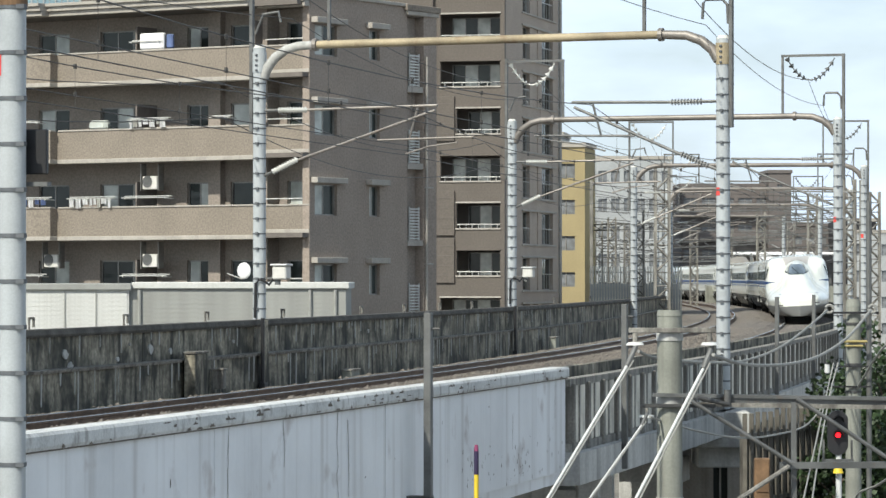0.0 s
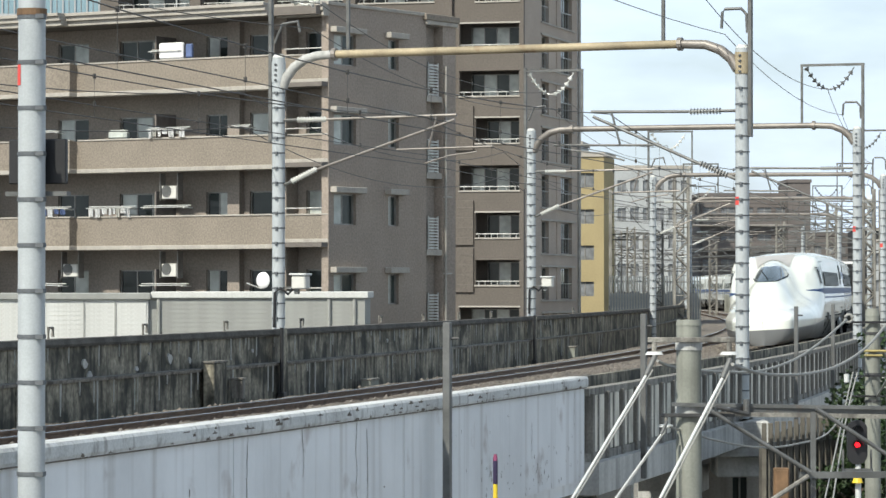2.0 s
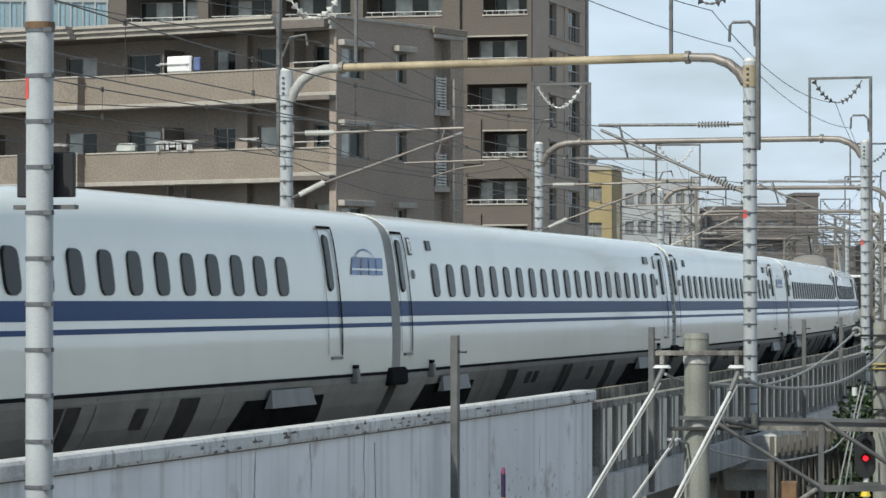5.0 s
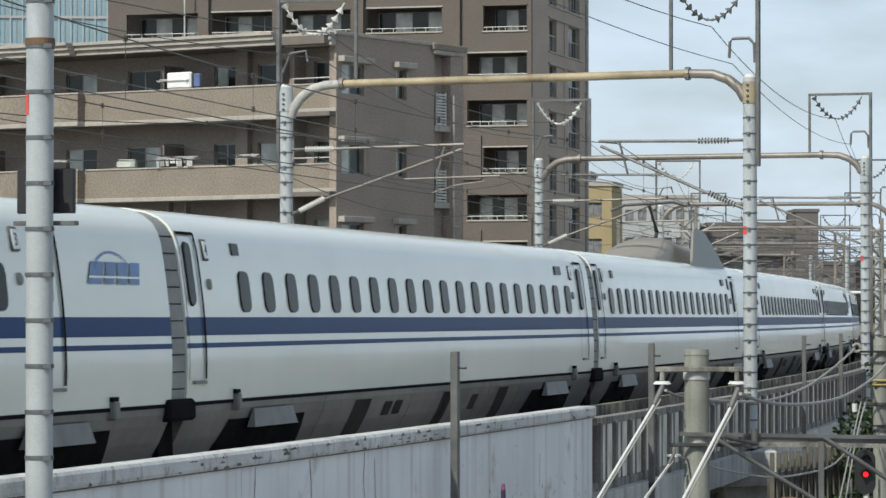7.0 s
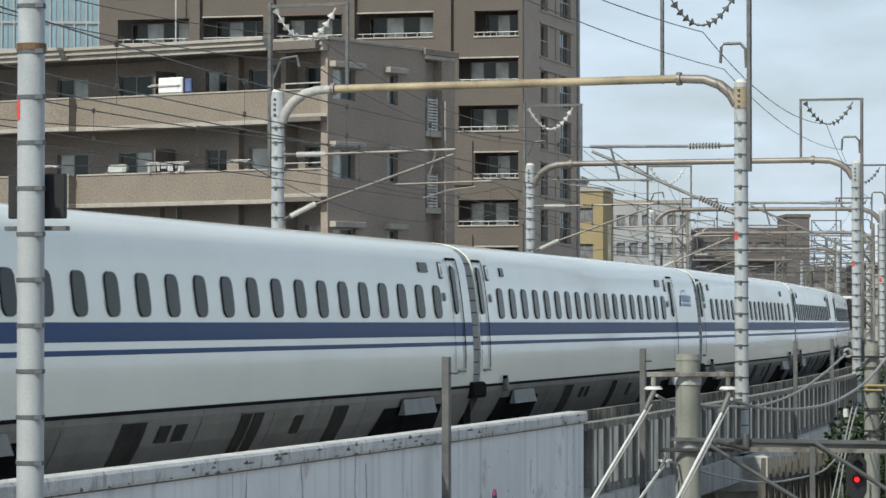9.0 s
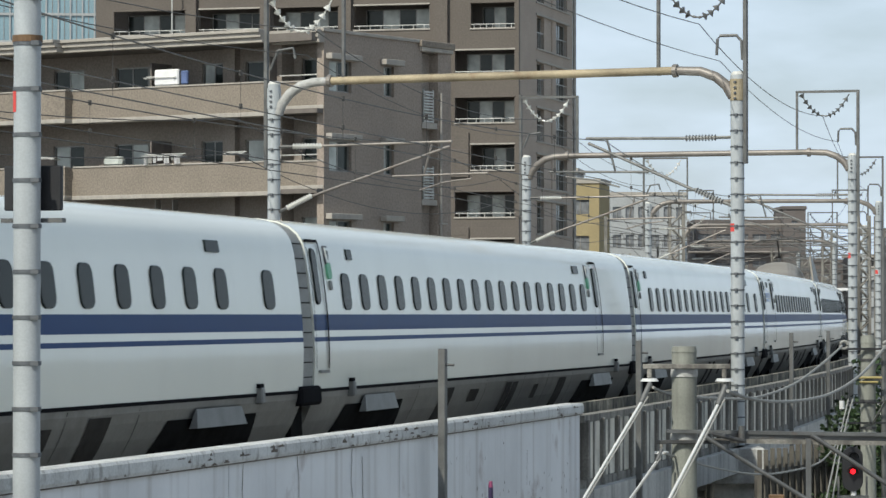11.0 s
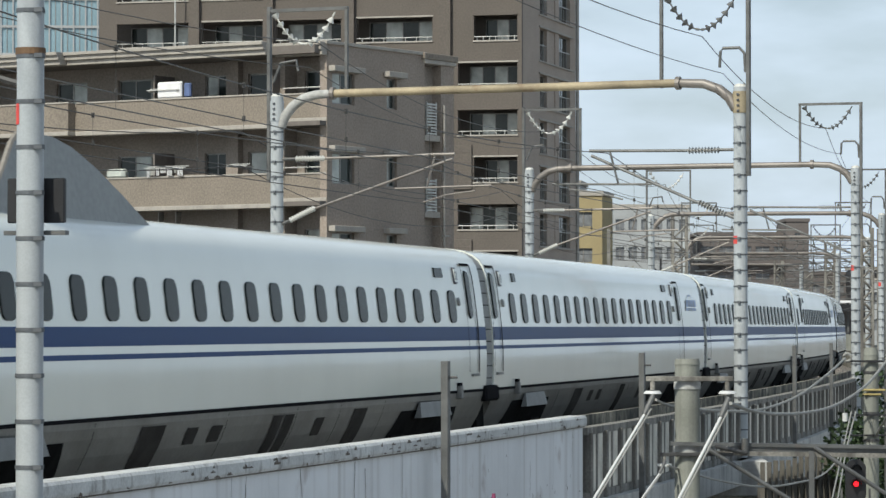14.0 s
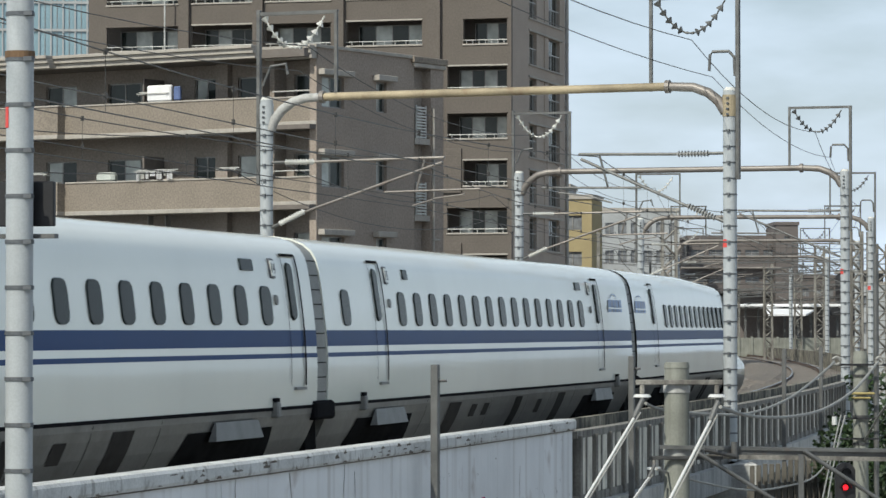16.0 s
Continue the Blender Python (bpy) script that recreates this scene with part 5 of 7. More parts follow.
def coach(k, first, count, logo=None, doors=(-11.7, 11.6), pitch=1.04, label="", green=False, extra=None):
    """A middle coach, its origin at rail level in the middle, +y towards the train's tail."""
    e = thing("train_coach", Matrix.Identity(4), label or "gloss white high-speed train coach with a blue waist stripe", "train coach", "train coaches")
    bm = bmesh.new()
    rows = shell(bm, PROFILE, -HALF, HALF)
    for r in rows:
        bm.faces.new(r)
    part("body_shell", bm, M_TRAIN, e, smooth=True)
    part("blue_band", side_strip(-HALF, HALF, 1.88, 2.1), M_BLUE, e, "deep blue band")
    part("blue_line", side_strip(-HALF, HALF, 1.73, 1.79), M_BLUE, e)
    add_underbody(e, -HALF, HALF, (-8.75, 8.75), k)
    pane = None
    for y in [first + i * pitch for i in range(count)] + ([extra] if extra else []):
        for s in (1, -1):
            m = Matrix.Translation((0, y, 0)) if s == 1 else FLIP @ Matrix.Translation((0, -y, 0))
            if pane is None:
                pane = part("window", flank_pane(WIN_W, WIN_H, WINDOW_Z), M_PANE, e)
                pane.matrix_basis = m
            else:
                again(pane, m)
    for y in doors:
        add_door(e, y)
        z = part("car_sign", flank_pane(0.2, 0.26, 2.92, 0.03), M_GREYTEXT, e)
        z.matrix_basis = Matrix.Translation((0, y + (0.72 if y < 0 else -0.72), 0))
        part("sign_face", flank_pane(0.15, 0.21, 2.92, 0.02, 0.03), M_TRAIN, z)
        w = part("car_number", digits(str(k), 0.2), M_GREYTEXT, z, "dark coach number")
        w.matrix_basis = Matrix.Translation((half_width(2.92) + 0.04, 0, 2.85)) @ Matrix.Rotation(-0.11, 4, "Y")
        q = z.matrix_basis.copy()
        part("pictogram", flank_pane(0.12, 0.13, 2.5, 0.06, 0.03), M_HOOD, e, "small round grey pictogram").matrix_basis = q
        if green:
            part("class_mark", flank_pane(0.2, 0.22, 2.7, 0.06, 0.03), M_GREEN, e, "small pale green clover mark").matrix_basis = q
    for y, w in ((doors[0] + 1.95, 0.28), ((doors[-1] - 1.78) if len(doors) > 1 else 8.85, 0.5)):
        p = part("destination_display", flank_pane(w, 0.15, 2.95, 0.02), M_PANE, e)
        p.matrix_basis = Matrix.Translation((0, y, 0))
    if logo is not None:
        add_logo(e, logo)
    bm = bmesh.new()
    for y in (-7, -2, 3, 8):
        box(bm, 1.0, 1.02, y, y + 0.05, 3.38, 3.42)
    part("roof_bolt", bm, M_SEAM, e)
    add_hood(e)
    return e


def add_hood(e):
    bm = bmesh.new()
    prof = [(x * 0.985, z - 0.02) for x, z in PROFILE]
    shell(bm, prof, HALF - 0.02, HALF + 0.52)
    h = part("gangway_hood", bm, M_HOOD, e, "grey ribbed gangway hood between coaches", smooth=True)
    bm = bmesh.new()
    for z in [1.25 + 0.2 * i for i in range(10)]:
        for s in (1, -1):
            w = half_width(z) * 0.985 + 0.01
            bm.faces.new([bm.verts.new((s * (w), y, zz)) for y, zz in ((HALF + 0.02, z), (HALF + 0.48, z), (HALF + 0.48, z + 0.014), (HALF + 0.02, z + 0.014))])
    tagged(part("hood_rung", bm, M_SEAM, h), kind="stuff")
    bm = one_box(-1.7, 1.7, HALF - 0.2, HALF + 0.7, 0.88, 1.14, bevel=0.04)
    part("coupler_box", bm, M_SEAM, e)
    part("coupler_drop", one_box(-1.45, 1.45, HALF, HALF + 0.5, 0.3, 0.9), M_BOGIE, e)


# nose: polar cross-sections about (0, 1.06), the low bill and the cab hood blended into the coach section
NOSE_C = 1.06
ANG = 30


def smooth(a, b, x):
    x = min(max((x - a) / (b - a), 0), 1)
    return x * x * (3 - 2 * x)


def full_r(th):
    """Distance from the centre to the coach section at the angle th above the horizontal."""
    dx, dz = math.cos(th), math.sin(th)
    for (a, za), (b, zb) in zip(PROFILE, PROFILE[1:]):
        za, zb = za - NOSE_C, zb - NOSE_C
        ca, cb = dx * za - dz * a, dx * zb - dz * b
        if ca >= -1e-9 and cb <= 1e-9 and ca != cb:
            k = ca / (ca - cb)
            return math.hypot(a + (b - a) * k, za + (zb - za) * k)
    return PROFILE[-1][0]


def ellipse_r(th, w, h, n):
    w, h = max(w, 0.02), max(h, 0.02)
    return ((abs(math.cos(th)) / w) ** n + (abs(math.sin(th)) / h) ** n) ** (-1 / n)


FULL = [full_r(math.pi / 2 * i / ANG) for i in range(ANG + 1)]


def curve(table, u):
    """A smooth curve through (u, value) knots."""
    n = len(table)
    k = max(i for i in range(n - 1) if i == 0 or table[i][0] <= u)
    (u0, a), (u1, b) = table[k], table[k + 1]
    ma = (b - table[k - 1][1]) / (u1 - table[k - 1][0]) if k else (b - a) / (u1 - u0)
    mb = (table[k + 2][1] - a) / (table[k + 2][0] - u0) if k + 2 < n else (b - a) / (u1 - u0)
    h = u1 - u0
    t = min(max((u - u0) / h, 0), 1)
    return (2 * t ** 3 - 3 * t * t + 1) * a + (t ** 3 - 2 * t * t + t) * h * ma + (3 * t * t - 2 * t ** 3) * b + (t ** 3 - t * t) * h * mb


BILL_W = [(0, 0.062), (0.02, 0.754), (0.06, 1.0), (0.12, 1.125), (0.22, 1.255), (0.34, 1.415), (0.42, 1.496), (0.5, 1.531), (0.58, 1.577), (0.68, 1.587), (0.8, 1.584), (1, 1.596)]
BILL_H = [(0, 0.017), (0.02, 0.13), (0.06, 0.33), (0.12, 0.42), (0.22, 0.52), (0.34, 0.575), (0.42, 0.62), (0.5, 0.67), (0.58, 0.755), (0.68, 0.867), (0.8, 1.043), (1, 1.534)]
CAB_W = [(0, 0.015), (0.02, 0.261), (0.06, 0.45), (0.12, 0.582), (0.22, 0.788), (0.34, 0.886), (0.42, 0.902), (0.5, 0.906), (0.58, 0.919), (0.68, 0.921), (0.8, 0.919), (1, 0.917)]
CAB_H = [(0, 0.019), (0.02, 0.119), (0.06, 0.239), (0.12, 0.48), (0.22, 0.884), (0.34, 1.322), (0.42, 1.536), (0.5, 1.713), (0.58, 1.852), (0.68, 1.958), (0.8, 2.039), (1, 2.128)]

ROOF_DIP = 0.07
TIP, SHOULDER = -12.45, -3.4


def nose_r(u, th):
    """u: 0 at the tip, 1 where the coach section is complete."""
    i = min(th / (math.pi / 2) * ANG, ANG - 1e-6)
    j = int(i)
    fr = FULL[j] + (FULL[j + 1] - FULL[j]) * (i - j)
    fr *= 1 - ROOF_DIP * max(0.0, math.sin(th)) ** 4
    bill = ellipse_r(th, curve(BILL_W, u), curve(BILL_H, u), 2.3)
    cab = ellipse_r(th, curve(CAB_W, u), curve(CAB_H, u), 2.0)
    r = (bill ** 6 + cab ** 6) ** (1 / 6)
    a = 0.66 + 0.06 * math.sin(th) ** 3
    k = smooth(a, a + 0.3, u)
    return min(r, fr * 1.01) * (1 - k) + fr * k


def nose_point(u, th, y0, y1, proud=0.0):
    r = nose_r(u, abs(th) if th <= math.pi / 2 else math.pi - th) + proud
    return Vector((r * math.cos(th), y0 + (y1 - y0) * u, NOSE_C + r * math.sin(th)))


def nose_patch(y0, y1, centre, size, power=2.6, proud=0.008, rings=5, seg=28, tilt=0.0, bow=0.0):
    """A rounded patch laid on the nose; centre and size in (u, angle)."""
    bm = bmesh.new()
    grid = []
    for i in range(rings + 1):
        row = []
        for j in range(seg):
            a = 2 * math.pi * j / seg
            c, s = math.cos(a), math.sin(a)
            k = (abs(c) ** power + abs(s) ** power) ** (-1 / power) * i / rings
            du, da = k * c, k * s
            row.append(bm.verts.new(nose_point(centre[0] + size[0] * (du + tilt * da + bow * da * da), centre[1] + size[1] * da, y0, y1, proud)))
        grid.append(row)
    for a, b in zip(grid[1:], grid[2:]):
        for j in range(seg):
            bm.faces.new((a[j], a[(j + 1) % seg], b[(j + 1) % seg], b[j]))
    bm.faces.new(grid[1])
    return bm


def flank_x(y, z):
    """Half-width of the end car at a height, on the nose or behind it."""
    if y >= SHOULDER:
        return half_width(z)
    u, lo, hi = (y - TIP) / (SHOULDER - TIP), 0.0, math.pi / 2
    for k in range(24):
        th = (lo + hi) / 2
        if NOSE_C + nose_r(u, th) * math.sin(th) < z:
            lo = th
        else:
            hi = th
    return nose_r(u, lo) * math.cos(lo)


def flank_quad(bm, s, y0, y1, z0, z1, proud, n=5, m=1):
    """A strip on the end car's flank that follows its curve."""
    rows = [[bm.verts.new((s * (flank_x(y0 + (y1 - y0) * j / m, z0 + (z1 - z0) * k / n) + proud), y0 + (y1 - y0) * j / m, z0 + (z1 - z0) * k / n)) for j in range(m + 1)] for k in range(n + 1)]
    for a, b in zip(rows, rows[1:]):
        for j in range(m):
            bm.faces.new((a[j], a[j + 1], b[j + 1], b[j]))
    return bm


def add_cab_door(e, y, z0, z1, zw, wide=0.5):
    for s in (1, -1):
        bm = bmesh.new()
        for q, t in ((y - wide / 2, 0.022), (y + wide / 2, 0.035)):
            flank_quad(bm, s, q, q + t, z0, z1, 0.008, 8)
        flank_quad(bm, s, y - wide / 2, y + wide / 2, z1, z1 + 0.02, 0.008, 1, 3)
        d = part("cab_door", bm, M_SEAM, e, "white cab door outlined by a dark seal")
        part("door_window", flank_quad(bmesh.new(), s, y - 0.09, y + 0.09, zw - 0.26, zw + 0.26, 0.012, 6, 2), M_PANE, d)


def windscreen_mesh(proud, half=0.36, n=28, m=10):
    """The wraparound screen: its lower edge bows forward, its ends sweep back and are rounded."""
    bm, rows = bmesh.new(), []
    for i in range(n + 1):
        f = half * (2 * i / n - 1)
        q = abs(f) / half
        lo, hi = 0.335 + 0.085 * q * q, 0.565 + 0.14 * smooth(0.0, 0.75, q)
        mid, h = (lo + hi) / 2 + 0.05 * smooth(0.6, 1, q), (hi - lo) / 2
        if q > 0.72:
            h *= math.sqrt(max(0.02, 1 - ((q - 0.72) / 0.28) ** 2))
        rows.append([bm.verts.new(nose_point(mid + h * (2 * k / m - 1), math.pi / 2 + f, TIP, SHOULDER, proud)) for k in range(m + 1)])
    for a, b in zip(rows, rows[1:]):
        for k in range(m):
            bm.faces.new((a[k], a[k + 1], b[k + 1], b[k]))
    return bm


def end_car(tail=False):
    """The streamlined leading car; its origin at rail level, 13.7 m behind the tip."""
    e = thing("train_end_car", Matrix.Identity(4), "gloss white high-speed train end car with a long duck-bill nose" if not tail else "white high-speed train tail car with a long sloping nose",
              "train end car", "train coaches")
    tip, back = TIP, HALF + 1.17
    shoulder = SHOULDER
    n_u = 110
    bm = bmesh.new()
    ths = [math.pi * i / (2 * ANG) for i in range(2 * ANG + 1)]
    rows = []
    for i in range(n_u + 1):
        u = (i / n_u) ** 1.8
        rows.append([bm.verts.new(nose_point(u, th, tip, shoulder)) for th in ths])
    for y in (-2.0, -0.5, 1.0, 2.5, back):
        ring = []
        for th in ths:
            j = abs(round(min(th, math.pi - th) / (math.pi / 2) * ANG))
            r = FULL[j] * (1 - ROOF_DIP * max(0.0, (2.5 - y) / 5.9) * math.sin(th) ** 4)
            ring.append(bm.verts.new((r * math.cos(th), y, NOSE_C + r * math.sin(th))))
        rows.append(ring)
    for a, b in zip(rows, rows[1:]):
        for j in range(len(ths) - 1):
            bm.faces.new((a[j], a[j + 1], b[j + 1], b[j]))
    bm.faces.new(rows[0])
    part("body_shell", bm, M_TRAIN, e, smooth=True)
    # lower bill and skirt in grey
    bm = bmesh.new()
    rows = []
    for i in range(n_u + 1):
        u = (i / n_u) ** 1.8
        p = nose_point(u, 0.0, tip, shoulder)
        w, y = p.x if i else 0.004, p.y
        prof = [(w, NOSE_C), (w * 0.995, NOSE_C - 0.05 - 0.23 * (1 - u)), (w * 0.95, 0.62), (w * 0.84, 0.36 + 0.06 * (1 - u)), (w * 0.5, 0.27)]
        rows.append([bm.verts.new((x, y, z)) for x, z in [(-a, b) for a, b in prof] + prof[::-1]])
    for a, b in zip(rows, rows[1:]):
        for j in range(len(a) - 1):
            bm.faces.new((a[j], a[j + 1], b[j + 1], b[j]))
    bm.faces.new(rows[0])
    for f in bm.faces:
        if f.calc_center_median().z > NOSE_C - 0.17 and len(f.verts) == 4:
            f.material_index = 1
    part("bill_skirt", bm, [M_BILL, M_TRAIN], e, "light grey skirt round the nose", smooth=True)
    add_underbody(e, shoulder, back, (8.6,), 3)
    part("windscreen_seal", windscreen_mesh(0.012, 0.385), M_SEAM, e, smooth=True)
    part("windscreen", windscreen_mesh(0.022), M_CABGLASS, e, "dark wraparound windscreen", smooth=True)
    for sgn in (-1, 1):
        bm = bmesh.new()
        rows = []
        for k in range(9):
            u, f = 0.44 + 0.2 * k / 8, 0.315 - 0.13 * k / 8
            rows.append([bm.verts.new(nose_point(u + d, math.pi / 2 + sgn * f, tip, shoulder, 0.032)) for d in (-0.012, 0.012)])
        for a, b in zip(rows, rows[1:]):
            bm.faces.new((a[0], a[1], b[1], b[0]))
        part("windscreen_pillar", bm, M_FAIRING, e, smooth=True)
    for a in (0.36, math.pi - 0.36):
        part("headlamp", nose_patch(tip, shoulder, (0.166, a), (0.034, 0.055), proud=0.012, rings=4, seg=14), M_HEAD, e, "clear headlamp")
    part("wiper", one_tube([nose_point(0.35, math.pi / 2 - 0.04, tip, shoulder, 0.05), nose_point(0.5, math.pi / 2 + 0.14, tip, shoulder, 0.05)], 0.018, seg=5), M_SEAM, e)
    # stripe tapering out on the shoulder
    part("blue_band", side_strip(shoulder, back, 1.88, 2.1), M_BLUE, e, "deep blue band tapering out at the shoulder")
    for s in (1, -1):
        bm = bmesh.new()
        rows = []
        for k in range(9):
            y, q = shoulder - 2.2 * (1 - k / 8), k / 8
            rows.append([bm.verts.new((s * (flank_x(y, z) + 0.006), y, z)) for z in (2.03 - 0.15 * q, 2.04 - 0.05 * q, 2.05 + 0.05 * q)])
        for a, b in zip(rows, rows[1:]):
            for j in (0, 1):
                bm.faces.new((a[j], a[j + 1], b[j + 1], b[j]))
        part("blue_taper", bm, M_BLUE, e)
    part("blue_line", side_strip(shoulder + 0.1, back, 1.73, 1.79), M_BLUE, e)
    pane = None
    for i in range(13):
        y = -2.65 + i * 0.92
        for m in (Matrix.Translation((0, y, 0)), FLIP @ Matrix.Translation((0, -y, 0))):
            if pane is None:
                pane = part("window", flank_pane(WIN_W, WIN_H, WINDOW_Z), M_PANE, e)
                pane.matrix_basis = m
            else:
                again(pane, m)
    add_cab_door(e, -4.2, 2.2, 2.82, 2.52, 0.3)
    add_cab_door(e, -3.5, 1.45, 3.02, 2.68, 0.6)
    add_door(e, 10.5)
    add_logo(e, 12.4)
    if not tail:
        bm = bmesh.new()
        prof = [(x * 0.985, z - 0.02) for x, z in PROFILE]
        shell(bm, prof, back - 0.02, back + 0.52)
        part("gangway_hood", bm, M_HOOD, e, "grey gangway hood between coaches", smooth=True)
        part("coupler_box", one_box(-1.7, 1.7, back - 0.2, back + 0.7, 0.88, 1.14, bevel=0.04), M_SEAM, e)
    bm = bmesh.new()
    rows = [[bm.verts.new(nose_point(u, th, tip, shoulder, 0.02)) for th in [math.pi / 2 - 0.3 + k * 0.06 for k in range(11)]] for u in [0.8 + 0.0199 * i for i in range(11)]]
    for a, b in zip(rows, rows[1:]):
        for j in range(10):
            bm.faces.new((a[j], a[j + 1], b[j + 1], b[j]))
    part("roof_panel", bm, M_ROOFPANEL, e, "warm grey roof panel behind the cab", smooth=True)
    return e


def add_shield(e, y0, y1):
    """A tall grey plate beside the roof gear."""
    for s in (1,):
        bm = bmesh.new()
        prof = [(0.0, 3.2), (0.06, 3.42), (0.16, 3.85), (0.22, 4.12), (0.26, 4.23), (0.32, 4.27), (0.44, 4.25), (0.54, 4.16), (0.66, 3.96), (0.8, 3.66), (0.9, 3.42), (1.0, 3.2)]
        a = [bm.verts.new((s * (1.36 - 0.12 * (z - 3.25)), y0 + (y1 - y0) * u, z)) for u, z in prof]
        b = [bm.verts.new((s * (1.29 - 0.12 * (z - 3.25)), y0 + (y1 - y0) * u, z)) for u, z in prof]
        bm.faces.new(a), bm.faces.new(b)
        for i in range(len(prof)):
            j = (i + 1) % len(prof)
            bm.faces.new((a[i], a[j], b[j], b[i]))
        part("side_shield", bm, M_SHIELD, e, "tall grey pantograph side shield")
        part("shield_edge", one_tube([(s * (1.33 - 0.12 * (z - 3.25)), y0 + (y1 - y0) * u, z) for u, z in prof[:6]], 0.035, seg=6), M_HUMP, e)
    m = (y0 + y1) / 2
    bm = bmesh.new()
    tube(bm, [(0, m - 1.0, 3.5), (0, m + 0.6, 4.3), (0, m - 0.5, 4.95)], 0.05, seg=6)
    tube(bm, [(-0.95, m - 0.5, 4.85), (-0.6, m - 0.5, 4.97), (0.6, m - 0.5, 4.97), (0.95, m - 0.5, 4.85)], 0.04, seg=6)
    part("pantograph", bm, M_DARKSTEEL, e, "raised dark pantograph")


def add_hump(e, y0, y1):
    """Long rounded cover in front of the pantograph."""
    bm = bmesh.new()
    rows = []
    n = 24
    for i in range(n + 1):
        u = i / n
        h = curve([(0, 0.0), (0.05, 0.12), (0.2, 0.3), (0.38, 0.54), (0.47, 0.66), (0.56, 0.69), (0.66, 0.63), (0.92, 0.54), (0.97, 0.42), (1, 0.0)], u)
        w = 0.72 + 0.1 * smooth(0, 0.2, u)
        rows.append([bm.verts.new((w * math.cos(math.pi * k / 12) * (1 if k not in (0, 12) else 1.08), y0 + (y1 - y0) * u, 3.38 + 0.04 + h * max(0, math.sin(math.pi * k / 12)) ** 0.45)) for k in range(13)])
    for a, b in zip(rows, rows[1:]):
        for j in range(12):
            bm.faces.new((a[j], a[j + 1], b[j + 1], b[j]))
    part("insulator_cover", bm, M_HUMP, e, "beige-grey rounded roof cover", smooth=True)


SPEED, JOINT = 29.75, 158.52  # metres a second; where the first joint stands at 0 s
TRAIN = []
for k in range(1, 17):
    if k in (1, 16):
        TRAIN.append(end_car(k == 16))
    elif k == 11:
        TRAIN.append(coach(k, -7.05, 15, -10.3, (-11.95, -8.7, 11.3)))
    elif k in (3, 5, 7, 9, 13):
        TRAIN.append(coach(k, -10.4, 18, 10.6 if k in (3, 7, 13) else None, (-11.95, 8.55), 1.038, green=k == 9))
    elif k == 15:
        TRAIN.append(coach(k, -7.75, 15, 10.6, (-9.25, 8.55), extra=-11.1))
    elif k in (8, 10):
        TRAIN.append(coach(k, -9.6, 17, None, (-11.95,), 1.163, green=True, extra=10.9))
    else:
        TRAIN.append(coach(k, -9.8, 20, None, (-11.95, 11.3), 1.05))
add_hump(TRAIN[4], 0.8, 9.1)
add_shield(TRAIN[4], 3.4, 9.9)
add_hump(TRAIN[11], -12.2, -3.6)
add_shield(TRAIN[11], -8.6, -2.9)


def coach_pose(k, t):
    """The pose of coach k: its two bogies ride on the near track, leaning inwards with it."""
    joint = JOINT - SPEED * t - 0.045 * max(0.0, t - 5.0) - 0.18 * smooth(3.5, 6.0, t)
    if k == 1:
        mid, turn = joint - 13.67, 1
    elif k == 16:
        mid, turn = joint + 25 * 14 + 13.67, -1
    else:
        mid, turn = joint + 25 * (k - 2) + 12.5, 1
    a, b = line_point(mid - 8.75), line_point(mid + 8.75)
    y = (b - a).normalized()
    x = Vector((y.y, -y.x, 0))
    c = (a + b) / 2
    m = Matrix(((x.x, y.x, 0, c.x), (x.y, y.y, 0, c.y), (0, 0, 1, 0), (0, 0, 0, 1)))
    m = m @ Matrix.Rotation(-CANT, 4, "Y")
    return m if turn == 1 else m @ FLIP


def motions():
    for k, car in enumerate(TRAIN, 1):
        walk(car, [(i * 0.25, coach_pose(k, i * 0.25)) for i in range(65)])
# ---- line-side things in front of the viaduct ----
def rod(name, parent, a, b, r, material, seg=8, label=""):
    return part(name, one_tube([a, b], r, seg=seg), material, parent, label)


def bar_between(a, b, w, h):
    """A square bar from a to b, w thick and h high."""
    a, b = Vector(a), Vector(b)
    d = (b - a).normalized()
    side = d.cross(Vector((0, 0, 1))).normalized() * w / 2
    up = side.cross(d).normalized() * h / 2
    bm = bmesh.new()
    v = [[bm.verts.new(p + s * side + q * up) for s, q in ((-1, -1), (1, -1), (1, 1), (-1, 1))] for p in (a, b)]
    bm.faces.new(v[0][::-1]), bm.faces.new(v[1])
    for i in range(4):
        bm.faces.new((v[0][i], v[0][(i + 1) % 4], v[1][(i + 1) % 4], v[1][i]))
    return bm


def ring_of(centre, r, t):
    bm = bmesh.new()
    c = Vector(centre)
    tube(bm, [c + Vector((r * math.cos(a), 0, r * math.sin(a))) for a in [2 * math.pi * k / 16 for k in range(17)]], t, seg=6)
    return bm


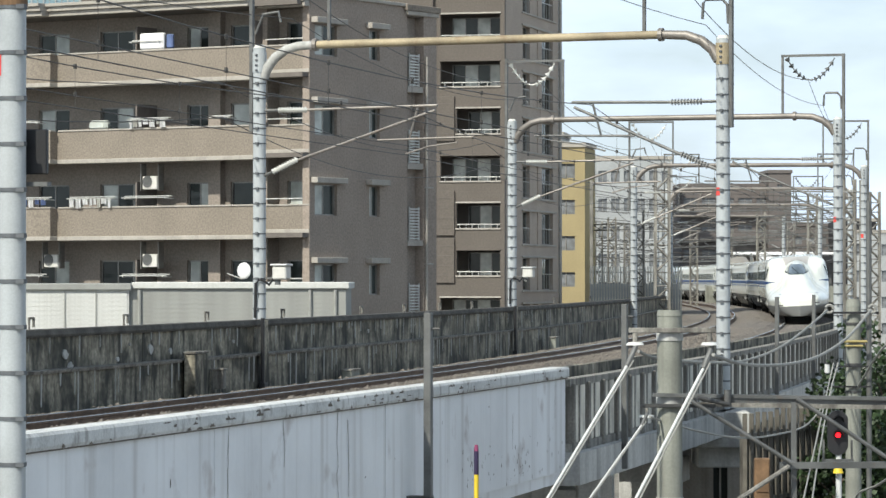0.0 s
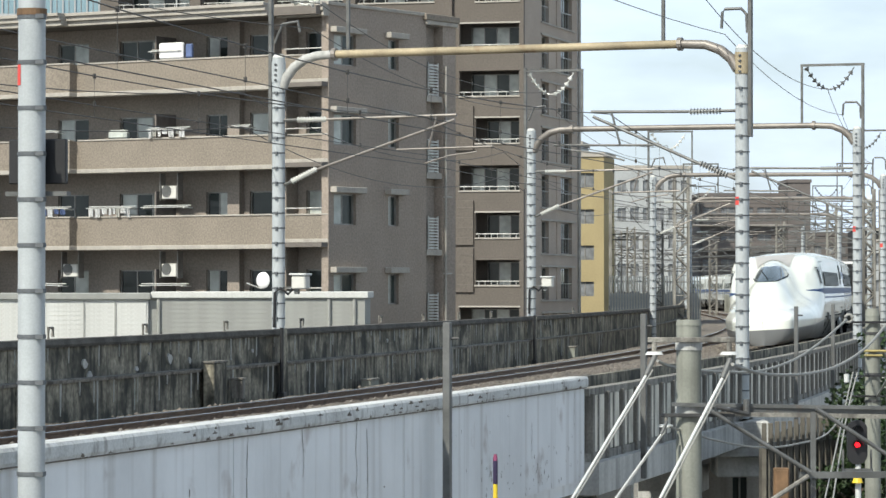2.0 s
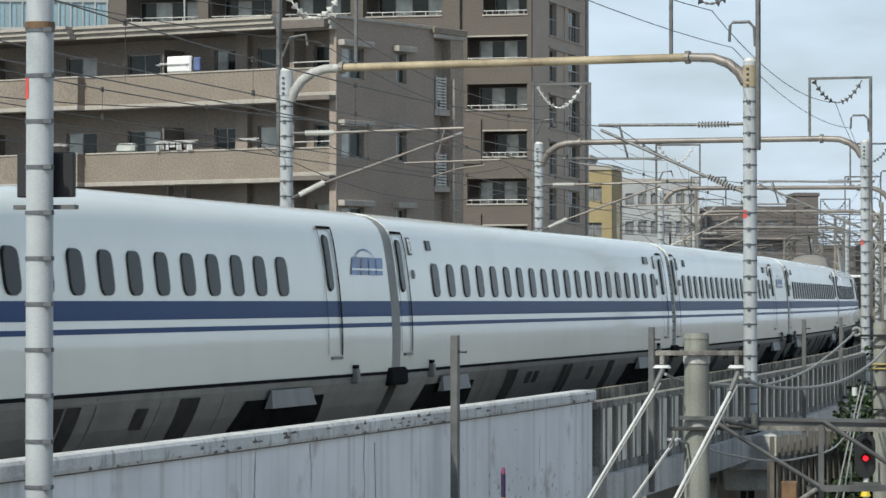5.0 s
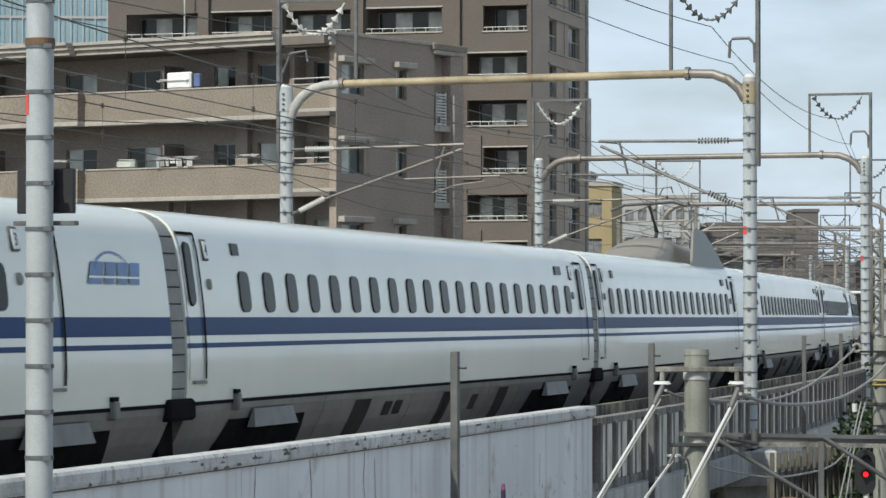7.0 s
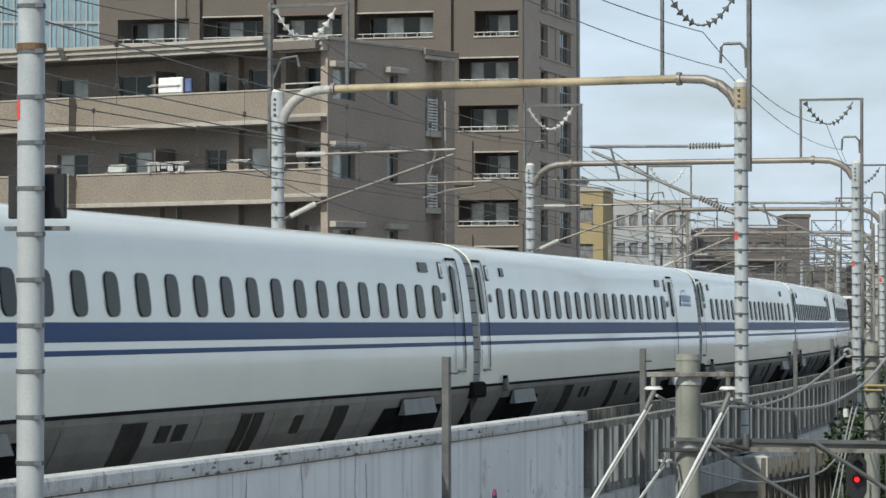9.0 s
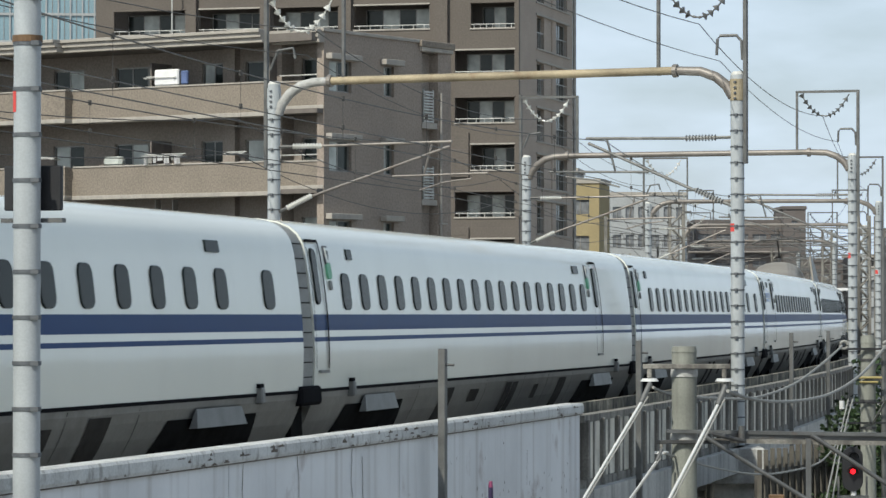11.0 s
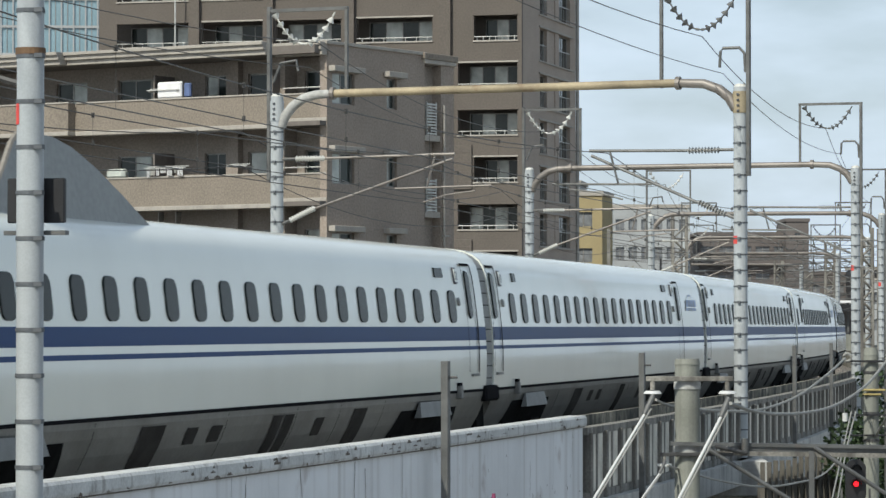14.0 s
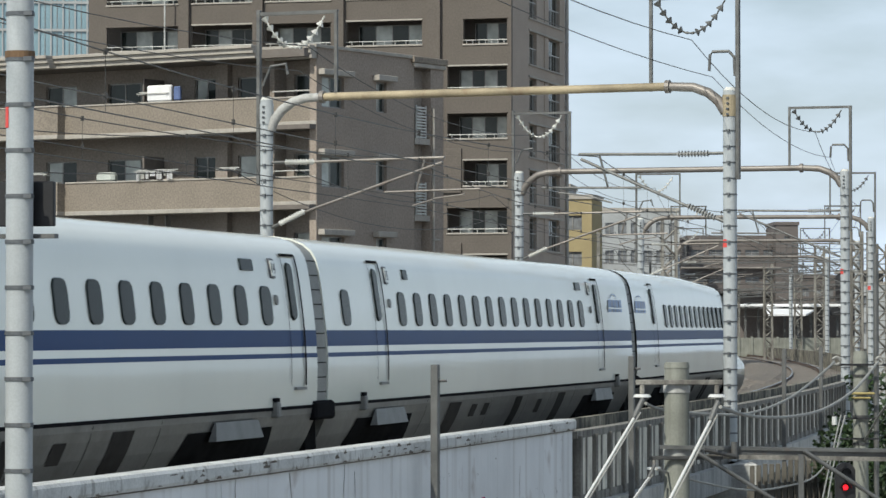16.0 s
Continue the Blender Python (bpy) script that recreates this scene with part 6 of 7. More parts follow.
def build_concrete_pole():
    x, y, _ = (3.139, 46.70, 2.126)
    e = thing("concrete_pole", Matrix.Translation((x, y, 0)), "old grey-green concrete line pole with pale bands and cross-arms", "utility pole")
    part("shaft", one_tube([(0, 0, -8.6), (0, 0, 1.68)], 0.2, seg=28, r_end=0.172), M_CPOLE, e, smooth=True)
    part("cap", one_tube([(0, 0, 1.66), (0, 0, 1.74)], 0.18, seg=28, r_end=0.165), M_CPOLE, e, smooth=True)
    for z in (1.38, 0.51, -0.9):
        part("pale_band", one_tube([(0, 0, z - 0.06), (0, 0, z + 0.05)], 0.187 + 0.003 * (1.4 - z), seg=28), M_GIRDER, e, "pale metal band", smooth=True)
    part("cross_arm", one_box(-0.58, 0.62, -0.24, -0.18, 1.43, 1.5, bevel=0.008), M_FENCE, e, "pale steel cross-arm")
    part("cross_arm", one_box(-0.4, 0.62, -0.24, -0.18, 0.4, 0.45, bevel=0.008), M_DARKSTEEL, e)
    for u, z, s in ((-0.49, 1.43, 1), (0.54, 1.43, 1), (-0.33, 0.4, 0.8)):
        bm = one_tube([(u, -0.21, z), (u, -0.21, z - 0.1), (u, -0.21, z - 0.12)], 0.035 * s, seg=10)
        part("insulator_pin", bm, M_FENCE, e)
        part("saucer_insulator", one_tube([(u, -0.21, z - 0.17 * s), (u, -0.21, z - 0.13 * s)], 0.13 * s, seg=18, r_end=0.1), M_WHITEPIPE, e, "white porcelain saucer", smooth=True)


def build_guy_pipes():
    for a, b, r in (((2.646, 46.30, 1.180), (1.278, 44.60, -0.899), 0.04), ((3.678, 46.30, 1.141), (2.452, 44.60, -0.922), 0.045), ((2.809, 46.30, 0.279), (1.881, 44.90, -0.845), 0.026)):
        a, b = Vector(a), Vector(b)
        e = thing("guy_pipe", Matrix.Translation(a), "white plastic-sheathed guy wire slanting down from a cross-arm", "guy wire", "guy wires")
        way = (b - a) * 3.2
        part("sheath", one_tube([way * 0.02, way], r * 0.5, seg=10), M_WHITEPIPE, e, smooth=True)
        part("core_wire", one_tube([way * 0.02 + Vector((r * 1.3, 0, 0.01)), way + Vector((r * 1.3, 0, 0.01))], r * 0.3, seg=6), M_CABLE, e)
        part("end_fitting", one_tube([Vector((0, 0, 0.06)), way * 0.03], r * 0.9, seg=8), M_STEEL, e)


def build_gantry_beam():
    e = thing("steel_beam", Matrix.Identity(4), "rust-stained steel beam with diagonal braces between line poles", "steel beam")
    part("top_chord", bar_between((2.892, 46.50, 0.575), (6.886, 46.90, 0.498), 0.12, 0.05), M_STEEL, e)
    part("bottom_chord", bar_between((3.476, 46.50, 0.443), (6.886, 46.90, 0.380), 0.1, 0.06), M_FENCE, e)
    part("web", bar_between((3.730, 46.55, 0.511), (6.894, 46.95, 0.441), 0.02, 0.11), M_STEEL, e)
    rod("brace", e, (3.329, 46.40, 0.547), (4.806, 46.40, -0.363), 0.03, M_STEEL)
    rod("brace", e, (4.890, 46.60, 0.517), (6.374, 46.60, -0.452), 0.03, M_STEEL)
    rod("brace", e, (4.752, 46.40, -0.409), (3.884, 45.80, -0.905), 0.035, M_FENCE)
    part("lower_rail", bar_between((4.645, 46.50, -0.399), (6.872, 46.80, -0.400), 0.06, 0.09), M_STEEL, e)
    part("hanger_post", bar_between((4.843, 46.60, 0.470), (4.858, 46.60, -2.560), 0.07, 0.07), M_STEEL, e)
    part("clamp", one_tube([(3.920, 46.50, 0.645), (3.920, 46.50, 0.443)], 0.05, seg=10), M_STEEL, e)
    part("hook", one_tube([(3.940, 46.45, 0.444), (3.780, 46.40, 0.477), (3.504, 46.35, 0.541)], 0.03, seg=8), M_DARKSTEEL, e)


def build_second_pole():
    x, y, _ = (7.545, 62.00, 2.107)
    e = thing("banded_pole", Matrix.Translation((x, y, 0)), "concrete pole with a yellow insulated fitting and dark cross-arm", "utility pole")
    part("shaft", one_tube([(0, 0, -8.6), (0, 0, 1.66)], 0.17, seg=22, r_end=0.135), M_CPOLE, e, smooth=True)
    part("cap", one_tube([(0, 0, 1.66), (0, 0, 1.8)], 0.14, seg=18, r_end=0.11), M_CPOLE, e, smooth=True)
    part("cross_arm", one_box(-0.5, 0.45, -0.2, -0.15, 1.53, 1.57), M_BLACK, e)
    part("yellow_fitting", one_box(-0.2, 0.24, -0.2, -0.14, 1.0, 1.045, bevel=0.015), M_OCHRE, e, "yellow insulated clamp")
    part("yellow_fitting", one_box(-0.15, 0.17, -0.17, 0.15, 0.92, 0.96, bevel=0.015), M_OCHRE, e)
    for z in (1.35, 0.6, 0.1):
        part("hoop", one_tube([(0, 0, z - 0.02), (0, 0, z + 0.02)], 0.158, seg=18), M_DARKSTEEL, e)
    for z in (0.55, 0.18):
        part("side_arm", one_box(-0.42, 0.3, -0.19, -0.16, z, z + 0.03), M_BLACK, e)
    part("small_insulator", one_tube([(-0.5, -0.17, 0.45), (-0.5, -0.17, 0.6)], 0.05, seg=10), M_WHITEPIPE, e, smooth=True)
    part("reel", ring_of((-0.46, -0.18, 1.62), 0.07, 0.03), M_CABLE, e, "coiled cable end")
    part("reel", ring_of((0.33, -0.18, 1.62), 0.07, 0.03), M_CABLE, e)
    part("conduit", one_tube([(0.3, 0.1, -8.0), (0.3, 0.1, 3.6)], 0.05, seg=8), M_STEEL, e)


def build_cables():
    runs = ((0.022, [(2.679, 46.20, 1.182), (2.883, 47.00, 1.093), (3.300, 48.50, 1.010), (3.822, 50.00, 0.940), (4.585, 52.00, 0.899), (5.448, 55.00, 1.028), (6.232, 58.00, 1.305), (7.032, 61.70, 1.601)]),
            (0.026, [(3.702, 46.20, 1.135), (4.151, 48.00, 0.990), (4.702, 50.00, 0.890), (5.472, 53.00, 0.839), (6.251, 56.00, 0.894), (7.081, 59.00, 1.152), (7.829, 61.70, 1.601)]),
            (0.016, [(2.834, 46.20, 0.283), (3.159, 47.00, 0.164), (3.745, 49.00, -0.045), (4.496, 51.00, -0.230), (5.304, 54.00, -0.327), (6.280, 58.00, -0.318), (7.065, 61.00, 0.166)]),
            (0.014, [(7.123, 61.50, 0.634), (6.819, 60.00, 0.098), (6.157, 56.00, -0.701), (5.543, 52.00, -1.280)]),
            (0.014, [(7.205, 61.50, 0.634), (6.879, 60.00, 0.098), (6.251, 56.00, -0.701), (5.683, 52.00, -1.280)]),
            (0.02, [(7.622, 58.00, 1.043), (7.653, 60.00, 0.702), (7.597, 62.00, 0.133)]),
            (0.02, [(6.671, 50.00, -0.728), (6.676, 52.00, -1.018), (6.662, 54.00, -1.250), (6.730, 55.00, -1.480)]))
    for r, pts in runs:
        e = thing("sagging_cable", Matrix.Identity(4), "grey insulated cable sagging between the line poles", "cable", "sagging cables")
        pts = [Vector(p) for p in pts]
        fine = []
        for i in range(len(pts) - 1):
            p0, p1, p2, p3 = pts[max(i - 1, 0)], pts[i], pts[i + 1], pts[min(i + 2, len(pts) - 1)]
            for k in range(6):
                t = k / 6
                fine.append(0.5 * (2 * p1 + (p2 - p0) * t + (2 * p0 - 5 * p1 + 4 * p2 - p3) * t * t + (3 * p1 - p0 - 3 * p2 + p3) * t ** 3))
        part("cable", one_tube(fine + [pts[-1]], r, seg=7), M_CABLE, e, smooth=True)


def build_signal():
    x, y, _ = (6.552, 56.00, -0.420)
    e = thing("railway_signal", Matrix.Translation((x, y, 0)), "black colour-light signal with a lit red lamp on a pale post", "railway signal")
    bm = bmesh.new()
    ring = [(0.17 * math.cos(a), 0.17 * math.sin(a) + (0.2 if math.sin(a) > 0 else -0.2)) for a in [2 * math.pi * k / 28 for k in range(28)]]
    f, b = [bm.verts.new((u, -0.05, -0.38 + w)) for u, w in ring], [bm.verts.new((u, 0.05, -0.38 + w)) for u, w in ring]
    bm.faces.new(f), bm.faces.new(b)
    for i in range(28):
        bm.faces.new((f[i], f[(i + 1) % 28], b[(i + 1) % 28], b[i]))
    part("backboard", bm, M_BLACK, e)
    for z, m in ((-0.42, M_LAMP), (-0.18, M_BLACK)):
        part("lamp", one_tube([(0, -0.09, z), (0, -0.06, z)], 0.042, seg=18), m, e, "glowing red lamp" if m is M_LAMP else "")
        hood = bmesh.new()
        arc = [radians(-10 + 200 * k / 12) for k in range(13)]
        a, c = ([hood.verts.new((0.085 * math.cos(q), yy, z + 0.085 * math.sin(q))) for q in arc] for yy in (-0.06, -0.22))
        for i in range(12):
            hood.faces.new((a[i], a[i + 1], c[i + 1], c[i]))
        bmesh.ops.solidify(hood, geom=hood.faces[:], thickness=0.008)
        part("lamp_hood", hood, M_BLACK, e)
    part("post", one_tube([(0.02, 0.02, -8.6), (0.02, 0.02, -0.7)], 0.05, seg=12), M_WHITEPIPE, e, smooth=True)
    part("yellow_cap", one_tube([(0.0, -0.06, -1.05), (0.0, -0.06, -0.95)], 0.09, seg=12, r_end=0.06), M_YPAINT, e, "yellow cap")
    part("bracket", one_box(-0.26, 0.26, -0.06, 0.06, -0.86, -0.82), M_STEEL, e)
    part("ladder_rail", one_box(-0.25, -0.22, -0.03, 0.03, -0.84, -0.5), M_STEEL, e)
    part("ladder_rail", one_box(0.22, 0.25, -0.03, 0.03, -0.84, -0.5), M_STEEL, e)


def build_marker():
    x, y, _ = (0.425, 43.00, 0.040)
    e = thing("marker_post", Matrix.Translation((x, y, 0)), "slim clearance marker post painted dark purple and yellow", "marker post")
    part("lower_section", one_tube([(0, 0, -8.6), (0, 0, -0.32)], 0.03, seg=12), M_YPAINT, e, "yellow section", smooth=True)
    part("black_section", one_tube([(0, 0, -0.32), (0, 0, -0.02)], 0.031, seg=12), M_PURPLE, e, smooth=True)
    part("tip", one_tube([(0, 0, -0.02), (0, 0, 0.06)], 0.03, seg=12, r_end=0.022), mat("faded_red_tip", (0.25, 0.05, 0.12), 0.5), e, "dull red tip", smooth=True)
    part("dark_ring", one_tube([(0, 0, -0.72), (0, 0, -0.62)], 0.032, seg=12), M_PURPLE, e)


def build_under_viaduct():
    e = thing("pier_bracket", Matrix.Identity(4), "pale concrete pier cap that juts out below the fence", "pier")
    x0, x1 = (5.309, 74.00, -0.388)[0], (6.673, 74.00, -0.388)[0]
    part("cap", one_box(x0, x1, 73.2, 75.5, -1.5, -0.72, bevel=0.03), M_GIRDER, e)
    part("haunch", one_box(x0 + 0.25, x1 - 0.1, 73.6, 75.5, -1.95, -1.5, bevel=0.03), M_GIRDER, e)
    h = thing("lineside_hut", Matrix.Translation(((x0 + x1) / 2, 76.0, 0)), "beige rendered lineside hut with a narrow window", "hut")
    w = (x1 - x0) / 2 + 0.1
    part("wall", wall_with_openings(bmesh.new(), -w, w, -8.6, -1.8, 0, 0.25, [(0.1, 0.42, -2.9, -1.95)]), M_HOUSE, h)
    part("body", one_box(-w, w, 0.3, 4, -8.6, -1.85), M_HOUSE, h)
    part("pane", one_box(0.1, 0.42, 0.1, 0.13, -2.9, -1.95), M_GLASS, h)
    part("window_frame", one_box(0.24, 0.28, 0.05, 0.1, -2.9, -1.95), M_FRAME, h)
    f = thing("slatted_screen", Matrix.Identity(4), "tall screen of weathered pale upright slats below the viaduct", "fence")
    slat, rnd = None, random.Random(4)
    a, b = Vector((5.907, 66.00, -0.332)), Vector((7.814, 70.00, -0.484))
    for i in range(13):
        m = Matrix.Translation((a.lerp(b, i / 12).x, a.lerp(b, i / 12).y, rnd.uniform(-0.03, 0.03)))
        if slat is None:
            slat = part("slat", one_box(-0.045, 0.045, -0.03, 0.03, -8.6, -0.45, bevel=0.008), M_SLAT, f)
            slat.matrix_basis = m
        else:
            again(slat, m)
    for z in (-0.9, -2.2):
        part("rail", bar_between((a.x, a.y + 0.06, z), (b.x, b.y + 0.06, z), 0.05, 0.08), M_FENCE, f)
    # added dark sheet that gives the slat gaps their shade
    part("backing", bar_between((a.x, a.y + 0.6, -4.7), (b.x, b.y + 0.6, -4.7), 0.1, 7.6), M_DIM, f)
    r = thing("rusty_cabinet", Matrix.Translation((5.861, 62.00, -1.343)), "rust-brown steel cabinet beside the slatted screen", "cabinet")
    part("case", one_box(-0.14, 0.14, -0.12, 0.12, -6.5, 0.22, bevel=0.02), M_RUSTBOX, r)
    part("door", one_box(-0.12, 0.12, -0.14, -0.12, -0.4, 0.18, bevel=0.008), M_RUSTBOX, r)
    for c in ((0.784, 60.00, -1.511), (1.750, 60.00, -1.511), (2.575, 60.00, -1.511)):
        e = thing("bearing_bracket", Matrix.Translation((c[0], c[1], 0)), "pale concrete corbel under the viaduct edge", "corbel", "corbels")
        part("corbel", one_box(-0.2, 0.2, -0.25, 0.3, -1.75, -1.3, bevel=0.03), M_GIRDER, e)
        part("stem", one_box(-0.1, 0.1, -0.2, 0.2, -8.6, -1.75, bevel=0.02), M_GIRDER, e)


def shrub(x, y, z0, h, w, seed, label, n=2600, name="shrub"):
    rnd = random.Random(seed)
    e = thing(name, Matrix.Translation((x, y, z0)), label, "shrub" if name == "shrub" else "tree", "lineside greenery")
    wood, leaf = bmesh.new(), bmesh.new()
    tube(wood, [(0, 0, 0), (0.05, 0.02, h * 0.35), (-0.03, 0.05, h * 0.75)], 0.07 * h / 3, seg=7, r_end=0.02)
    tips = []
    for i in range(16):
        a, k = rnd.uniform(0, 6.28), rnd.uniform(0.2, 0.75)
        p = Vector((0, 0, h * k))
        q = p + Vector((math.cos(a) * w * rnd.uniform(.4, .95), math.sin(a) * w * rnd.uniform(.4, .95), h * rnd.uniform(0.08, 0.3)))
        tube(wood, [p, p.lerp(q, 0.5) + Vector((0, 0, 0.08)), q], 0.025 * h / 3, seg=5, r_end=0.008)
        tips.append((q, rnd.uniform(0.25, 0.5) * w))
    tips.append((Vector((0, 0, h * 0.9)), 0.5 * w))
    for i in range(n):
        c, r = rnd.choice(tips)
        v = Vector((rnd.gauss(0, 1), rnd.gauss(0, 1), rnd.gauss(0, 0.8)))
        p = c + v.normalized() * r * rnd.uniform(0.3, 1.0) ** 0.6
        if p.z < 0.02:
            continue
        d = Vector((rnd.gauss(0, 1), rnd.gauss(0, 1), rnd.gauss(0, 0.6))).normalized()
        s = d.cross(Vector((rnd.gauss(0, 1), rnd.gauss(0, 1), rnd.gauss(0, 1)))).normalized()
        L, W = rnd.uniform(0.09, 0.16), rnd.uniform(0.035, 0.06)
        leaf.faces.new([leaf.verts.new(p + q) for q in (Vector((0, 0, 0)), d * L * .5 + s * W, d * L, d * L * .5 - s * W)])
    part("trunk", wood, M_BARK, e)
    part("crown", leaf, M_LEAF, e)


build_concrete_pole()
build_guy_pipes()
build_gantry_beam()
build_second_pole()
build_cables()
build_signal()
build_marker()
build_under_viaduct()
for i, (q, h, w) in enumerate((((8.419, 66.00, -0.110), 3.2, 0.75), ((8.646, 64.00, 0.067), 3.4, 0.9), ((8.049, 70.00, -2.009), 2.6, 0.8), ((8.674, 68.00, -1.889), 3.0, 0.9), ((9.027, 66.00, -1.880), 3.0, 1.0), ((7.921, 66.00, -2.987), 3.0, 1.2), ((7.917, 72.00, -2.732), 3.0, 0.9), ((9.222, 70.00, -1.188), 4.0, 1.1), ((9.003, 72.00, -1.043), 3.4, 0.8), ((7.462, 70.00, -3.769), 3.0, 1.0), ((8.45, 69.0, 0.45), 4.2, 0.8), ((8.95, 67.0, 0.6), 4.4, 0.9), ((9.3, 70.0, 0.9), 4.6, 1.0), ((8.1, 68.0, -1.0), 3.4, 0.9), ((8.75, 64.5, -2.2), 3.2, 0.9), ((7.7, 62.5, -2.6), 2.8, 0.8), ((8.3, 62.5, -3.0), 2.8, 0.8))):
    shrub(q[0], q[1], q[2] - h, h, w, i + 20, "dense dark green shrub beside the railway line")


# ---- distance: masts, gantries, station roofs ----
def lattice_mast(x, y, z1, w=0.7, z0=-8.6, label="pale grey steel lattice mast beside the railway lines"):
    e = thing("lattice_mast", Matrix.Translation((x, y, 0)), label, "mast", "lattice masts")
    h = w / 2
    for sx in (-h, h):
        for sy in (-h, h):
            part("leg", one_box(sx - 0.06, sx + 0.06, sy - 0.06, sy + 0.06, z0, z1), M_FENCE, e)
    bm = bmesh.new()
    z, k = max(z0, -2.0), 1
    while z < z1 - w:
        for sy in (-h, h):
            tube(bm, [(-h * k, sy, z), (h * k, sy, z + w)], 0.04, seg=4)
            tube(bm, [(-h, sy, z), (h, sy, z)], 0.03, seg=4)
        z, k = z + w, -k
    tagged(part("bracing", bm, M_FENCE, e), kind="stuff")
    return e


def gantry(a, b, depth=0.6, n=10):
    e = thing("steel_gantry", Matrix.Identity(4), "grey steel truss gantry spanning distant railway lines", "gantry", "gantries")
    a, b = Vector(a), Vector(b)
    dz = Vector((0, 0, depth))
    part("chord", bar_between(a, b, 0.1, 0.1), M_STEEL, e)
    part("chord", bar_between(a + dz, b + dz, 0.1, 0.1), M_STEEL, e)
    bm = bmesh.new()
    for i in range(n):
        p, q = a.lerp(b, i / n), a.lerp(b, (i + 1) / n)
        tube(bm, [p, q + dz] if i % 2 else [p + dz, q], 0.035, seg=4)
    tagged(part("lacing", bm, M_STEEL, e), kind="stuff")
    for i in range(1, n, 3):
        p = a.lerp(b, i / n)
        part("dropper_arm", bar_between(p, p - Vector((0, 0, 1.1)), 0.07, 0.07), M_STEEL, e)
        part("dropper_arm", bar_between(p - Vector((0, 0, 1.0)), p - Vector((-1.2, 0, 0.7)), 0.05, 0.05), M_STEEL, e)


for q, w in (((12.031, 185.00, 8.282), 0.75), ((13.668, 235.00, 6.937), 0.6), ((24.724, 262.00, 7.308), 0.6), ((26.857, 245.00, 8.248), 0.65), ((20.487, 170.00, 7.161), 0.55), ((13.531, 270.00, 7.057), 0.6),
             ((13.878, 300.00, 7.247), 0.6), ((21.582, 290.00, 6.203), 0.6), ((26.292, 310.00, 6.740), 0.6), ((30.975, 300.00, 7.096), 0.6), ((27.532, 215.00, 7.686), 0.6), ((15.846, 290.00, 6.689), 0.5)):
    lattice_mast(q[0], q[1], q[2], w)
for a, b in (((12.127, 272.00, 6.045), (20.025, 262.00, 6.078)), ((18.210, 280.00, 4.656), (24.636, 262.00, 4.849)), ((24.636, 262.00, 6.473), (30.003, 250.00, 6.654)), ((25.444, 300.00, 5.336), (34.803, 290.00, 5.717)),
             ((13.878, 300.00, 4.833), (19.913, 300.00, 4.582)), ((14.267, 320.00, 3.669), (27.140, 320.00, 3.830)), ((32.413, 330.00, 4.655), (38.404, 320.00, 4.902)), ((20.667, 300.00, 8.101), (29.969, 300.00, 8.252))):
    gantry(a, b, 0.45, 14)
rnd_w = random.Random(31)
for i in range(4):
    d = 255 + 24 * i
    e = thing("distant_line", Matrix.Identity(4), "distant overhead wires between two grey posts", "overhead line", "distant lines")
    a, b = Vector((0.04400 * d, d, 0)), Vector((0.12400 * d, d, 0))
    for p in (a, b):
        part("post", one_box(p.x - 0.12, p.x + 0.12, p.y - 0.12, p.y + 0.12, -8.6, 9.6), M_FENCE, e)
    for k in range(6):
        z0 = rnd_w.uniform(3.8, 9.3)
        z1 = min(9.5, max(3.5, z0 + rnd_w.uniform(-1.2, 1.2)))
        part("span", one_tube(sag((a.x, a.y, z0), (b.x, b.y, z1), rnd_w.uniform(0.2, 0.9), 8), 0.022, seg=4), M_WIRE, e)


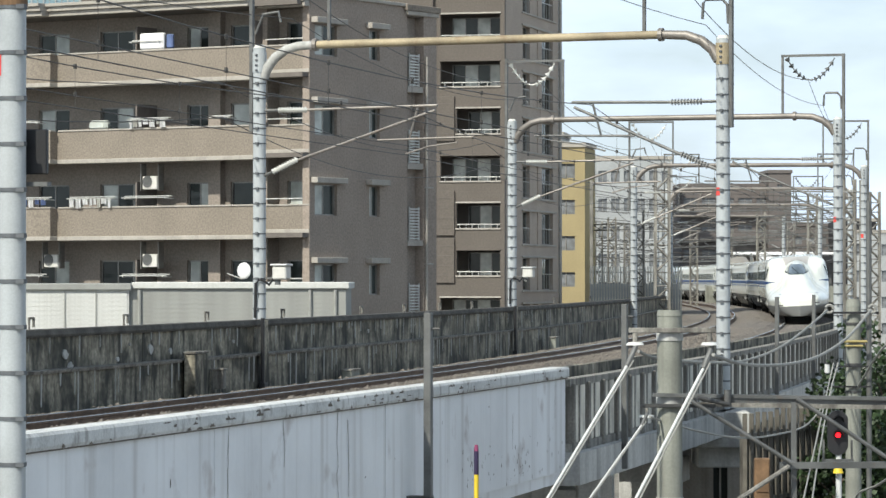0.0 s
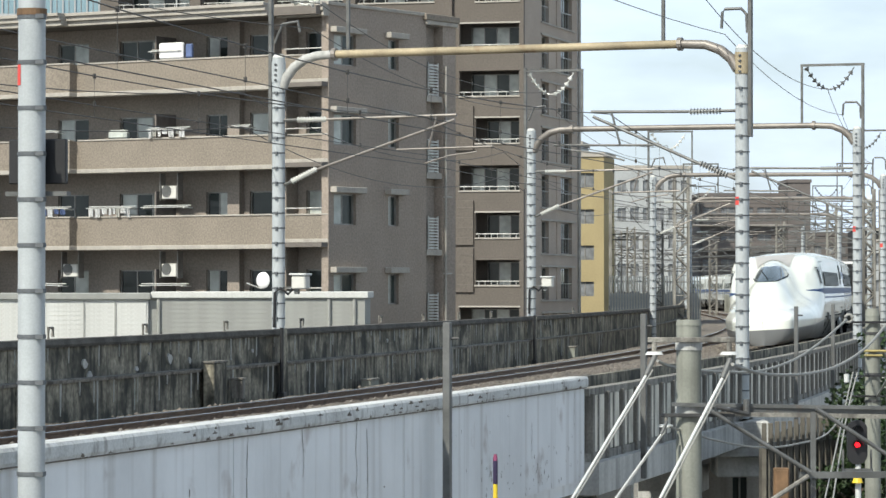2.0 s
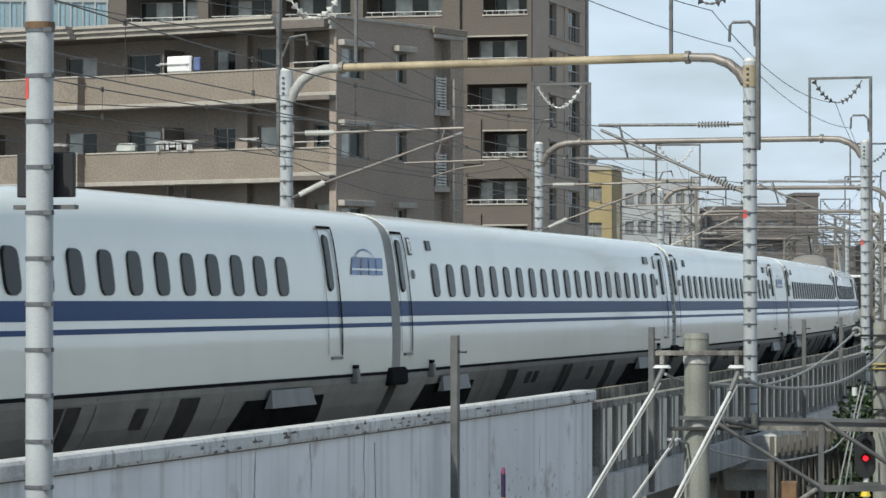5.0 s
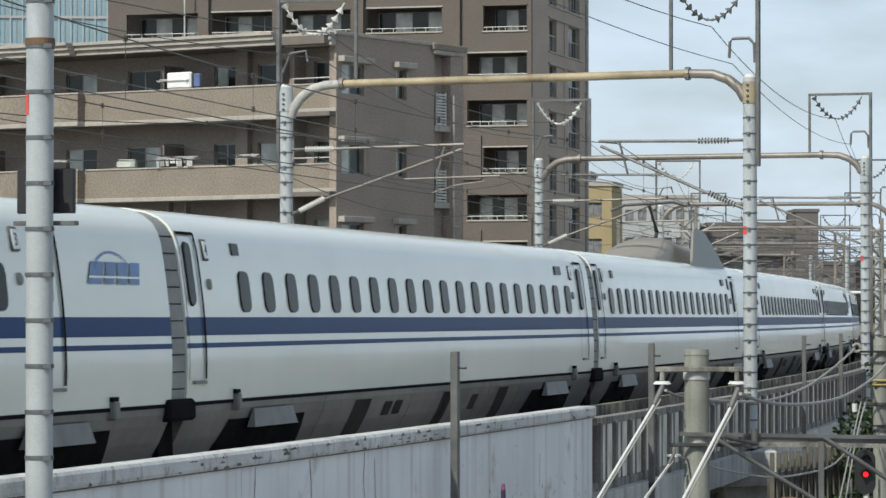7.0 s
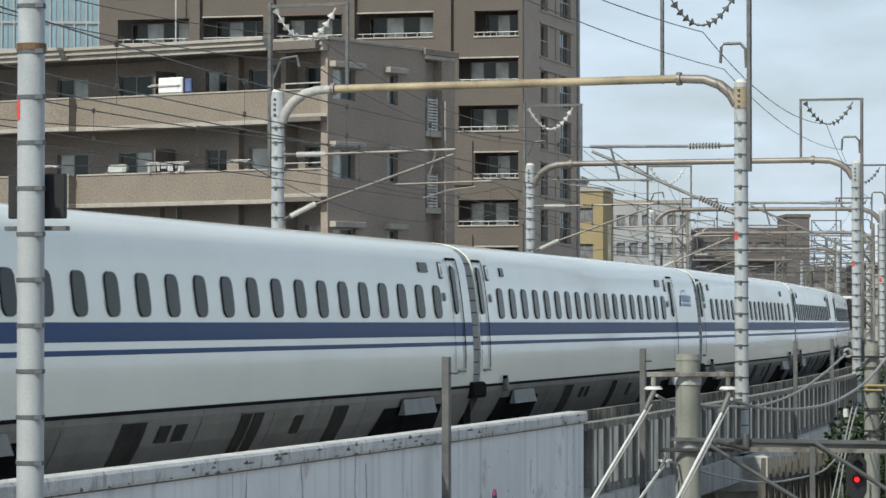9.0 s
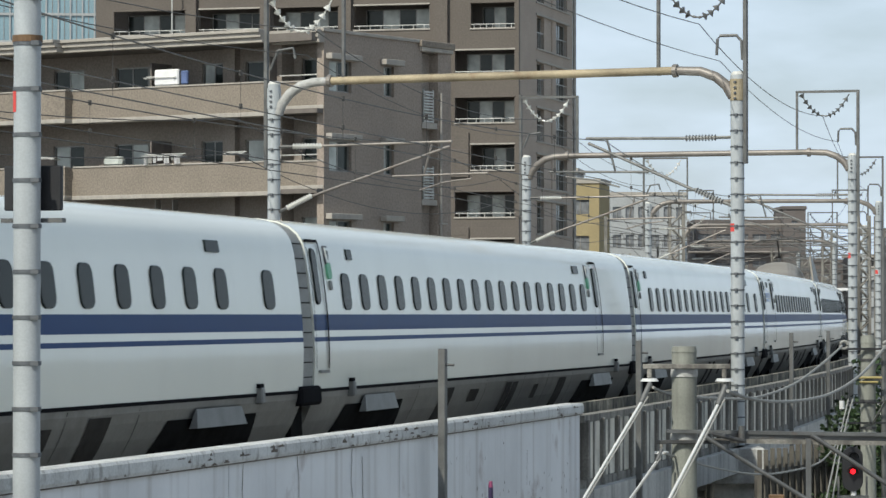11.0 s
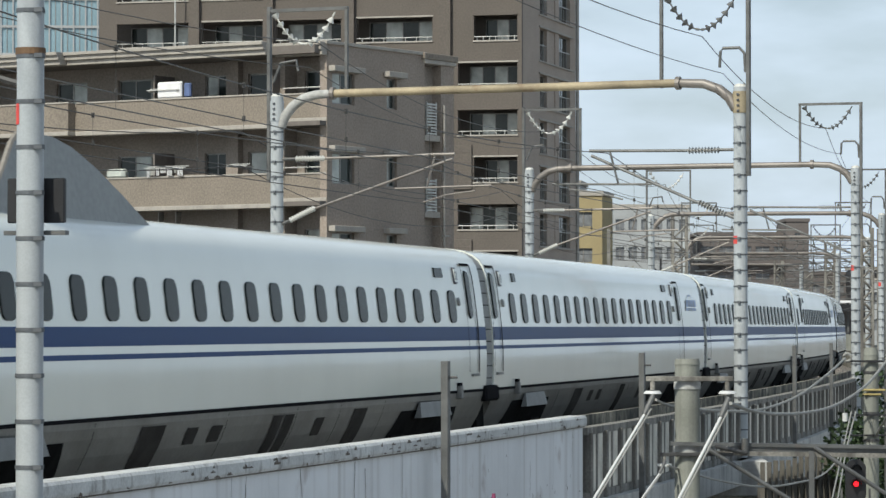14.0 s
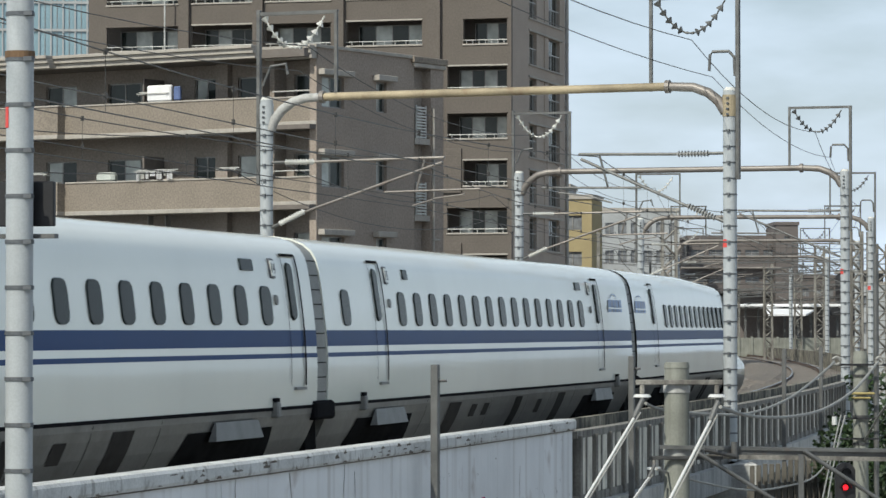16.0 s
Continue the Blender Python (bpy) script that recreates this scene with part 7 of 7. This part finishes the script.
def build_station():
    e = thing("station_canopy", Matrix.Identity(4), "distant white station platform canopy on thin posts", "station canopy")
    x0, x1 = (28.099, 330.00, 4.268)[0], (39.604, 330.00, 4.268)[0]
    z = (-43.365, 330.00, 4.434)[2]
    part("roof_sheet", one_box(x0, x1, 326, 340, z, z + 0.28, bevel=0.05), M_CLOTH, e, "white canopy roof")
    xm0, xm1 = (30.008, 322.00, 3.948)[0], (34.596, 322.00, 3.948)[0]
    bm = bmesh.new()
    v = [bm.verts.new(p) for p in ((xm0, 318, z - 0.9), (xm1 - 1, 318, z - 0.9), (xm1 + 0.6, 326, z - 0.45), (xm0 + 0.5, 326, z - 0.2))]
    w = [bm.verts.new(q.co + Vector((0, 0, 0.16))) for q in v]
    bm.faces.new(v[::-1]), bm.faces.new(w)
    for i in range(4):
        bm.faces.new((v[i], v[(i + 1) % 4], w[(i + 1) % 4], w[i]))
    part("lean_to_roof", bm, M_CLOTH, e)
    for i in range(9):
        x = x0 + (x1 - x0) * (i + 0.5) / 9
        part("canopy_post", one_box(x - 0.1, x + 0.1, 328, 328.2, -2.0, z), M_STEEL, e)
    part("platform", one_box(x0 - 1, x1 + 1, 324, 342, -8.6, -0.3), M_GIRDER, e)
    part("back_wall", one_box(x0, x1, 339, 339.3, -0.3, z), M_FARBROWN, e)
    part("fascia_sign", one_box(x1 - 3.2, x1 - 0.4, 325.4, 325.6, z - 0.8, z - 0.1), M_BLACK, e)
    f = thing("boundary_wall", Matrix.Identity(4), "grey-green boundary wall beyond the far curve", "wall")
    a, b = (23.432, 300.00, 0.810), (36.003, 300.00, 0.810)
    part("wall", one_box(a[0], b[0], 300, 300.3, -8.6, 1.5), M_CPOLE, f)
    for i in range(12):
        x = a[0] + (b[0] - a[0]) * i / 11
        part("pilaster", one_box(x - 0.1, x + 0.1, 299.9, 300, -8.6, 1.6), M_CPOLE, f)
    g = thing("far_slatted_fence", Matrix.Identity(4), "pale grey slatted fence behind the far parapet", "fence")
    a, b = Vector((10.281, 235.00, 1.895)), Vector((16.583, 235.00, 1.895))
    slat = None
    for i in range(34):
        m = Matrix.Translation(a.lerp(b, i / 33) * 1.0)
        if slat is None:
            slat = part("slat", one_box(-0.05, 0.05, -0.04, 0.04, -6.0, 1.1), M_PANEL, g)
        else:
            again(slat, Matrix.Translation((a.lerp(b, i / 33).x, a.lerp(b, i / 33).y, 1.9)))
    slat.matrix_basis = Matrix.Translation((a.x, a.y, 1.9))
    part("rail", bar_between((a.x, a.y + 0.1, 2.6), (b.x, b.y + 0.1, 2.6), 0.08, 0.08), M_FENCE, g)
    part("backing", bar_between((a.x, a.y + 1.2, -2.2), (b.x, b.y + 1.2, -2.2), 0.1, 8.0), M_FARWHITE, g)


build_station()


# ---- fittings on the portals: loudspeakers and cable drops ----
def loudspeaker(m):
    e = thing("pole_equipment", m, "pale equipment box with a looped black cable on a catenary pole", "equipment box", "pole equipment")
    part("case", one_box(0.42, 0.78, -0.2, 0.1, 0.0, 0.32, bevel=0.03), M_PLASTIC, e)
    part("cover", one_box(0.38, 0.82, -0.24, 0.12, 0.32, 0.37, bevel=0.015), M_WHITEPIPE, e)
    part("foot", one_box(0.45, 0.55, -0.1, 0.0, -0.12, 0.0), M_STEEL, e)
    part("looped_cable", one_tube([(0.42, -0.05, 0.05), (0.3, -0.1, -0.12), (0.12, -0.16, 0.02), (0.0, -0.2, -0.08), (-0.02, -0.2, -0.9)], 0.035, seg=7), M_BLACK, e)
    part("bracket", one_box(0.14, 0.45, -0.03, 0.03, 0.02, 0.06), M_STEEL, e)


loudspeaker(portal_frame(36.4, 3.08, 0.19) @ Matrix.Translation((-8.34, 0, 2.15)))
loudspeaker(portal_frame(72.9, 3.1, 0.15) @ Matrix.Translation((-8.1, 0, 2.2)))


motions()
